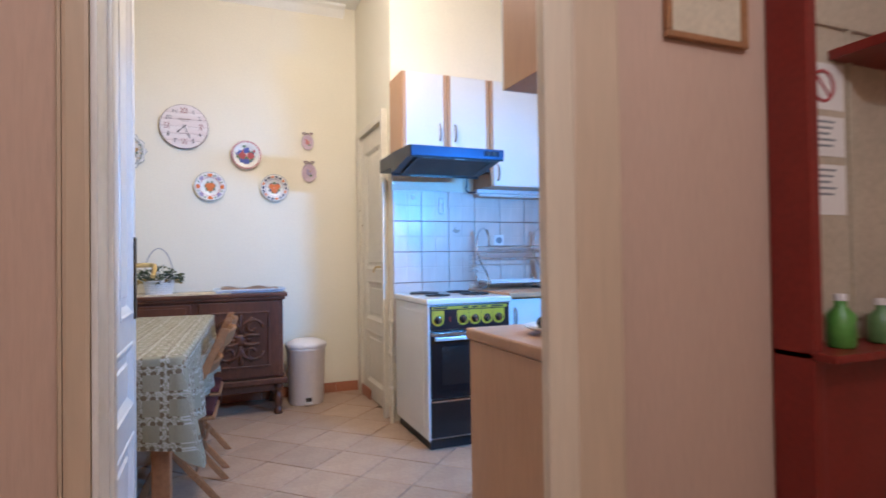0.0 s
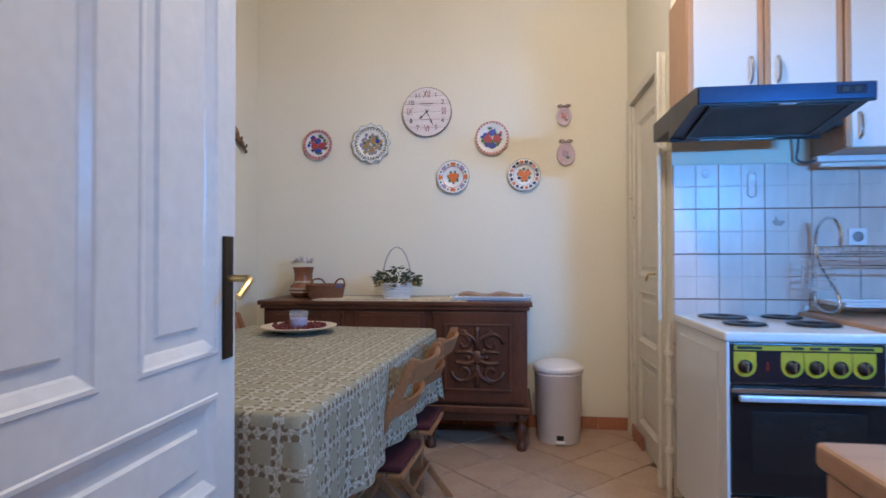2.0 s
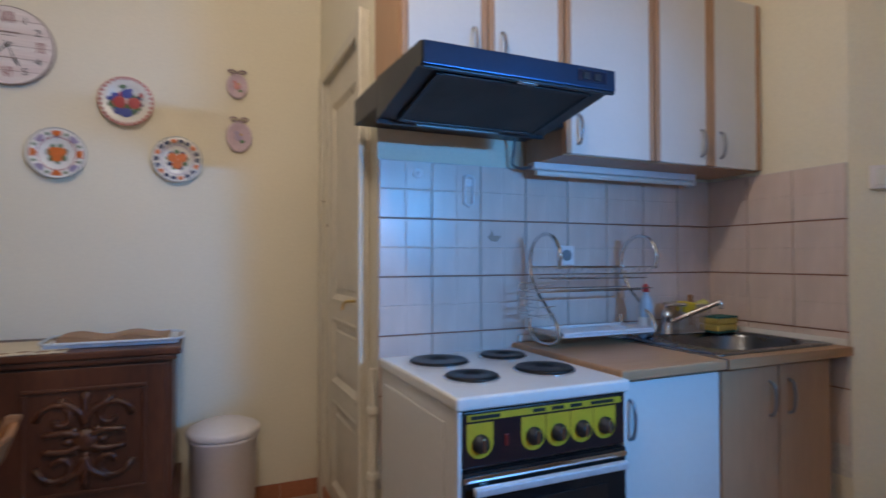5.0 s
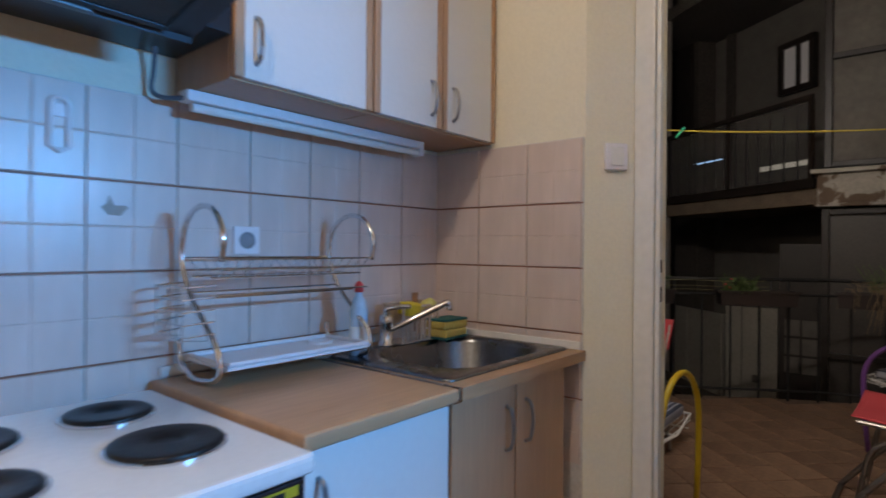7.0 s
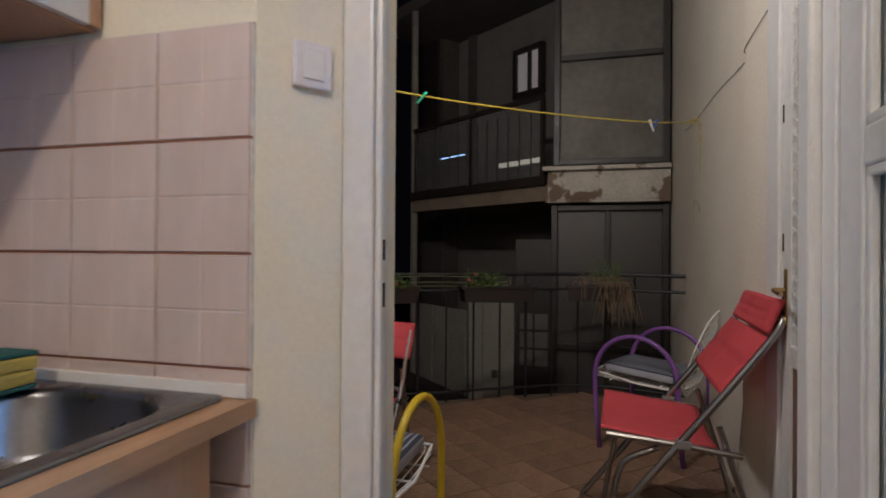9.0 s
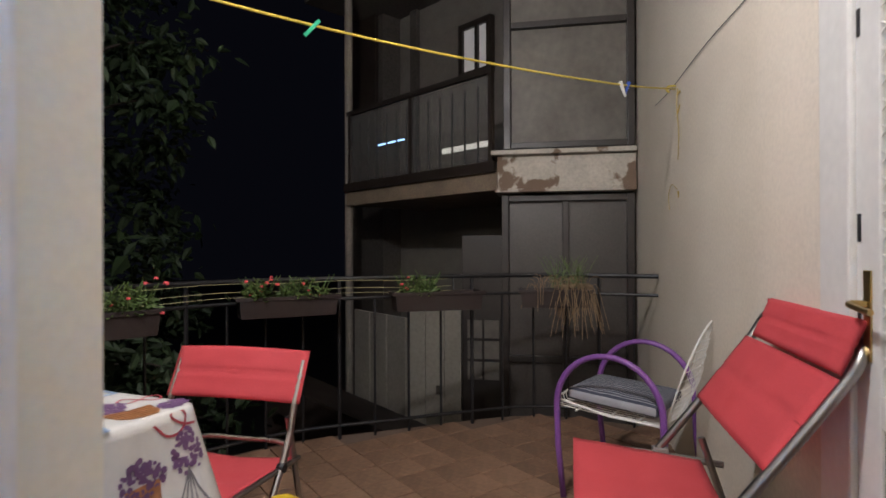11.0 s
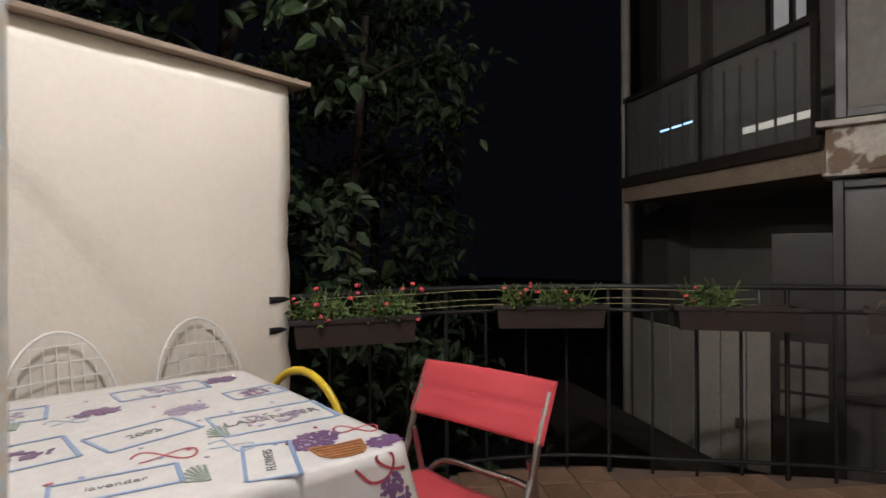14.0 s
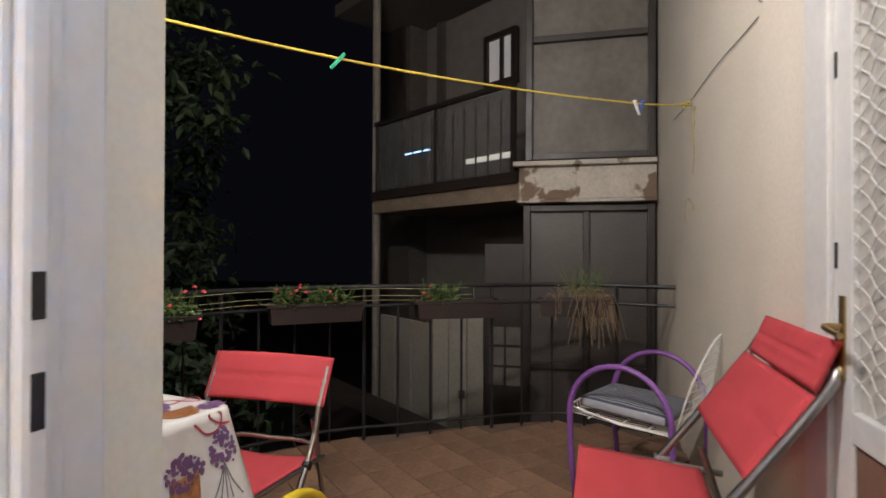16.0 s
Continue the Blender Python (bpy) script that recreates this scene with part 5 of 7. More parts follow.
# ---- dining table with cloth ----
def cloth_mesh(hw, hl, r, drop, seed, waves=9, amp=0.035, corner=0.09):
    """A cloth over a rounded rectangle: flat top, rolled edge, hanging folds."""
    g = random.Random(seed)
    ph = [g.random() * 6.28 for _ in range(4)]
    n = 14
    ring0 = []
    for k, (sx, sy) in enumerate(((1, 1), (-1, 1), (-1, -1), (1, -1))):
        for i in range(n + 1):
            a = k * math.pi / 2 + math.pi / 2 * i / n
            ring0.append((sx * (hw - r) + r * math.cos(a), sy * (hl - r) + r * math.sin(a), math.cos(a), math.sin(a), 1 - abs(i / n - 0.5) * 2))
        nx = {0: (-1, 0), 1: (0, -1), 2: (1, 0), 3: (0, 1)}[k]
        a1 = (k + 1) * math.pi / 2
        length = 2 * ((hw - r) if k % 2 == 0 else (hl - r))
        x0, y0 = ring0[-1][:2]
        m_ = int(length / 0.03)
        for i in range(1, m_):
            ring0.append((x0 + nx[0] * length * i / m_, y0 + nx[1] * length * i / m_, math.cos(a1), math.sin(a1), 0))
    b = bmesh.new()
    per, s = [], 0.0
    for i, p in enumerate(ring0):
        per.append(s)
        q = ring0[(i + 1) % len(ring0)]
        s += math.hypot(q[0] - p[0], q[1] - p[1])
    rings = []
    for k in (0.0, 0.25, 0.5, 0.75, 0.93):
        rings.append([b.verts.new((p[0] * k if k else p[0] * 0.02, p[1] * k if k else p[1] * 0.02, 0)) for p in ring0])
    rings.append([b.verts.new((p[0] - 0.01 * p[2], p[1] - 0.01 * p[3], 0)) for p in ring0])
    for j in range(0, 13):
        t = j / 12
        row = []
        for p, u in zip(ring0, per):
            w = (math.sin(u / s * 6.2832 * waves + ph[0]) + 0.6 * math.sin(u / s * 6.2832 * waves * 2.3 + ph[1])) * amp * t ** 1.2
            out = 0.004 + 0.014 * t + w + corner * p[4] * t
            down = drop * t + (0.06 * p[4] * t)
            row.append(b.verts.new((p[0] + p[2] * out, p[1] + p[3] * out, -0.006 - down)))
        rings.append(row)
    for a, c in zip(rings, rings[1:]):
        for i in range(len(a)):
            b.faces.new((a[i], a[(i + 1) % len(a)], c[(i + 1) % len(a)], c[i]))
    b.faces.new(rings[0])
    bmesh.ops.recalc_face_normals(b, faces=b.faces[:])
    if b.faces[-1].normal.z < 0:
        bmesh.ops.reverse_faces(b, faces=b.faces[:])
    return b


def check_cloth():
    """Olive cloth, woven white bands with brown flower spots; bands follow the cloth over its edge."""
    m = mat("olive_check_cloth", (0.27, 0.25, 0.175), 0.9, vary=0.10, scale=8, fine=220, bump=0.3)
    n, l = m.node_tree.nodes, m.node_tree.links
    b = n["Principled BSDF"]
    base = b.inputs["Base Color"].links[0].from_socket
    uv = n.new("ShaderNodeTexCoord")
    sep = n.new("ShaderNodeSeparateXYZ")
    l.new(uv.outputs["UV"], sep.inputs[0])

    def math_node(op, a, c=None):
        q = n.new("ShaderNodeMath")
        q.operation = op
        for i, v in enumerate((a, c)):
            if v is None:
                continue
            if isinstance(v, (int, float)):
                q.inputs[i].default_value = v
            else:
                l.new(v, q.inputs[i])
        return q.outputs[0]

    def band(src, pitch, lo, hi):
        f = math_node("FRACT", math_node("DIVIDE", src, pitch))
        return math_node("MULTIPLY", math_node("GREATER_THAN", f, lo), math_node("LESS_THAN", f, hi))
    u, v = sep.outputs["X"], sep.outputs["Y"]
    wide = math_node("MAXIMUM", band(u, 0.083, 0.0, 0.33), band(v, 0.083, 0.0, 0.33))
    lines = math_node("MAXIMUM", math_node("MAXIMUM", band(u, 0.083, 0.0, 0.05), band(u, 0.083, 0.29, 0.33)), math_node("MAXIMUM", band(v, 0.083, 0.0, 0.05), band(v, 0.083, 0.29, 0.33)))
    vor = n.new("ShaderNodeTexVoronoi")
    vor.inputs["Scale"].default_value = 36.14
    vor.inputs["Randomness"].default_value = 0.25
    l.new(uv.outputs["UV"], vor.inputs["Vector"])
    spot = math_node("MULTIPLY", math_node("LESS_THAN", vor.outputs["Distance"], 0.36), wide)
    noise_ = n.new("ShaderNodeTexNoise")
    noise_.inputs["Scale"].default_value = 140
    l.new(uv.outputs["UV"], noise_.inputs["Vector"])
    lace = math_node("MULTIPLY", math_node("GREATER_THAN", noise_.outputs["Fac"], 0.5), wide)
    col = base
    for fac, c in ((lace, (0.42, 0.40, 0.34)), (lines, (0.44, 0.42, 0.36)), (spot, (0.14, 0.10, 0.055))):
        x = n.new("ShaderNodeMix")
        x.data_type = "RGBA"
        x.inputs["B"].default_value = (*c, 1)
        l.new(fac, x.inputs["Factor"]), l.new(col, x.inputs["A"])
        col = x.outputs["Result"]
    l.new(col, b.inputs["Base Color"])
    return m


def cloth_uv(ob, hw, hl):
    """Cloth coordinates in metres: the top as it lies, the hanging part unrolled outward."""
    me = ob.data
    lay = me.uv_layers.new(name="cloth")
    for lp in me.loops:
        c = me.vertices[lp.vertex_index].co
        x, y = max(-hw, min(hw, c.x)), max(-hl, min(hl, c.y))
        hang = max(0.0, -c.z - 0.002)
        ox, oy = max(0.0, abs(c.x) - hw + 0.01), max(0.0, abs(c.y) - hl + 0.01)
        if hang > 0:
            sx, sy = (math.copysign(hang, c.x) if ox >= oy else 0.0), (math.copysign(hang, c.y) if oy > ox else 0.0)
            x, y = x + sx, y + sy
        lay.data[lp.index].uv = (x, y)


TW, TL, TZ = 0.485, 0.775, 0.80
TM = pose(-0.075, 3.875, 0, 0, 0, -3.4)
tb = thing("dining_table", TM, "wooden dining table hidden under a checked cloth", "table")
part("tabletop", box(-TW + 0.015, -TL + 0.015, TZ - 0.04, TW - 0.015, TL - 0.015, TZ - 0.004, 0.006), chair_wood, tb)
for sx in (-1, 1):
    for sy in (-1, 1):
        part("leg", box(sx * (TW - 0.08) - 0.03, sy * (TL - 0.08) - 0.03, 0, sx * (TW - 0.08) + 0.03, sy * (TL - 0.08) + 0.03, TZ - 0.041, 0.006), chair_wood, tb)
tc = link("tablecloth", cloth_mesh(TW, TL, 0.03, 0.30, 5, 11, 0.018, 0.07), check_cloth(), smooth=True)
tc.matrix_world = TM @ Matrix.Translation((0, 0, TZ))
tagged(tc, "olive checked tablecloth with white bands and small flowers", "tablecloth")
cloth_uv(tc, TW, TL)
pl = thing("serving_plate", pose(-0.16, 4.38, TZ + 0.001) @ Matrix.Scale(0.9, 4), "wide cream plate with red potpourri on the table", "plate")
part("plate", lathe([(0.07, 0), (0.08, 0.004), (0.13, 0.018), (0.19, 0.034), (0.195, 0.038), (0.188, 0.040), (0.13, 0.026), (0.07, 0.014), (0.001, 0.012)], 48), mat("cream_plate", (0.66, 0.54, 0.38), 0.3), pl, smooth=True)
g = random.Random(9)
pot = bmesh.new()
for i in range(130):
    a, d = g.random() * 6.283, 0.135 * g.random() ** 0.5
    bmesh.ops.create_icosphere(pot, subdivisions=1, radius=g.uniform(0.008, 0.014), matrix=Matrix.Translation((d * math.cos(a), d * math.sin(a), 0.026 + 0.07 * max(0, d - 0.07) + g.uniform(0, 0.012))) @ pose(0, 0, 0, g.uniform(0, 90), g.uniform(0, 90), 0) @ Matrix.Diagonal((1.2, 0.9, 0.6, 1)))
part("potpourri", pot, mat("dark_red_petals", (0.15, 0.018, 0.018), 0.7, vary=0.5, scale=60), pl, "dried red petals")
candle_glass_mat = mat("thin_candle_glass", (0.62, 0.64, 0.66), 0.08)
candle_glass_mat.node_tree.nodes["Principled BSDF"].inputs["Alpha"].default_value = 0.22
cg = thing("candle_glass", pose(-0.16, 4.375, TZ + 0.018), "glass with a lilac candle", "candle")
part("glass", lathe([(0.036, 0), (0.040, 0.004), (0.044, 0.085), (0.041, 0.085), (0.037, 0.010), (0.001, 0.009)], 32), candle_glass_mat, cg, smooth=True)
part("wax", lathe([(0.0355, 0.0105), (0.038, 0.052), (0.03, 0.050), (0.001, 0.049)], 32), mat("lilac_wax", (0.34, 0.30, 0.60), 0.5), cg, "lilac wax", True)

# folding chairs: at (0, 0) the seat's middle, facing -x (towards the table)
def folding_chair(m, label, group="folding chairs round the table"):
    ob = thing("folding_chair", m, label, "chair", group)
    for s in (-0.205, 0.205):
        part("front_leg", prism([(-0.22, 0.0), (-0.18, 0.0), (0.255, 0.90), (0.215, 0.905)], 0.022, m=Matrix.Translation((0, s - 0.011, 0)), bevel=0.005), chair_wood, ob)
        part("back_leg", prism([(0.19, 0.0), (0.23, 0.0), (-0.13, 0.46), (-0.17, 0.45)], 0.020, m=Matrix.Translation((0, s * 0.86 - 0.010, 0)), bevel=0.005), chair_wood, ob)
    for z, x in ((0.845, 0.222), (0.70, 0.152)):
        pts = [(x + 0.035 * math.sin(math.pi * i / 10), -0.205 + 0.41 * i / 10) for i in range(11)]
        b = bmesh.new()
        h = 0.042 if z > 0.8 else 0.032
        vs = [[b.verts.new((px + dx, py, z + dz + dx * 0.0)) for px, py in pts] for dx, dz in ((-0.009 - 0.015, -h), (0.009 - 0.015, -h), (0.009 + 0.015, h), (-0.009 + 0.015, h))]
        for k in range(4):
            for i in range(10):
                b.faces.new((vs[k][i], vs[k][i + 1], vs[(k + 1) % 4][i + 1], vs[(k + 1) % 4][i]))
        b.faces.new([v[0] for v in vs]), b.faces.new([v[-1] for v in reversed(vs)])
        bmesh.ops.recalc_face_normals(b, faces=b.faces[:])
        bmesh.ops.bevel(b, geom=[e for e in b.edges if abs(e.calc_face_angle(0)) > 0.8], offset=0.006, segments=2, affect="EDGES")
        part("back_slat", b, chair_wood, ob)
    for i in range(5):
        part("seat_slat", box(-0.19 + 0.076 * i, -0.18, 0.435, -0.125 + 0.076 * i, 0.18, 0.453, 0.005), chair_wood, ob)
    for x, z, r in ((-0.05, 0.30, 0.010), (0.09, 0.17, 0.010), (-0.17, 0.06, 0.010)):
        part("stretcher", tube([(x, -0.19, z), (x, 0.19, z)], r, 10), chair_wood, ob)
    part("cushion", box(-0.18, -0.17, 0.455, 0.17, 0.17, 0.482, 0.012, segs=3), mat("dark_red_cushion", (0.07, 0.008, 0.011), 0.9), ob, "thin dark red cushion")
    return ob


fc = folding_chair(pose(0.31, 3.92, 0, 0, 0, -4) @ Matrix.Scale(0.9, 4), "beech folding chair with slatted back pushed to the table")
copy_thing(fc, pose(0.335, 4.40, 0, 0, 0, -3))
copy_thing(fc, pose(-0.48, 3.95, 0, 0, 0, 177) @ Matrix.Diagonal((1, 1, 1.04, 1)))["label"] = "beech folding chair between the table and the wall panel"
copy_thing(fc, pose(-0.47, 4.56, 0, 0, 0, 176) @ Matrix.Diagonal((1, 1, 1.05, 1)))["label"] = "beech folding chair between the table and the wall panel"

# ---- hall things ----
hp = thing("small_picture", pose(1.70, YH0 - 0.004, 1.875), "small framed drawing with a wooden frame", "picture")
part("sheet", box(-0.13, -0.006, -0.17, 0.13, 0, 0.17), mat("yellowed_paper", (0.60, 0.52, 0.38), 0.9, vary=0.1), hp)
part("drawing", box(-0.06, -0.0075, -0.06, 0.06, -0.0062, 0.09), mat("pale_drawing", (0.44, 0.38, 0.28), 0.9, vary=0.35, scale=25), hp)
for q in ((-0.145, -0.185, 0.145, -0.168), (-0.145, 0.168, 0.145, 0.185), (-0.145, -0.1675, -0.128, 0.1675), (0.128, -0.1675, 0.145, 0.1675)):
    part("frame_bar", box(q[0], -0.018, q[1], q[2], 0, q[3], 0.003), chair_wood, hp, "wooden frame")
rc = thing("hall_cabinet", pose(1.90, 1.965, 0), "dark red lacquered hall cabinet with an open niche", "cabinet")
part("side", box(0.03, 0.0, 0, 0.07, 0.12, 2.4, 0.004), red_lacquer, rc)
part("side", box(0.83, 0.0, 0, 0.90, 0.12, 2.4, 0.004), red_lacquer, rc)
part("lower_front", box(0.071, 0.02, 0, 0.829, 0.12, 0.835, 0.004), red_lacquer, rc)
part("shelf", box(0.03, -0.06, 0.836, 0.87, 0.119, 0.858, 0.004), red_lacquer, rc)
part("upper_shelf", box(0.28, -0.10, 1.70, 0.829, 0.11, 1.73, 0.004), red_lacquer, rc)
part("back", box(0.071, 0.108, 0.859, 0.829, 0.119, 2.38), mat("cream_panel", (0.50, 0.43, 0.32), 0.6), rc, "cream back panel")
for q in ((0.10, 0.92, 0.80, 0.94), (0.10, 1.80, 0.80, 1.82), (0.36, 0.94, 0.38, 1.80)):
    part("moulding", box(q[0], 0.098, q[1], q[2], 0.1075, q[3], 0.003), MATS["cream_panel"], rc)
part("top", box(0.071, 0.0, 2.36, 0.829, 0.12, 2.4, 0.003), red_lacquer, rc)
for z, h in ((1.62, 0.14), (1.47, 0.12), (1.31, 0.15)):
    nt = thing("notice", pose(2.15, 2.072, z), "white notice sheet taped inside the cabinet", "notice")
    part("sheet", box(-0.07, -0.001, -h / 2, 0.095, 0.0005, h / 2), porcelain, nt)
    if z > 1.5:
        part("red_ring", tube([(0.045 * math.cos(a), -0.002, 0.045 * math.sin(a)) for a in [2 * math.pi * i / 24 for i in range(24)]], 0.005, 6, closed=True), P_RED, nt, "red prohibition ring")
        part("red_bar", tube([(-0.03, -0.002, 0.03), (0.03, -0.002, -0.03)], 0.004, 6), P_RED, nt)
    else:
        for k in range(5):
            part("print_line", box(-0.055, -0.0018, h / 2 - 0.02 - k * 0.018, 0.05 - 0.012 * (k % 3), -0.0011, h / 2 - 0.013 - k * 0.018), P_GREY, nt)
for x, c, h in ((2.08, (0.10, 0.28, 0.05), 0.13), (2.26, (0.12, 0.22, 0.08), 0.11), (2.34, (0.16, 0.08, 0.34), 0.16)):
    bt = thing("bottle", pose(x, 1.99, 0.8585), "coloured plastic bottle on the hall cabinet shelf", "bottle")
    part("bottle_body", lathe([(0.032, 0), (0.036, 0.006), (0.036, h * 0.7), (0.015, h * 0.88), (0.015, h)], 20), mat("bottle_%d" % int(h * 100), c, 0.35), bt, smooth=True)
    part("cap", lathe([(0.017, h), (0.017, h + 0.018), (0.001, h + 0.02)], 14), plastic_white, bt)
# ceiling lamp
cl = thing("ceiling_lamp", pose(1.0, 3.58, CEIL), "small hanging kitchen lamp with a bare bulb", "lamp")
part("rose", lathe([(0.05, 0), (0.045, -0.02), (0.01, -0.03), (0.001, -0.03)], 20), plastic_white, cl)
part("cord", tube([(0, 0, -0.03), (0, 0, -0.28)], 0.004, 6), plastic_white, cl)
part("holder", lathe([(0.02, -0.28), (0.02, -0.335), (0.012, -0.338)], 16), plastic_white, cl)
from mathutils.bvhtree import BVHTree

# ---- balcony ----
# white garden wall: uneven end and face, board on top
b = bmesh.new()
nx, nz = 22, 30
def wall_y(x, z):
    return 5.52 - 0.012 * noise.noise(Vector((x * 2.2, z * 2.2, 1.3))) - 0.006 * noise.noise(Vector((x * 9, z * 9, 4)))
grid = [[b.verts.new((3.65 + (1.33 + 0.014 * noise.noise(Vector((z_ * 0.5, 7, 2))) + 0.01 * noise.noise(Vector((z_ * 2.1, 3, 1)))) * i / nx, wall_y(3.65 + 1.33 * i / nx, z_ * 0.0733), -0.3 + 2.185 * z_ / nz)) for i in range(nx + 1)] for z_ in range(nz + 1)]
for j in range(nz):
    for i in range(nx):
        b.faces.new((grid[j][i], grid[j][i + 1], grid[j + 1][i + 1], grid[j + 1][i]))
r = bmesh.ops.extrude_face_region(b, geom=b.faces[:])
for v in r["geom"]:
    if isinstance(v, bmesh.types.BMVert):
        v.co.y = 5.74 + 0.01 * noise.noise(v.co * 3)
bmesh.ops.recalc_face_normals(b, faces=b.faces[:])
structure("wall_white", b, stucco, "uneven whitewashed wall at the end of the balcony", smooth=True)
tagged(link("coping_board", box(3.65, 5.47, 1.888, 5.06, 5.78, 1.91, 0.006, m=Matrix.Translation((0, 0, 0.0))), mat("weathered_board", (0.26, 0.19, 0.14), 0.9, vary=0.3, scale=5, fine=60, bump=0.5, stretch=(0.15, 1, 1))), "weathered grey plank lying on the white wall", "plank")

# pilaster and cracks on the house wall
structure("pilaster", box(3.601, 2.751, -0.02, 5.12, 2.785, 4.79, 0.004), house_plaster, "shallow cream pilaster on the balcony wall")
wire = thing("wall_cable", Matrix(), "thin dark cable sagging across the house wall", "cable")
part("cable", tube(smoothed([(7.1, 2.756, 2.13), (6.6, 2.757, 2.10), (5.9, 2.757, 2.10), (5.2, 2.757, 2.07), (5.13, 2.788, 2.09), (4.7, 2.790, 2.12)], 5), 0.002, 6), black_iron, wire)
for i, (x, z) in enumerate(((6.44, 2.03), (6.43, 1.94), (6.44, 1.48), (6.46, 1.50))):
    tp = thing("tape_scrap", pose(x, 2.753, z, 0, 30 * i, 0), "scrap of yellow tape stuck to the wall", "tape", "yellow tape scraps")
    part("tape", box(-0.05 + 0.02 * i, -0.0, -0.006, 0.03, 0.003, 0.006, 0.001), mat("yellow_tape", (0.60, 0.42, 0.06), 0.6), tp)

rope = thing("rope_end", Matrix(), "frayed yellow rope end hanging from the wall hook", "rope")
part("rope", tube(smoothed([(6.45, 2.756, 2.06), (6.44, 2.762, 1.95), (6.42, 2.757, 1.80), (6.43, 2.760, 1.66)], 5), 0.0025, 6), mat("frayed_yellow_rope", (0.50, 0.36, 0.10), 0.8), rope)
part("loop", tube(smoothed([(6.46, 2.757, 1.50), (6.58, 2.762, 1.54), (6.68, 2.760, 1.48), (6.66, 2.757, 1.40)], 5), 0.002, 6), MATS["frayed_yellow_rope"], rope)

# neighbouring door with a wire grille, in the house wall
gd = thing("door_4", pose(3.62, 2.787, 0) @ Matrix.Diagonal((0.92, 1, 1, 1)), "white framed balcony door with a wire mesh grille", "door", kind="structure")
for q in ((0.98, 0, 1.13, 2.35), (0.0, 0, 0.10, 2.35), (0.1005, 2.25, 0.9795, 2.35)):
    part("frame", box(q[0], 0, q[1], q[2], 0.035, q[3], 0.008), door_white, gd)
for q in ((0.88, 0.0, 0.9785, 2.249), (0.101, 0, 0.18, 2.249)):
    part("stile", box(q[0], 0.0, q[1], q[2], 0.022, q[3], 0.005), door_white, gd)
part("lower_panel", box(0.181, 0.0, 0.0, 0.879, 0.016, 0.80, 0.004), mat("brown_door_panel", (0.22, 0.13, 0.085), 0.5, vary=0.12, stretch=(1, 1, 0.15)), gd, "brown lower panel")
part("rail", box(0.181, 0.0, 0.801, 0.879, 0.024, 0.87, 0.005), door_white, gd)
part("backing", box(0.181, 0.0, 0.871, 0.879, 0.006, 2.248), mat("pale_glass_paint", (0.55, 0.52, 0.46), 0.35), gd, "pale painted glass")
for k in range(38):
    for s in (-1, 1):
        z0 = 0.871 + (k - 9) * 0.052
        pts = [(0.181, z0 if s > 0 else z0 + 0.44), (0.879, z0 + 0.44 if s > 0 else z0)]
        (xa, za), (xb, zb) = pts
        ok = []
        for i in range(15):
            x, z = xa + (xb - xa) * i / 14, za + (zb - za) * i / 14
            if 0.88 < z < 2.24:
                ok.append((x, 0.014 + 0.004 * (-1) ** i, z))
        if len(ok) > 1:
            part("grille_wire", tube(ok, 0.0019, 5), door_white, gd)
part("lock_plate", box(0.91, 0.0225, 0.93, 0.94, 0.027, 1.12, 0.002), brass, gd, "brass lock plate")
part("handle", tube(smoothed([(0.925, 0.027, 1.05), (0.925, 0.06, 1.05), (0.88, 0.066, 1.045), (0.83, 0.064, 1.04)], 4), 0.007, 8), brass, gd, "brass handle")
for z in (0.99, 1.18, 1.62):
    part("dark_slot", box(0.955, 0.0225, z, 0.968, 0.0245, z + 0.06), black_iron, gd)

# railing
rl = thing("railing", Matrix(), "black iron balcony railing with thin upright bars", "railing", kind="structure")
def along(points, step):
    out, acc = [points[0]], 0.0
    for a, c in zip(points, points[1:]):
        d = (c - a).length
        while acc + d >= step:
            k = (step - acc) / d
            a = a.lerp(c, k)
            out.append(a)
            d, acc = (c - a).length, 0.0
        acc += d
    return out
RP = [Vector((p.x, p.y)) for p in RAIL]
for z, r_ in ((0.99, 0.015), (0.865, 0.011), (0.07, 0.011)):
    part("rail", tube([(p.x, p.y, z) for p in RP], r_, 8), black_iron, rl)
for i, p in enumerate(along(RP, 0.225)):
    low, high = (-0.04, 0.985) if i % 4 == 0 else (-0.03, 0.865)
    r_ = 0.008 if i % 4 else 0.012
    part("bar", tube([(p.x, p.y, low), (p.x, p.y, high)], r_, 6), black_iron, rl)
for (x, y, z) in ((4.98, 5.53, 0.99), (4.98, 5.53, 0.865)):
    part("wall_bracket", tube([(x - 0.10, y - 0.01, z), (x + 0.03, y + 0.01, z)], 0.016, 8), black_iron, rl)

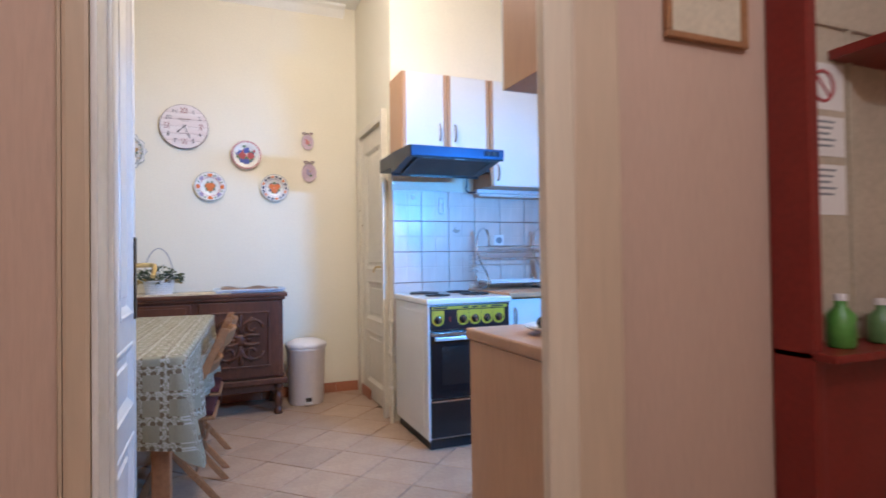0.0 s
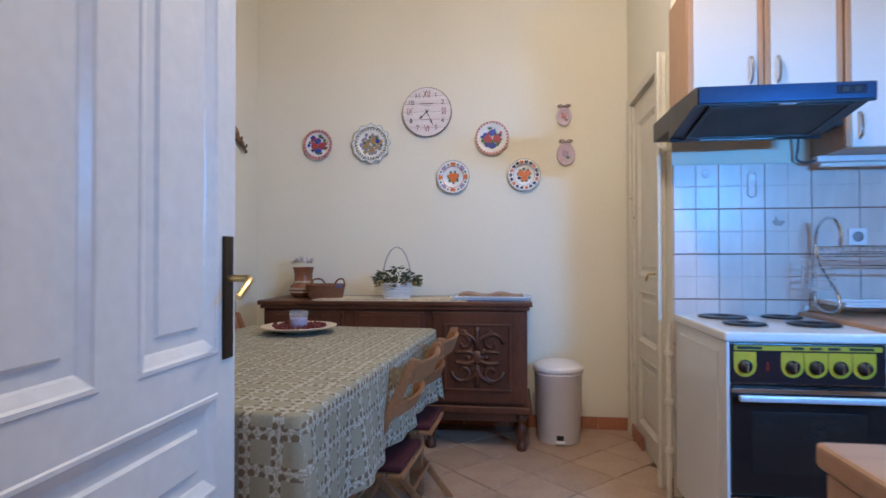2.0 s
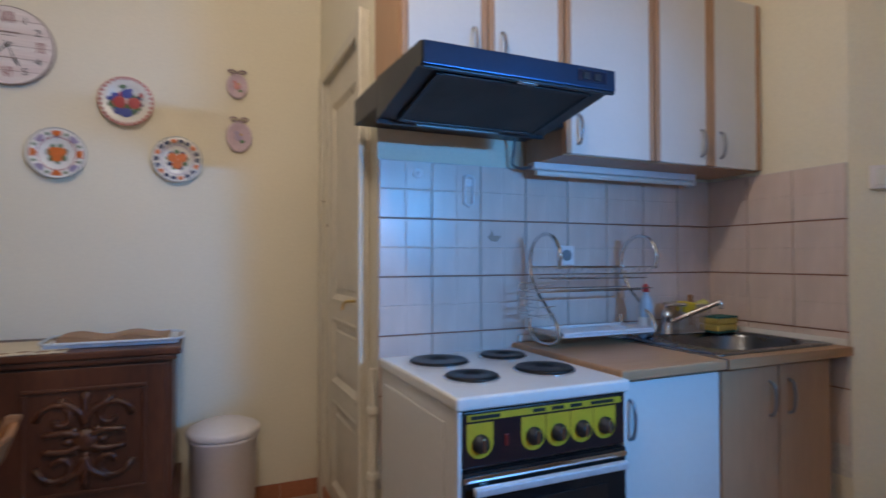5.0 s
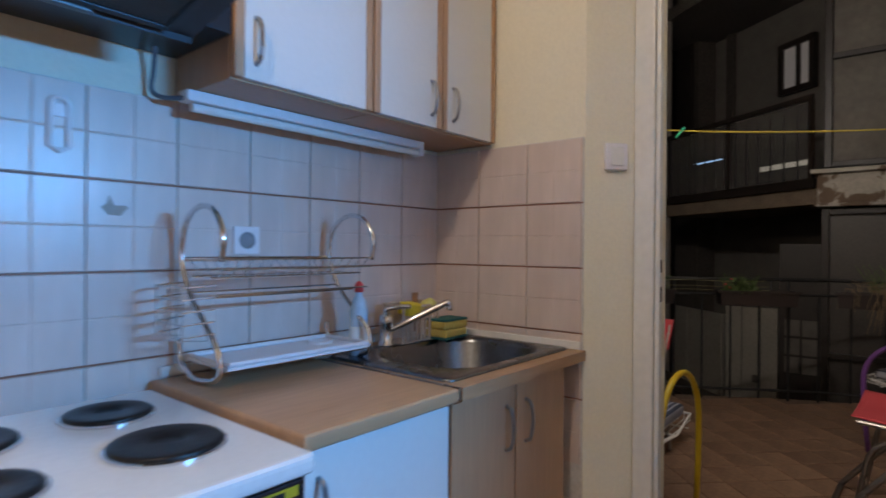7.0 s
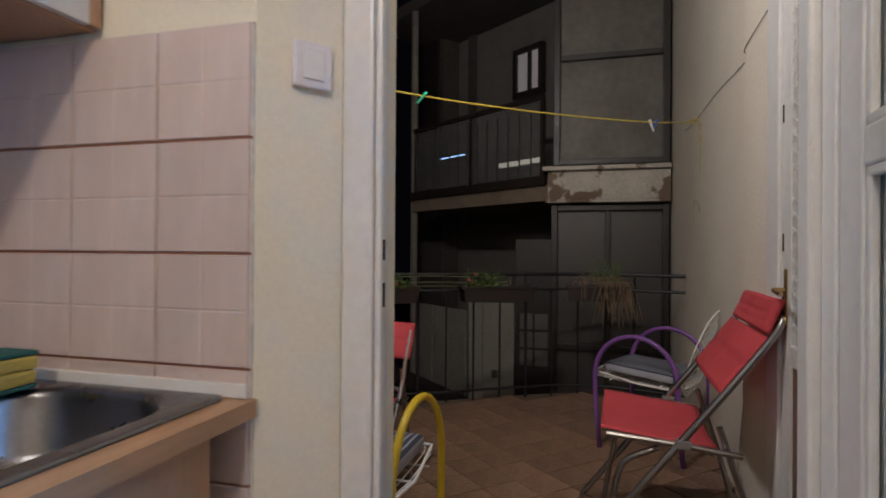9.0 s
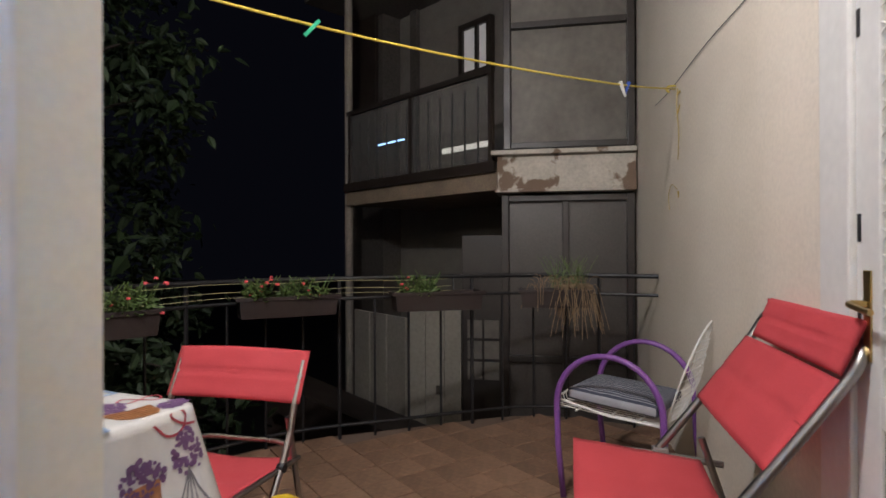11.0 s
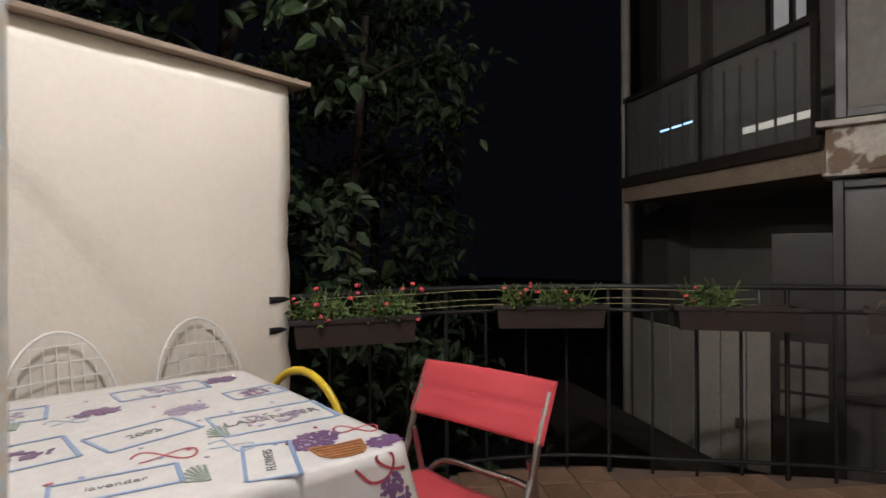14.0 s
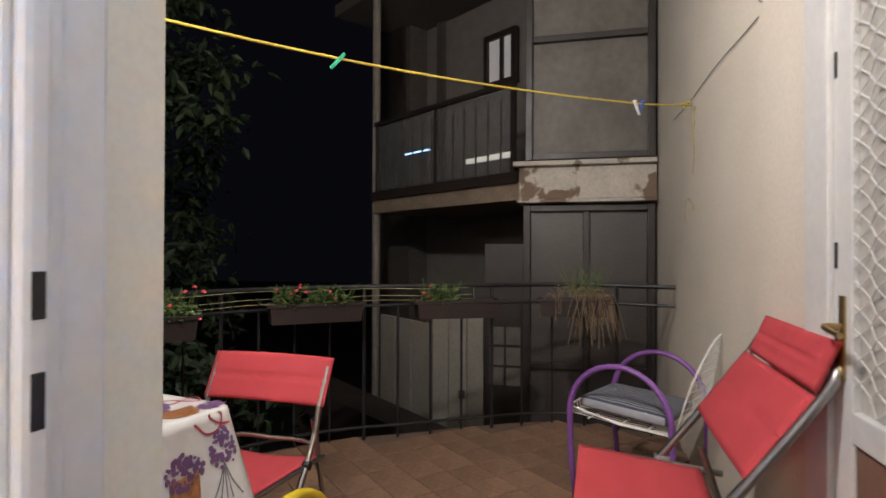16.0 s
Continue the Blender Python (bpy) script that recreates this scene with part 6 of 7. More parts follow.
# planters hung on the rail
planter_brown = mat("brown_planter_plastic", (0.0208, 0.0117, 0.0097), 0.6, vary=0.15, bump=0.1)
soil = mat("dark_soil", (0.02, 0.014, 0.01), 1.0, vary=0.4, fine=80, bump=1.0)
balcony_leaf = mat("geranium_leaf", (0.09, 0.14, 0.03), 0.6, vary=0.35, scale=25)
pink_petal = mat("coral_petal", (0.70, 0.08, 0.09), 0.6, vary=0.15)
straw = mat("dry_straw", (0.24, 0.165, 0.095), 0.9, vary=0.3)
def stems(n, length, spread, seed, droop, material_r=0.0025):
    g = random.Random(seed)
    b = bmesh.new()
    for i in range(n):
        x0, y0 = g.uniform(-spread[0], spread[0]), g.uniform(-spread[1], spread[1])
        a, L = g.random() * 6.283, length * g.uniform(0.5, 1.1)
        dx, dy = math.cos(a) * L * 0.45, math.sin(a) * L * 0.45
        pts = [(x0, y0, 0), (x0 + dx * 0.4, y0 + dy * 0.4, L * 0.5 * (1 - droop)), (x0 + dx, y0 + dy, L * (1 - 1.9 * droop))]
        tube(smoothed(pts, 3), material_r, 4, b)
    return b


def planter(x, y, rz, w, label, plants, seed):
    ob = thing("planter", pose(x, y, 0.785, 0, 0, rz), label, "planter", "planters on the railing")
    hw, d, h = w / 2, 0.09, 0.118
    b = bmesh.new()
    levels = [(0.88, 0.0), (0.90, 0.0), (0.98, h - 0.012), (1.04, h - 0.012), (1.04, h), (0.96, h), (0.94, h - 0.03)]
    rings = [[b.verts.new((sx * hw * (k if k > 0.9 else 0.94), sy * d * k, z)) for sx, sy in ((-1, -1), (1, -1), (1, 1), (-1, 1))] for k, z in levels]
    for a, c in zip(rings, rings[1:]):
        for i in range(4):
            b.faces.new((a[i], a[(i + 1) % 4], c[(i + 1) % 4], c[i]))
    b.faces.new(rings[0])
    bmesh.ops.recalc_face_normals(b, faces=b.faces[:])
    part("trough", b, planter_brown, ob)
    part("rim", box(-hw * 1.05, -d * 1.06, h - 0.02, hw * 1.05, -d * 1.0, h + 0.002, 0.003), planter_brown, ob)
    part("soil", box(-hw * 0.93, -d * 0.92, h - 0.05, hw * 0.93, d * 0.92, h - 0.025), soil, ob)
    part("bracket", tube([(-hw * 0.5, d * 1.05, h * 0.3), (-hw * 0.5, d * 1.5, h + 0.1)], 0.005, 6), black_iron, ob)
    part("bracket", tube([(hw * 0.5, d * 1.05, h * 0.3), (hw * 0.5, d * 1.5, h + 0.1)], 0.005, 6), black_iron, ob)
    g = random.Random(seed)
    for cx, wide, tall, flowers in plants:
        part("leaves", leaf_cloud(330, (wide, 0.10, tall), 0.024, seed + int(cx * 100), 0.0, 0.6), balcony_leaf, ob, "feathery green leaves").matrix_local = pose(cx, -0.01, h - 0.02)
        part("stem_tuft", stems(46, tall * 1.15, (wide * 0.8, 0.05), seed + 7, 0.05), balcony_leaf, ob).matrix_local = pose(cx, 0, h - 0.03)
        for k in range(flowers):
            part("flower", blossom(g.uniform(0.011, 0.019), k), pink_petal, ob, "coral red flower").matrix_local = pose(cx + g.uniform(-wide, wide), -0.03 - 0.08 * g.random(), h + g.uniform(-0.02, tall))
    return ob
planter(5.23, 5.40, -30, 0.54, "brown trough planter of red-flowered plants on the railing", [(-0.16, 0.13, 0.14, 8), (0.13, 0.15, 0.14, 9)], 11)
planter(6.22, 4.97, -52, 0.57, "brown trough planter with coral flowers on the railing", [(-0.17, 0.07, 0.13, 7), (0.08, 0.16, 0.13, 5)], 23)
planter(6.69, 4.17, -64, 0.58, "brown trough planter half filled with green plants", [(-0.12, 0.12, 0.15, 3)], 31)
dp4 = planter(6.98, 3.42, -88, 0.46, "brown trough planter with dry hanging grass", [], 41)
for cx, n, length, wide, droop, seed in ((0.13, 40, 0.33, 0.06, 1.0, 5), (0.03, 20, 0.22, 0.05, 1.0, 15), (0.20, 18, 0.27, 0.03, 1.05, 25), (-0.12, 7, 0.22, 0.05, 0.9, 35)):
    part("dry_grass", stems(n, length, (wide, 0.04), seed, droop, 0.0021), straw, dp4, "dry straw-coloured grass").matrix_local = pose(cx, -0.07, 0.14)
for cx, n, length, wide, droop, seed in ((0.10, 40, 0.24, 0.10, 0.40, 6), (-0.05, 22, 0.20, 0.08, 0.30, 16)):
    part("dry_grass", stems(n, length, (wide, 0.05), seed, droop, 0.0016), straw, dp4, "dry straw-coloured grass").matrix_local = pose(cx, -0.02, 0.13)
part("grass", stems(60, 0.22, (0.12, 0.05), 9, 0.05, 0.0018), balcony_leaf, dp4).matrix_local = pose(0.1, 0, 0.13)
# strings between the planters
string = mat("pale_string", (0.55, 0.50, 0.26), 0.7)
ws = thing("washing_strings", Matrix(), "pale washing strings stretched along the railing", "string")
for dz, off in ((0.975, 0.02), (0.93, 0.05), (0.90, 0.05)):
    pts = along(RP, 0.1)[1:26]
    part("string", tube([(p.x - off * 0.5, p.y - off, dz + 0.004 * math.sin(i * 0.8)) for i, p in enumerate(pts)], 0.0014, 5), string, ws)

# washing line with pegs
line = thing("washing_line", Matrix(), "yellow washing line across the balcony", "washing line")
yl = mat("yellow_line", (0.60, 0.45, 0.06), 0.5)
part("line", tube(smoothed([(6.51, 2.755, 2.073), (6.08, 3.087, 1.99), (5.5, 3.65, 1.935), (4.91, 4.231, 1.915), (4.3, 4.8, 1.935), (3.62, 5.42, 2.0)], 8), 0.0045, 6), yl, line)
part("hook", tube(smoothed([(6.51, 2.751, 2.09), (6.51, 2.79, 2.09), (6.51, 2.80, 2.07), (6.51, 2.785, 2.055)], 4), 0.006, 7), yl, line)
for p, c, tilt in (((6.10, 3.07, 1.985), (0.04, 0.10, 0.45), 25), ((6.06, 3.10, 1.975), (0.72, 0.70, 0.68), -30), ((4.91, 4.231, 1.912), (0.03, 0.34, 0.18), 40)):
    pg = thing("clothes_peg", pose(*p, tilt, 0, 45), "plastic clothes peg on the washing line", "peg", "clothes pegs")
    cm = mat("peg_%d" % int(c[2] * 100), c, 0.4)
    for s in (-1, 1):
        part("jaw", box(s * 0.003 - 0.004, -0.006, -0.05, s * 0.003 + 0.004, 0.006, 0.03, 0.002, m=pose(0, 0, 0, 0, s * 4, 0)), cm, pg)
    part("spring", tube([(-0.008, -0.006, -0.006), (0.008, 0.006, -0.006)], 0.003, 6), steel, pg)

# ---- wire chairs with hooped arms ----
wire_white = mat("white_coated_wire", (0.74, 0.72, 0.68), 0.4, vary=0.06)
stripe = mat("striped_cushion", (0.045, 0.05, 0.075), 0.9, vary=0.1)
def striped():
    n, l = stripe.node_tree.nodes, stripe.node_tree.links
    bs_ = n["Principled BSDF"]
    base = bs_.inputs["Base Color"].links[0].from_socket
    co = n.new("ShaderNodeTexCoord")
    wv = n.new("ShaderNodeTexWave")
    wv.bands_direction = "Y"
    wv.inputs["Scale"].default_value = 14
    l.new(co.outputs["Object"], wv.inputs["Vector"])
    gt = n.new("ShaderNodeMath")
    gt.operation = "GREATER_THAN"
    gt.inputs[1].default_value = 0.72
    l.new(wv.outputs["Fac"], gt.inputs[0])
    mx = n.new("ShaderNodeMix")
    mx.data_type = "RGBA"
    mx.inputs["B"].default_value = (0.30, 0.30, 0.33, 1)
    l.new(gt.outputs[0], mx.inputs["Factor"]), l.new(base, mx.inputs["A"]), l.new(mx.outputs["Result"], bs_.inputs["Base Color"])
striped()


def wire_chair(m, hoop, label, cushion=True, lean=0.22):
    """Facing +x: round wire back and seat, two hooped tube arms that are also the legs."""
    ob = thing("wire_chair", m, label, "chair", "wire chairs on the balcony")
    for s in (-0.25, 0.25):
        pts = [(0.20, s, 0.0), (0.225, s, 0.25)] + [(0.0 + 0.23 * math.cos(a), s, 0.46 + 0.26 * math.sin(a)) for a in [math.pi * i / 16 for i in range(17)]] + [(-0.235, s, 0.25), (-0.26, s, 0.0)]
        part("hoop_arm", tube(pts, 0.014, 10), hoop, ob, smooth=True)
    part("seat_rim", tube([(0.26, -0.20, 0.47), (0.27, 0.0, 0.475), (0.26, 0.20, 0.47), (0.0, 0.235, 0.435), (-0.20, 0.21, 0.42), (-0.22, 0, 0.415), (-0.20, -0.21, 0.42), (0.0, -0.235, 0.435)], 0.006, 7, closed=True), wire_white, ob)
    for i in range(15):
        y = -0.21 + 0.03 * i
        part("seat_wire", tube([(0.262, y * 0.95, 0.47), (0.255, y * 0.95, 0.44), (0.0, y, 0.425), (-0.205, y * 0.92, 0.415)], 0.0028, 5), wire_white, ob)
    for x in (0.15, 0.0, -0.12):
        part("cross_wire", tube([(x, -0.23, 0.43), (x, 0.23, 0.43)], 0.004, 6), wire_white, ob)
    rim = [(-0.21 - lean * (z - 0.40), y, z) for y, z in [(0.185 * math.cos(a) * 1.02, 0.62 + 0.27 * math.sin(a)) for a in [2 * math.pi * i / 32 for i in range(32)]]]
    part("back_rim", tube(rim, 0.0045, 7, closed=True), wire_white, ob)
    for i in range(11):
        z = 0.40 + 0.045 * i
        k = max(0.0, 1 - ((z - 0.62) / 0.27) ** 2) ** 0.5 * 0.187
        if k > 0.02:
            part("back_wire", tube([(-0.21 - lean * (z - 0.40), -k, z), (-0.225 - lean * (z - 0.40), 0, z), (-0.21 - lean * (z - 0.40), k, z)], 0.0019, 5), wire_white, ob)
    for i in range(9):
        y = -0.16 + 0.04 * i
        k = max(0.0, 1 - (y / 0.187) ** 2) ** 0.5 * 0.27
        part("back_wire", tube([(-0.215 - lean * (0.22 - k), y, 0.62 - k), (-0.225 - lean * 0.22, y, 0.62), (-0.215 - lean * (0.22 + k), y, 0.62 + k)], 0.0019, 5), wire_white, ob)
    if cushion:
        b = box(-0.19, -0.19, 0.445, 0.21, 0.19, 0.50, 0.02, segs=3)
        bmesh.ops.subdivide_edges(b, edges=[e for e in b.edges if e.calc_length() > 0.1], cuts=10, use_grid_fill=True)
        for v in b.verts:
            k = math.sin((v.co.x + 0.19) / 0.40 * math.pi * 3) * math.sin((v.co.y + 0.19) / 0.38 * math.pi * 3)
            v.co.z += (0.016 * (1 - (v.co.y / 0.19) ** 2) * (1 - ((v.co.x - 0.01) / 0.2) ** 2) + 0.007 * abs(k)) * (1 if v.co.z > 0.47 else 0) + 0.028 * (v.co.x + 0.19) / 0.4
        part("cushion", b, stripe, ob, "navy cushion with thin white stripes", True)
    return ob
purple = mat("purple_tube_paint", (0.20, 0.075, 0.30), 0.4, vary=0.06)
yellow = mat("yellow_tube_paint", (0.66, 0.46, 0.02), 0.35, vary=0.06)
wire_chair(pose(6.0, 3.09, 0, 0, 0, 63) @ Matrix.Diagonal((1.07, 1.04, 0.95, 1)), purple, "white wire chair with purple hoop arms and a striped cushion", lean=0.30)
wire_chair(pose(4.12, 4.22, 0, 0, 0, -4) @ Matrix.Scale(0.96, 4), yellow, "white wire chair with yellow hoop arms by the table")
wire_chair(pose(4.56, 5.16, 0, 0, 0, -90) @ Matrix.Diagonal((1.06, 0.86, 1.07, 1)), yellow, "white wire chair with yellow hoop arms against the white wall", False)
wire_chair(pose(4.14, 5.15, 0, 0, 0, -88) @ Matrix.Diagonal((1.06, 0.86, 1.07, 1)), yellow, "white wire chair with hoop arms against the white wall", False)

# ---- red folding chair and recliner ----
def sling(x0, z0, x1, z1, width, sag, bm=None, thick=0.012, seam=True):
    """A canvas panel between two bars, along y, sagging and padded."""
    b = bmesh.new()
    n, m_ = 14, 16
    d = Vector((x1 - x0, 0, z1 - z0))
    nrm = Vector((-(z1 - z0), 0, x1 - x0)).normalized()
    top, low = [], []
    for i in range(n + 1):
        rt, rb = [], []
        for j in range(m_ + 1):
            u, v = i / n, j / m_
            p = Vector((x0, 0, z0)) + d * u + Vector((0, -width / 2 + width * v, 0)) - nrm * sag * math.sin(math.pi * v) * 0.9
            groove = 0.006 * math.exp(-((u - 0.5) / 0.035) ** 2) + 0.004 * math.exp(-((v - 0.5) / 0.02) ** 2) * (1 if seam else 0)
            t = thick / 2 - groove + 0.0025 * noise.noise(Vector((u * 6, v * 7, width * 9)))
            edge = min(u, 1 - u, v, 1 - v)
            t *= min(1, 0.35 + edge * 10)
            rt.append(b.verts.new(p + nrm * t)), rb.append(b.verts.new(p - nrm * t))
        top.append(rt), low.append(rb)
    for i in range(n):
        for j in range(m_):
            b.faces.new((top[i][j], top[i + 1][j], top[i + 1][j + 1], top[i][j + 1]))
            b.faces.new((low[i][j], low[i][j + 1], low[i + 1][j + 1], low[i + 1][j]))
    for i in range(n):
        b.faces.new((top[i][0], low[i][0], low[i + 1][0], top[i + 1][0])), b.faces.new((top[i][m_], top[i + 1][m_], low[i + 1][m_], low[i][m_]))
    for j in range(m_):
        b.faces.new((top[0][j], top[0][j + 1], low[0][j + 1], low[0][j])), b.faces.new((top[n][j], low[n][j], low[n][j + 1], top[n][j + 1]))
    bmesh.ops.recalc_face_normals(b, faces=b.faces[:])
    return add(bm, b)


alu = mat("aluminium_tube", (0.36, 0.35, 0.34), 0.3, 1.0, vary=0.05, bump=0.02)
rch = thing("folding_armchair", pose(4.645, 4.583, 0, 0, 0, 177), "red canvas folding chair with aluminium legs", "chair")
HWC = 0.245
for s in (-HWC, HWC):
    part("front_leg", tube(smoothed([(-0.385, s, 0.775), (-0.318, s, 0.642), (-0.24, s, 0.47), (0.12, s, 0.011)], 3), 0.0115, 10), alu, rch)
    part("back_leg", tube([(-0.300, s * 0.94, 0.60), (-0.375, s * 0.94, 0.30), (-0.44, s * 0.94, 0.011)], 0.011, 10), alu, rch)
    part("seat_tube", tube([(-0.36, s * 0.97, 0.443), (0.10, s * 0.97, 0.463)], 0.009, 10), alu, rch)
    part("pivot", lathe([(0.016, -0.012), (0.018, 0), (0.016, 0.012)], 12, m=pose(-0.232, s, 0.455, 90)), black_iron, rch)
part("cross_bar", tube(smoothed([(-0.345, -HWC * 0.94, 0.42), (-0.385, -0.17, 0.478), (-0.39, 0.0, 0.482), (-0.385, 0.17, 0.478), (-0.345, HWC * 0.94, 0.42)], 4), 0.011, 10), alu, rch)
part("cross_bar", tube([(0.09, -HWC, 0.045), (0.09, HWC, 0.045)], 0.010, 10), alu, rch)
part("cross_bar", tube([(-0.42, -HWC * 0.94, 0.075), (-0.42, HWC * 0.94, 0.075)], 0.010, 10), alu, rch)
part("backrest", sling(-0.315, 0.642, -0.397, 0.808, 0.528, 0.028), red_canvas, rch, "padded red canvas backrest", True)
part("seat", sling(-0.355, 0.446, 0.11, 0.470, 0.48, 0.022), red_canvas, rch, "padded red canvas seat", True)

lo = thing("recliner", pose(4.80, 3.095, 0, 0, 0, 88), "red canvas reclining chair with a headrest and tube frame", "recliner")
LW = 0.315
for s in (-LW, LW):
    part("back_tube", tube(smoothed([(0.40, s, 0.014), (0.16, s, 0.33), (-0.10, s, 0.67), (-0.24, s, 0.86), (-0.285, s, 0.935), (-0.295, s * 0.9, 0.965)], 4), 0.0135, 10), alu, lo, smooth=True)
    part("rear_leg", tube([(-0.26, s * 0.90, 0.012), (-0.19, s * 0.90, 0.28), (-0.10, s * 0.90, 0.56)], 0.0115, 10), alu, lo)
    part("front_leg", tube(smoothed([(0.30, s * 0.92, 0.014), (0.26, s * 0.92, 0.25), (0.22, s * 0.92, 0.40), (0.10, s * 0.92, 0.47)], 4), 0.0115, 10), alu, lo, smooth=True)
    part("seat_tube", tube([(0.28, s * 0.97, 0.508), (0.0, s * 0.97, 0.488), (-0.17, s * 0.97, 0.470)], 0.011, 10), alu, lo)
    part("clip", box(-0.005, s * 1.0 - 0.018, 0.482, 0.045, s * 1.0 + 0.018, 0.512, 0.004), mat("grey_clip", (0.22, 0.20, 0.19), 0.5), lo, "grey plastic clip")
part("top_bar", tube([(-0.295, -LW * 0.9, 0.965), (-0.295, LW * 0.9, 0.965)], 0.0135, 10), alu, lo)
part("foot_bar", tube([(0.40, -LW, 0.0135), (0.40, LW, 0.0135)], 0.012, 10), alu, lo)
part("foot_bar", tube([(-0.26, -LW * 0.90, 0.0125), (-0.26, LW * 0.90, 0.0125)], 0.0115, 10), alu, lo)
part("foot_bar", tube([(0.30, -LW * 0.92, 0.0125), (0.30, LW * 0.92, 0.0125)], 0.0115, 10), alu, lo)
part("seat", sling(-0.10, 0.482, 0.30, 0.527, 0.60, 0.022), red_canvas, lo, "padded red canvas seat", True)
part("backrest", sling(-0.095, 0.685, -0.243, 0.888, 0.635, 0.014), red_canvas, lo, "padded red canvas backrest", True)
hr = sling(-0.240, 0.90, -0.290, 1.015, 0.54, 0.004, thick=0.04)
for v in hr.verts:
    v.co.y += 0.05
part("headrest", hr, red_canvas, lo, "folded red canvas headrest", True)
part("headrest_flap", sling(-0.292, 1.012, -0.306, 0.90, 0.54, 0.004), red_canvas, lo, smooth=True)

# ---- balcony table with printed oilcloth ----
BT = pose(4.12, 4.90, 0, 0, 0, -11)
bt_ = thing("balcony_table", BT, "table hidden under a printed oilcloth", "table")
BW, BL, BZ = 0.42, 0.495, 0.785
part("tabletop", box(-BW + 0.02, -BL + 0.02, BZ - 0.035, BW - 0.02, BL - 0.02, BZ - 0.005, 0.006), plastic_white, bt_)
for sx in (-1, 1):
    for sy in (-1, 1):
        part("leg", tube([(sx * (BW - 0.07), sy * (BL - 0.07), 0), (sx * (BW - 0.07), sy * (BL - 0.07), BZ - 0.035)], 0.02, 12), plastic_white, bt_)
oil = mat("white_oilcloth", (0.74, 0.71, 0.66), 0.22, vary=0.05, scale=5, fine=25, bump=0.25, dist=0.006)
ocm = cloth_mesh(BW, BL, 0.05, 0.26, 17, 8, 0.022, 0.06)
oc = link("oilcloth", ocm, oil, smooth=True)
oc.matrix_world = BT @ Matrix.Translation((0, 0, BZ))
tagged(oc, "white oilcloth printed with lavender, baskets and labels", "tablecloth")
lav = mat("lavender_print", (0.20, 0.10, 0.22), 0.35, vary=0.3, scale=60)
lav2 = mat("pale_lavender_print", (0.36, 0.28, 0.38), 0.35, vary=0.2, scale=60)
blue_print = mat("blue_frame_print", (0.27, 0.37, 0.55), 0.3)
basket_print = mat("basket_print", (0.46, 0.20, 0.08), 0.35, vary=0.3, scale=50)
red_print = mat("red_ribbon_print", (0.46, 0.06, 0.08), 0.3)
green_print = mat("sage_print", (0.28, 0.33, 0.26), 0.4)
grey_print = mat("grey_letter_print", (0.20, 0.19, 0.20), 0.4)
def flat_box(w, h, m, material, t=0.0008):
    return part("printed_shape", box(-w / 2, -h / 2, 0, w / 2, h / 2, t, m=m), material, oc)
def frame_print(x, y, rz, w, h, text="", picture=None):
    for dx, dy, a, c in ((0, h / 2, w, 0.008), (0, -h / 2, w, 0.009), (w / 2, 0, 0.010, h), (-w / 2, 0, 0.008, h)):
        flat_box(a, c, pose(x, y, 0.0012, 0, 0, rz) @ Matrix.Translation((dx, dy, 0)), blue_print)
    if text:
        letters("printed_word", text, h * 0.28, pose(x, y, 0.0016, 0, 0, rz), grey_print, oc, 0.0003)
    if picture:
        sprigs(x, y, rz, w * 0.32, picture)
def sprigs(x, y, rz, r_, material, n=26, seed=0):
    g = random.Random(int(x * 977 + y * 311) + seed)
    b = bmesh.new()
    for i in range(n):
        a, d = g.random() * 6.283, r_ * g.random() ** 0.5
        lathe([(0.009, 0), (0.008, 0.0007), (0.001, 0.0008)], 7, b, pose(d * math.cos(a), d * 0.7 * math.sin(a), 0, 0, 0, g.uniform(0, 180)) @ Matrix.Diagonal((1.2, 0.6, 1, 1)))
    b.transform(pose(x, y, 0.0012, 0, 0, rz))
    part("printed_sprig", b, material, oc)
frame_print(0.27, -0.13, -4, 0.27, 0.17, "LAVENDER", lav2)
frame_print(0.0, -0.06, 14, 0.20, 0.13, "2002")
frame_print(0.15, -0.395, 72, 0.19, 0.095, "FLOWERS")
frame_print(-0.10, -0.33, -8, 0.20, 0.10, "lavender")
frame_print(-0.21, -0.05, 4, 0.15, 0.17, "", lav)
frame_print(0.13, 0.34, 3, 0.24, 0.12, "", lav2)
frame_print(0.33, 0.14, 3, 0.15, 0.10, "", lav)
frame_print(-0.25, 0.30, -6, 0.20, 0.14, "", lav2)
for x, y, r_, c in ((0.270, -0.352, 0.066, lav), (0.128, 0.08, 0.055, lav2), (0.30, 0.36, 0.05, lav), (0.38, -0.45, 0.04, lav), (-0.30, 0.12, 0.06, lav2), (-0.05, 0.20, 0.05, lav), (-0.32, -0.36, 0.05, lav)):
    sprigs(x, y, 20, r_, c, 90)
bk = prism([(-0.060, 0.030), (-0.050, -0.030), (-0.034, -0.052), (0.0, -0.058), (0.034, -0.052), (0.050, -0.030), (0.060, 0.030), (0.0, 0.020)], 0.001)
bk.transform(pose(0.285, -0.425, 0.0013, 0, 0, -10) @ Matrix(((1, 0, 0, 0), (0, 0, 1, 0), (0, 1, 0, 0), (0, 0, 0, 1))))
bmesh.ops.recalc_face_normals(bk, faces=bk.faces[:])
part("printed_basket", bk, basket_print, oc)
for k in range(5):
    flat_box(0.066 + 0.010 * k, 0.004, pose(0.285, -0.425, 0.0024, 0, 0, -10) @ Matrix.Translation((0, -0.046 + 0.015 * k, 0)), mat("basket_shade_print", (0.26, 0.10, 0.035), 0.4), 0.0006)
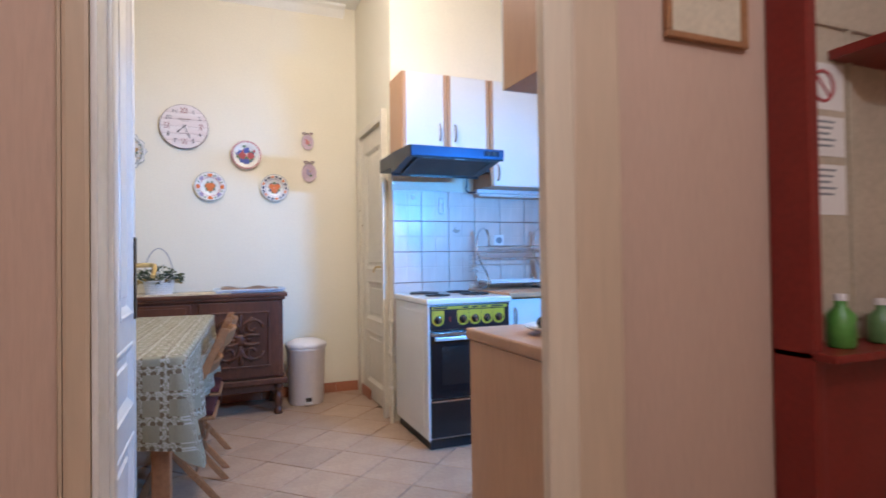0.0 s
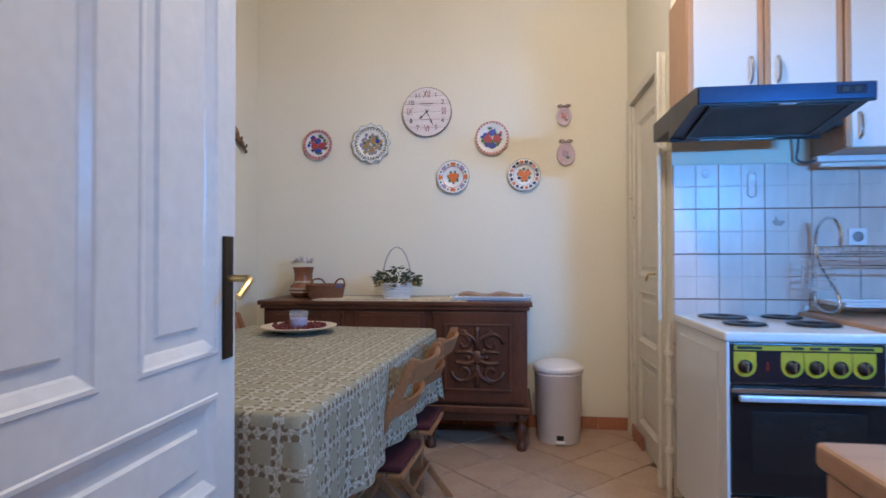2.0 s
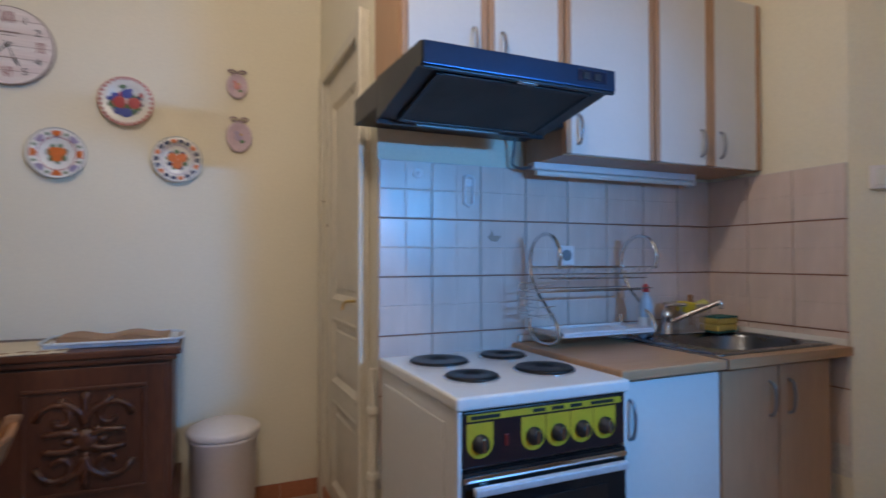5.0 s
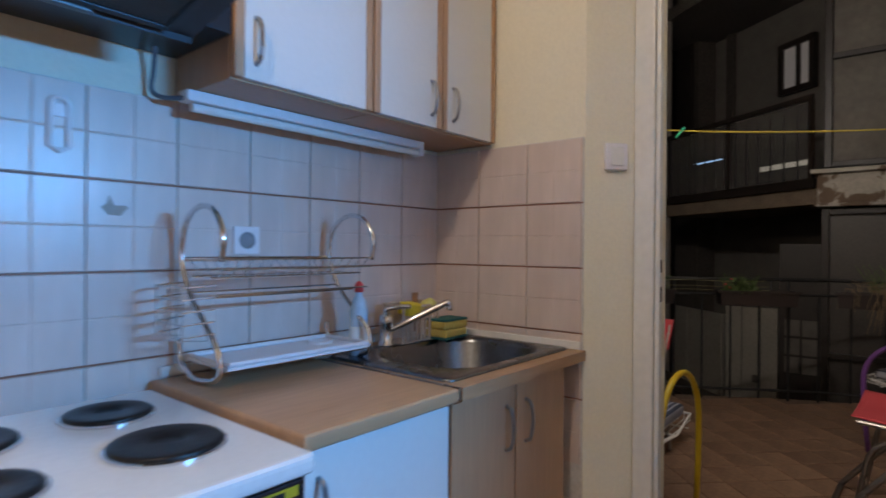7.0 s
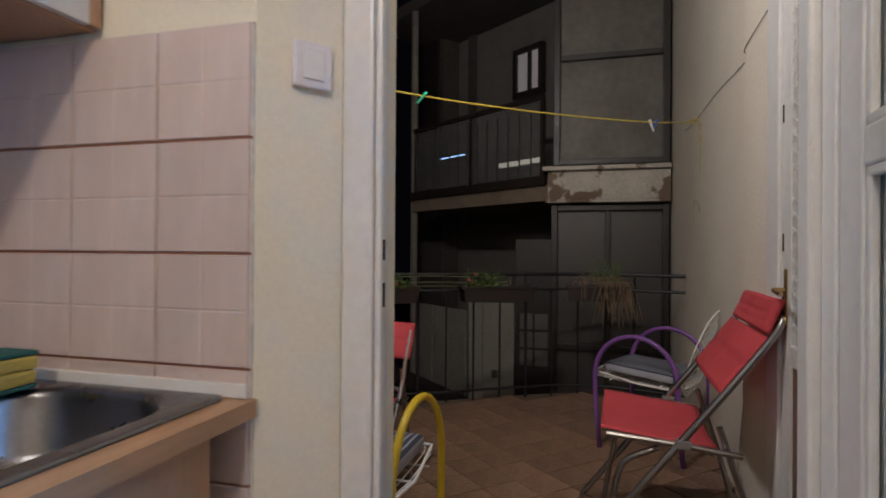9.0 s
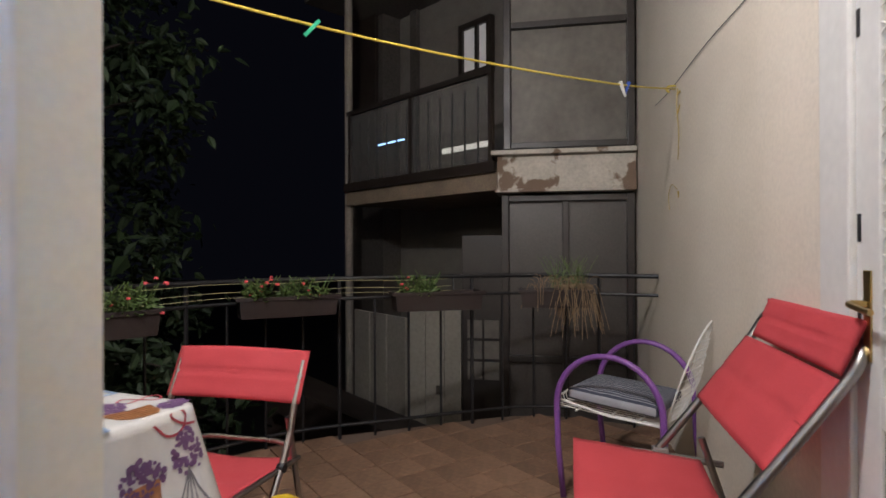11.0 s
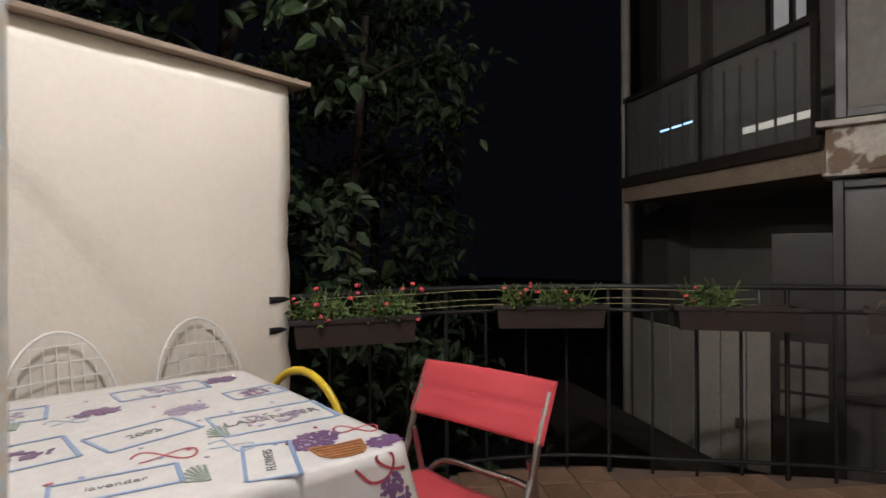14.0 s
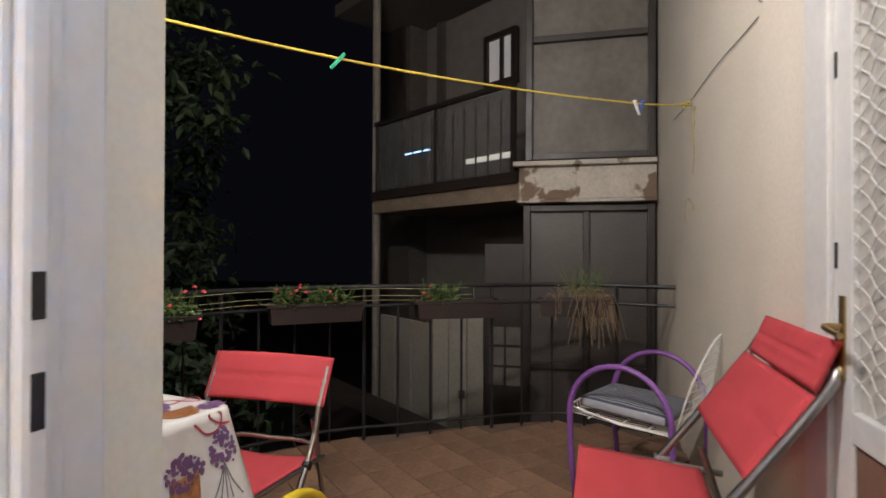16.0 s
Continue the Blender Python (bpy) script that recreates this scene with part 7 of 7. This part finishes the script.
def ribbon(x, y, rz, k, material):
    pts = [(k * (0.5 * math.sin(2 * a)), k * math.cos(a), 0) for a in [2 * math.pi * i / 30 for i in range(27)]]
    part("printed_ribbon", tube([Vector(p) for p in pts], 0.003, 5, m=pose(x, y, 0.0012, 0, 0, rz) @ Matrix.Diagonal((1, 1, 0.25, 1))), material, oc)
ribbon(0.375, -0.34, 60, 0.05, red_print), ribbon(0.0, -0.235, 70, 0.06, red_print), ribbon(0.12, -0.265, 40, 0.05, mat("pale_blue_ribbon_print", (0.42, 0.48, 0.56), 0.3)), ribbon(-0.12, 0.16, 80, 0.045, MATS["pale_blue_ribbon_print"])
for x, y in ((0.14, -0.20), (0.03, -0.42), (-0.22, 0.16)):
    for k in range(7):
        part("printed_stalk", tube([(x, y, 0), (x + 0.04 * math.cos(k * 0.28 + 1.2), y + 0.085 * math.sin(k * 0.28 + 1.2), 0)], 0.0035, 5, m=Matrix.Translation((0, 0, 0.0012)) @ Matrix.Diagonal((1, 1, 0.3, 1))), green_print, oc)
cloth_tree = BVHTree.FromPolygons([v.co.copy() for v in oc.data.vertices], [tuple(p.vertices) for p in oc.data.polygons])
def hang(name, b, side, u, d, material, rz=0):
    """Lays a flat print on the hanging cloth: side 'y' (front) or 'x' (end), u along it, d below the edge."""
    b.transform(pose(u, -d, 0, 0, 0, rz))
    for v in b.verts:
        q = Vector((v.co.x, -BL - 0.03, v.co.y)) if side == "y" else Vector((BW + 0.03, v.co.x, v.co.y))
        p, nrm, _i, _d = cloth_tree.find_nearest(q)
        out = Vector((0, -1, 0)) if side == "y" else Vector((1, 0, 0))
        if nrm.dot(out) < 0:
            nrm = -nrm
        v.co = p + nrm * (0.0014 + v.co.z)
    part(name, b, material, oc)
def blob(r_, n, seed, flat=0.8):
    g2, b = random.Random(seed), bmesh.new()
    for i in range(n):
        a, d = g2.random() * 6.283, r_ * g2.random() ** 0.5
        bmesh.ops.create_circle(b, cap_ends=True, segments=6, radius=g2.uniform(0.004, 0.009), matrix=Matrix.Translation((d * math.cos(a), d * flat * math.sin(a), 0.0004 * (i % 3))))
    return b
def strip(points, w):
    b = bmesh.new()
    pts = smoothed([(x, y, 0) for x, y in points], 5)
    last = None
    for i, p in enumerate(pts):
        t = (pts[min(i + 1, len(pts) - 1)] - pts[max(i - 1, 0)]).normalized()
        o = Vector((-t.y, t.x, 0)) * w / 2
        pair = (b.verts.new(p + o), b.verts.new(p - o))
        if last:
            b.faces.new((last[0], last[1], pair[1], pair[0]))
        last = pair
    return b
for side, u, d in (("y", 0.24, 0.13), ("y", -0.12, 0.15), ("x", -0.33, 0.15), ("x", 0.05, 0.12)):
    bsk = bmesh.new()
    bmesh.ops.create_grid(bsk, x_segments=5, y_segments=5, size=0.045)
    hang("printed_basket", bsk, side, u, d + 0.055, basket_print)
    hang("printed_sprig", blob(0.058, 90, int(u * 100) + 5), side, u, d, lav)
for side, u, d, k in (("y", 0.36, 0.10, 3), ("y", 0.06, 0.08, 4), ("x", -0.42, 0.10, 5), ("x", -0.15, 0.12, 6), ("y", -0.30, 0.07, 7)):
    hang("printed_sprig", blob(0.045, 60, k, 1.2), side, u, d, lav if k % 2 else lav2)
    for i in range(5):
        hang("printed_stalk", strip([(0, 0), (0.01 * (i - 2), -0.05), (0.022 * (i - 2), -0.10)], 0.004), side, u, d + 0.04, grey_print if k % 2 else green_print)
for side, u, d, rz in (("y", 0.33, 0.03, 10), ("y", 0.02, 0.19, 70), ("x", -0.25, 0.05, -20)):
    hang("printed_ribbon", strip([(-0.05, 0.02), (-0.02, -0.02), (0.02, -0.02), (0.04, 0.01), (0.02, 0.035), (0.0, 0.02), (0.03, -0.01), (0.07, -0.02)], 0.006), side, u, d, red_print, rz)
for side, u, d in (("x", -0.20, 0.20), ("y", 0.14, 0.20)):
    for i in range(6):
        hang("printed_line", strip([(-0.03, 0.012 * i), (0.0, 0.012 * i + 0.002), (0.035, 0.012 * i)], 0.005), side, u, d, blue_print if i in (0, 5) else lav2, 80)
g = random.Random(2)
for i in range(34):
    lb = lathe([(0.006, 0), (0.005, 0.0006), (0.0005, 0.0007)], 9, m=pose(g.uniform(-0.38, 0.38), g.uniform(-0.44, 0.44), 0.0012))
    part("printed_dot", lb, g.choice([red_print, lav, blue_print, lav2]), oc)

# ---- neighbouring house ----
nb = thing("neighbour_house", Matrix(), "grimy neighbouring house with glazed bays and a balcony", "house")
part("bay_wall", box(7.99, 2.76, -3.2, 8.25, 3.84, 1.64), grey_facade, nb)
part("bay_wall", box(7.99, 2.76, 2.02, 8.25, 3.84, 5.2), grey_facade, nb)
peel = mat("peeling_white_paint", (0.50, 0.46, 0.40), 0.9, vary=0.15, scale=6, fine=40, bump=0.6, patch=((0.16, 0.11, 0.075), 3.2, 0.525))
b = box(7.86, 2.765, 1.68, 8.2, 3.88, 1.95, 0.0)
bmesh.ops.subdivide_edges(b, edges=b.edges[:], cuts=14, use_grid_fill=True)
for v in b.verts:
    v.co += Vector((0.010, 0.006, 0.008)) * noise.noise(v.co * 6)
part("ledge", b, peel, nb, "white ledge with peeling plaster")
part("ledge_lip", box(7.80, 2.765, 1.955, 8.2, 3.93, 1.995, 0.008), peel, nb)
part("ledge_lip", box(7.82, 2.765, 1.645, 8.2, 3.90, 1.675, 0.008), peel, nb)
def window(x, y0, y1, z0, z1, mulls, trans, glass):
    w = part("window", box(x + 0.03, y0, z0, x + 0.05, y1, z1), glass, nb, "grimy frosted pane")
    for q in ((y0 - 0.03, z0 - 0.03, y0 + 0.03, z1 + 0.03), (y1 - 0.03, z0 - 0.03, y1 + 0.03, z1 + 0.03)):
        part("frame", box(x - 0.03, q[0], q[1], x + 0.06, q[2], q[3], 0.005), dark_paint, w)
    for z in [z0, z1] + trans:
        part("frame", box(x - 0.025, y0 + 0.031, z - 0.025, x + 0.055, y1 - 0.031, z + 0.025, 0.004), dark_paint, w)
    for y in mulls:
        part("frame", box(x - 0.02, y - 0.025, z0 + 0.026, x + 0.055, y + 0.025, z1 - 0.026, 0.004), dark_paint, w)
window(7.90, 2.80, 3.80, 2.04, 4.6, [], [3.05], frosted)
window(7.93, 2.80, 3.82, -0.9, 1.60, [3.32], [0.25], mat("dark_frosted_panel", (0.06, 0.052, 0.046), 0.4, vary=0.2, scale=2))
D0, D1 = Vector((7.95, 3.92)), Vector((9.18, 5.63))
dd = (D1 - D0).normalized()
def slab_along(name, s0, s1, off0, off1, z0, z1, material, label="", bevel=0.0, parent=None):
    a = D0 + dd * s0
    m = Matrix.Translation((a.x, a.y, 0)) @ Matrix.Rotation(math.atan2(dd.y, dd.x), 4, "Z")
    return part(name, box(0, -off1, z0, s1 - s0, -off0, z1, bevel, m=m), material, parent or nb, label)
LEN = (D1 - D0).length
slab_along("balcony_floor", -0.05, LEN + 0.1, -0.02, 1.2, 1.675, 1.87, mat("balcony_edge_plaster", (0.22, 0.165, 0.115), 0.95, vary=0.2, bump=0.4), "", 0.01)
slab_along("balcony_edge", -0.05, LEN + 0.1, -0.06, -0.021, 1.83, 1.92, dark_paint)
bp = slab_along("balcony_rail", -0.02, LEN + 0.05, -0.05, -0.02, 2.68, 2.73, dark_paint)
for k in range(3):
    slab_along("post", LEN * k / 2 - 0.02, LEN * k / 2 + 0.02, -0.05, -0.01, 1.92, 2.68, dark_paint, "", 0, bp)
for k in range(13):
    slab_along("bar", LEN * k / 13, LEN * k / 13 + 0.014, -0.02, -0.006, 1.92, 2.60, black_iron, "", 0, bp)
smoky = mat("dusty_balcony_glass", (0.20, 0.19, 0.18), 0.3, vary=0.1)
smoky.node_tree.nodes["Principled BSDF"].inputs["Alpha"].default_value = 0.32
for k in range(2):
    slab_along("glass_panel", LEN * k / 2 + 0.03, LEN * (k + 1) / 2 - 0.03, -0.044, -0.036, 1.93, 2.66, smoky, "smoky glass balcony panel", 0, bp)
slab_along("back_wall", -0.4, LEN * 1.47, 1.2, 1.4, -3.2, 5.4, mat("pale_grey_plaster", (0.17, 0.153, 0.132), 0.95, vary=0.12, bump=0.3))
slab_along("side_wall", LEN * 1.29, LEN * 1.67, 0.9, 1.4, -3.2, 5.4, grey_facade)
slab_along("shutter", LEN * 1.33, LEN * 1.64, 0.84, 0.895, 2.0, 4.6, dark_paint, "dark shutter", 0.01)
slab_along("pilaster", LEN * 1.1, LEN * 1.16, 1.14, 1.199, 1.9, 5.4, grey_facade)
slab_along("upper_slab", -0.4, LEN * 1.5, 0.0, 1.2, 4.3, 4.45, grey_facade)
sw_ = slab_along("small_window", LEN * 0.50, LEN * 0.68, 1.12, 1.15, 3.25, 3.75, glow_mat("lit_curtain_glow", (1.0, 0.80, 0.74), 0.035), "small window with a lit curtain")
for a0, a1, z0, z1 in ((0.47, 0.71, 3.18, 3.25), (0.47, 0.71, 3.75, 3.82), (0.47, 0.50, 3.25, 3.75), (0.68, 0.71, 3.25, 3.75), (0.565, 0.585, 3.25, 3.75)):
    slab_along("frame", LEN * a0, LEN * a1, 1.08, 1.16, z0, z1, dark_paint, "", 0.004, sw_)
# Bright reflection in the balcony glass, added as a glowing strip behind it.
glow = glow_mat("glass_reflection_glow", (1.0, 0.9, 0.72), 0.4)
slab_along("lit_strip", LEN * 0.03, LEN * 0.33, 0.05, 0.06, 2.08, 2.13, glow, "glowing strip standing for a reflection in the balcony glass")
slab_along("blue_lights", LEN * 0.60, LEN * 0.82, 0.05, 0.06, 2.30, 2.315, glow_mat("blue_string_glow", (0.35, 0.6, 1.0), 2.2), "faint string of blue lights")
# under the balcony: pale boarded wall, its return, a dark glazed door and a ramp
pale_board = mat("pale_painted_boards", (0.27, 0.245, 0.205), 0.8, vary=0.12, scale=3, fine=30, bump=0.2)
for y0, y1 in ((4.262, 4.42), (4.424, 4.60), (4.604, 4.76)):
    part("wall_board", box(8.30, y0, -0.48, 8.34, y1, 0.62, 0.004), pale_board, nb, "pale board under the balcony")
part("wall_socket", box(8.290, 4.44, -0.18, 8.2995, 4.50, -0.10, 0.003), grey_facade, nb, "small socket box")
for k in range(3):
    a = Vector((8.36, 4.80)).lerp(Vector((9.05, 5.56)), k / 3)
    c = Vector((8.36, 4.80)).lerp(Vector((9.05, 5.56)), (k + 0.94) / 3)
    m = Matrix.Translation((a.x, a.y, 0)) @ Matrix.Rotation(math.atan2(c.y - a.y, c.x - a.x), 4, "Z")
    part("wall_board", box(0, -0.02, -0.75, (c - a).length, 0.02, 0.52, 0.004, m=m), pale_board, nb, "pale board under the balcony")
gdr = part("door", box(8.26, 3.862, -1.0, 8.30, 4.245, 1.30, 0.004), dark_paint, nb, "dark glazed door under the balcony")
for k in range(2):
    for j in range(3):
        y, z = 3.905 + 0.155 * k, -0.02 + 0.19 * j
        part("pane", box(8.250, y, z, 8.2585, y + 0.135, z + 0.165, 0.002), frosted, gdr, "dull pane")
part("ramp", prism([(4.30, -0.55), (5.9, -0.55), (5.9, 0.02)], 0.5, m=Matrix(((0, 1, 0, 7.72), (1, 0, 0, 0), (0, 0, 1, 0), (0, 0, 0, 1)))), dark_paint, nb, "dark sloping roof edge below the balcony")
part("downpipe", tube([(9.30, 5.72, -3.2), (9.30, 5.72, 5.0)], 0.045, 12), mat("grey_downpipe", (0.24, 0.21, 0.18), 0.6, vary=0.2), nb, "grey downpipe")

# ---- trees behind the wall ----
bark = mat("dark_bark", (0.05, 0.035, 0.025), 0.95, vary=0.3, scale=12, bump=1.0, dist=0.02)
tree_leaf = mat("night_leaf", (0.024, 0.043, 0.012), 0.68, vary=0.4, scale=2.5, fine=20)
def tree(x, y, z, h, spread, n, seed, label, size=0.118):
    ob = thing("tree", pose(x, y, z), label, "tree")
    g = random.Random(seed)
    tr_ = bmesh.new()
    def taper(points, r0, r1):
        pts = smoothed(points, 4)
        seg, rings = 7, []
        for i, p in enumerate(pts):
            r_ = r0 + (r1 - r0) * i / (len(pts) - 1)
            rings.append([tr_.verts.new(p + Vector((r_ * math.cos(6.283 * k / seg), r_ * math.sin(6.283 * k / seg), 0))) for k in range(seg)])
        for a, c in zip(rings, rings[1:]):
            for k in range(seg):
                tr_.faces.new((a[k], a[(k + 1) % seg], c[(k + 1) % seg], c[k]))
    taper([(0, 0, 0), (0.08, 0.05, h * 0.3), (-0.05, 0.1, h * 0.6), (0.1, 0.0, h)], 0.14, 0.03)
    tips = []
    for i in range(26):
        a, z0 = g.random() * 6.283, h * g.uniform(0.25, 0.95)
        L = spread * g.uniform(0.5, 1.0) * (1.15 - 0.5 * z0 / h)
        e = Vector((L * math.cos(a), L * math.sin(a), z0 + g.uniform(-0.1, 0.35) * L))
        mid = Vector((0.5 * e.x + g.uniform(-.1, .1), 0.5 * e.y + g.uniform(-.1, .1), (z0 + e.z) / 2 + 0.12 * L))
        taper([(0, 0, z0), mid, e], 0.035, 0.008)
        for k in range(5):
            tips.append((mid.lerp(e, g.uniform(0.1, 1.0)), g.uniform(0.16, 0.34)))
    part("trunk", tr_, bark, ob)
    cr_ = bmesh.new()
    per = n // len(tips)
    for c, rad in tips:
        for i in range(per):
            p = c + Vector((g.gauss(0, rad * 0.6), g.gauss(0, rad * 0.6), g.gauss(0, rad * 0.45)))
            s = size * g.uniform(0.6, 1.2)
            m = Matrix.Translation(p) @ pose(0, 0, 0, g.uniform(-75, 10), g.uniform(-50, 50), g.uniform(0, 360))
            v = [cr_.verts.new(m @ Vector(q)) for q in ((0, 0, 0), (0.3 * s, 0.4 * s, 0.06 * s), (0.22 * s, 0.85 * s, 0.02 * s), (0, 1.25 * s, -0.1 * s), (-0.22 * s, 0.85 * s, 0.02 * s), (-0.3 * s, 0.4 * s, 0.06 * s))]
            cr_.faces.new((v[0], v[1], v[2], v[3])), cr_.faces.new((v[0], v[3], v[4], v[5]))
    part("crown", cr_, tree_leaf, ob, "dark green leaves in loose clumps")
tree(5.45, 6.85, -3.2, 6.8, 1.6, 4600, 3, "broad-leaved tree standing behind the white wall at night")
tree(7.1, 7.4, -3.2, 6.6, 1.7, 3900, 8, "dark broad-leaved tree beyond the railing")
tree(4.3, 7.2, -3.2, 7.4, 1.6, 3200, 14, "tall broad-leaved tree above the white wall")
tree(8.3, 8.3, -3.2, 7.6, 1.9, 3400, 31, "dense dark tree at the back of the yard")
tree(6.2, 6.4, -3.2, 3.9, 1.0, 2700, 21, "low leafy shrub beyond the railing", 0.105)
plamp = thing("porch_lamp", pose(3.646, 4.25, 3.1), "small wall lamp with a bare bulb high beside the balcony door", "lamp")
part("base", lathe([(0.05, 0), (0.045, 0.02), (0.02, 0.03), (0.001, 0.03)], 20, m=pose(0, 0, 0, 0, 90, 0)), plastic_white, plamp)
part("holder", tube([(0.02, 0, 0), (0.13, 0, 0)], 0.016, 12), plastic_white, plamp)

# ---- tiles ----
def wall_tile_mesh(w, h):
    """A glazed tile with a faint pressed cross."""
    b = bmesh.new()
    e, c, d = 0.0018, 0.0034, 0.0013
    us = [(-w / 2, 0.0), (-w / 2 + e, 1), (-c, 1), (0.0, 2), (c, 1), (w / 2 - e, 1), (w / 2, 0.0)]
    vs = [(-h / 2, 0.0), (-h / 2 + e, 1), (-c, 1), (0.0, 2), (c, 1), (h / 2 - e, 1), (h / 2, 0.0)]
    grid = [[b.verts.new((u, 0.0 if 0 in (ku, kv) else -0.006 + (d if 2 in (ku, kv) else 0.0), v)) for u, ku in us] for v, kv in vs]
    for i in range(6):
        for j in range(6):
            b.faces.new((grid[i][j], grid[i][j + 1], grid[i + 1][j + 1], grid[i + 1][j]))
    bmesh.ops.recalc_face_normals(b, faces=b.faces[:])
    me = bpy.data.meshes.new("tile")
    b.to_mesh(me)
    b.free()
    me.materials.append(tile_mat)
    return me


PITCH = 0.20725
bed = thing("backsplash", pose(0, 0, 0), "pale pinkish wall tiles with brown joints", "tiles", kind="structure")
part("grout_bed", box(1.604, 4.673, 0.40, 3.265, 4.6795, 1.597), grout, bed, "pale grout bed")
part("grout_bed", box(3.2635, 4.042, 0.40, 3.2695, 4.672, 1.597), grout, bed, "pale grout bed")
joints = [0.734, 0.950, 1.165, 1.381]
for z in joints:
    part("joint_strip", box(1.604, 4.6705, z - 0.0025, 3.262, 4.6728, z + 0.0025), brown_grout, bed, "brown joint")
    part("joint_strip", box(3.2612, 4.042, z - 0.0025, 3.2633, 4.670, z + 0.0025), brown_grout, bed, "brown joint")
meshes = {}
def put_tile(x0, x1, z0, z1, m_of):
    g = 0.0022
    key = (round(x1 - x0, 3), round(z1 - z0, 3))
    if key not in meshes:
        meshes[key] = wall_tile_mesh(x1 - x0 - 2 * g, z1 - z0 - 2 * g)
    o = new("tile", meshes[key])
    o.parent = bed
    o.matrix_local = m_of((x0 + x1) / 2, (z0 + z1) / 2)
rows = [(0.518, 0.734), (0.734, 0.950), (0.950, 1.165), (1.165, 1.381), (1.381, 1.597)]
cols = [1.604 + PITCH * i for i in range(9)]
for z0, z1 in rows:
    for a, c in zip(cols, cols[1:]):
        put_tile(a, c, z0, z1, lambda x, z: pose(x, 4.672, z))
    side = [4.044, 4.251, 4.460, 4.6695]
    for a, c in zip(side, side[1:]):
        put_tile(a, c, z0, z1, lambda x, z: pose(3.2628, x, z, 0, 0, -90))


def floor_tiles(parent_name, x0, x1, y0, y1, size, angle, material, z, h, inside, limit=300):
    b = box(-size / 2 + 0.003, -size / 2 + 0.003, -h, size / 2 - 0.003, size / 2 - 0.003, 0, 0.002, segs=1)
    me = bpy.data.meshes.new("floor_tile")
    b.to_mesh(me)
    b.free()
    me.materials.append(material)
    parent = bpy.data.objects[parent_name]
    ca, sa = math.cos(radians(angle)), math.sin(radians(angle))
    n, k = int(8 / size), 0
    for i in range(-n, n):
        for j in range(-n, n):
            x, y = (x0 + x1) / 2 + size * (i * ca - j * sa), (y0 + y1) / 2 + size * (i * sa + j * ca)
            if x0 < x < x1 and y0 < y < y1 and inside(x, y) and k < limit:
                o = new("floor_tile", me)
                o.parent = parent
                o.matrix_local = pose(x, y, z + 0.0008 * math.sin(i * 3.1 + j * 1.7), 0, 0, angle)
                k += 1


floor_tiles("floor", -1.1, 3.4, 2.25, 5.8, 0.30, 45, floor_tile_mat, 0.0, 0.012, lambda x, y: not (x > 1.75 and y > 4.9))
floor_tiles("floor", -0.3, 2.9, -0.8, 2.25, 0.30, 45, floor_tile_mat, 0.0, 0.012, lambda x, y: True, 120)
def on_balcony(x, y):
    out = Vector((x - 4.6, y - 3.6)).normalized() * 0.11
    x, y, inside = x + out.x, y + out.y, False
    if x < 5.0:
        return y < 5.74
    for (xa, ya), (xb, yb) in zip(EDGE, EDGE[1:] + EDGE[:1]):
        if (ya > y) != (yb > y) and x < xa + (xb - xa) * (y - ya) / (yb - ya):
            inside = not inside
    return inside or (y < 2.9 and x < 7.1)
floor_tiles("balcony_slab", 3.62, 7.4, 2.78, 5.7, 0.20, 45, balcony_tile_mat, 0.0, 0.013, on_balcony)
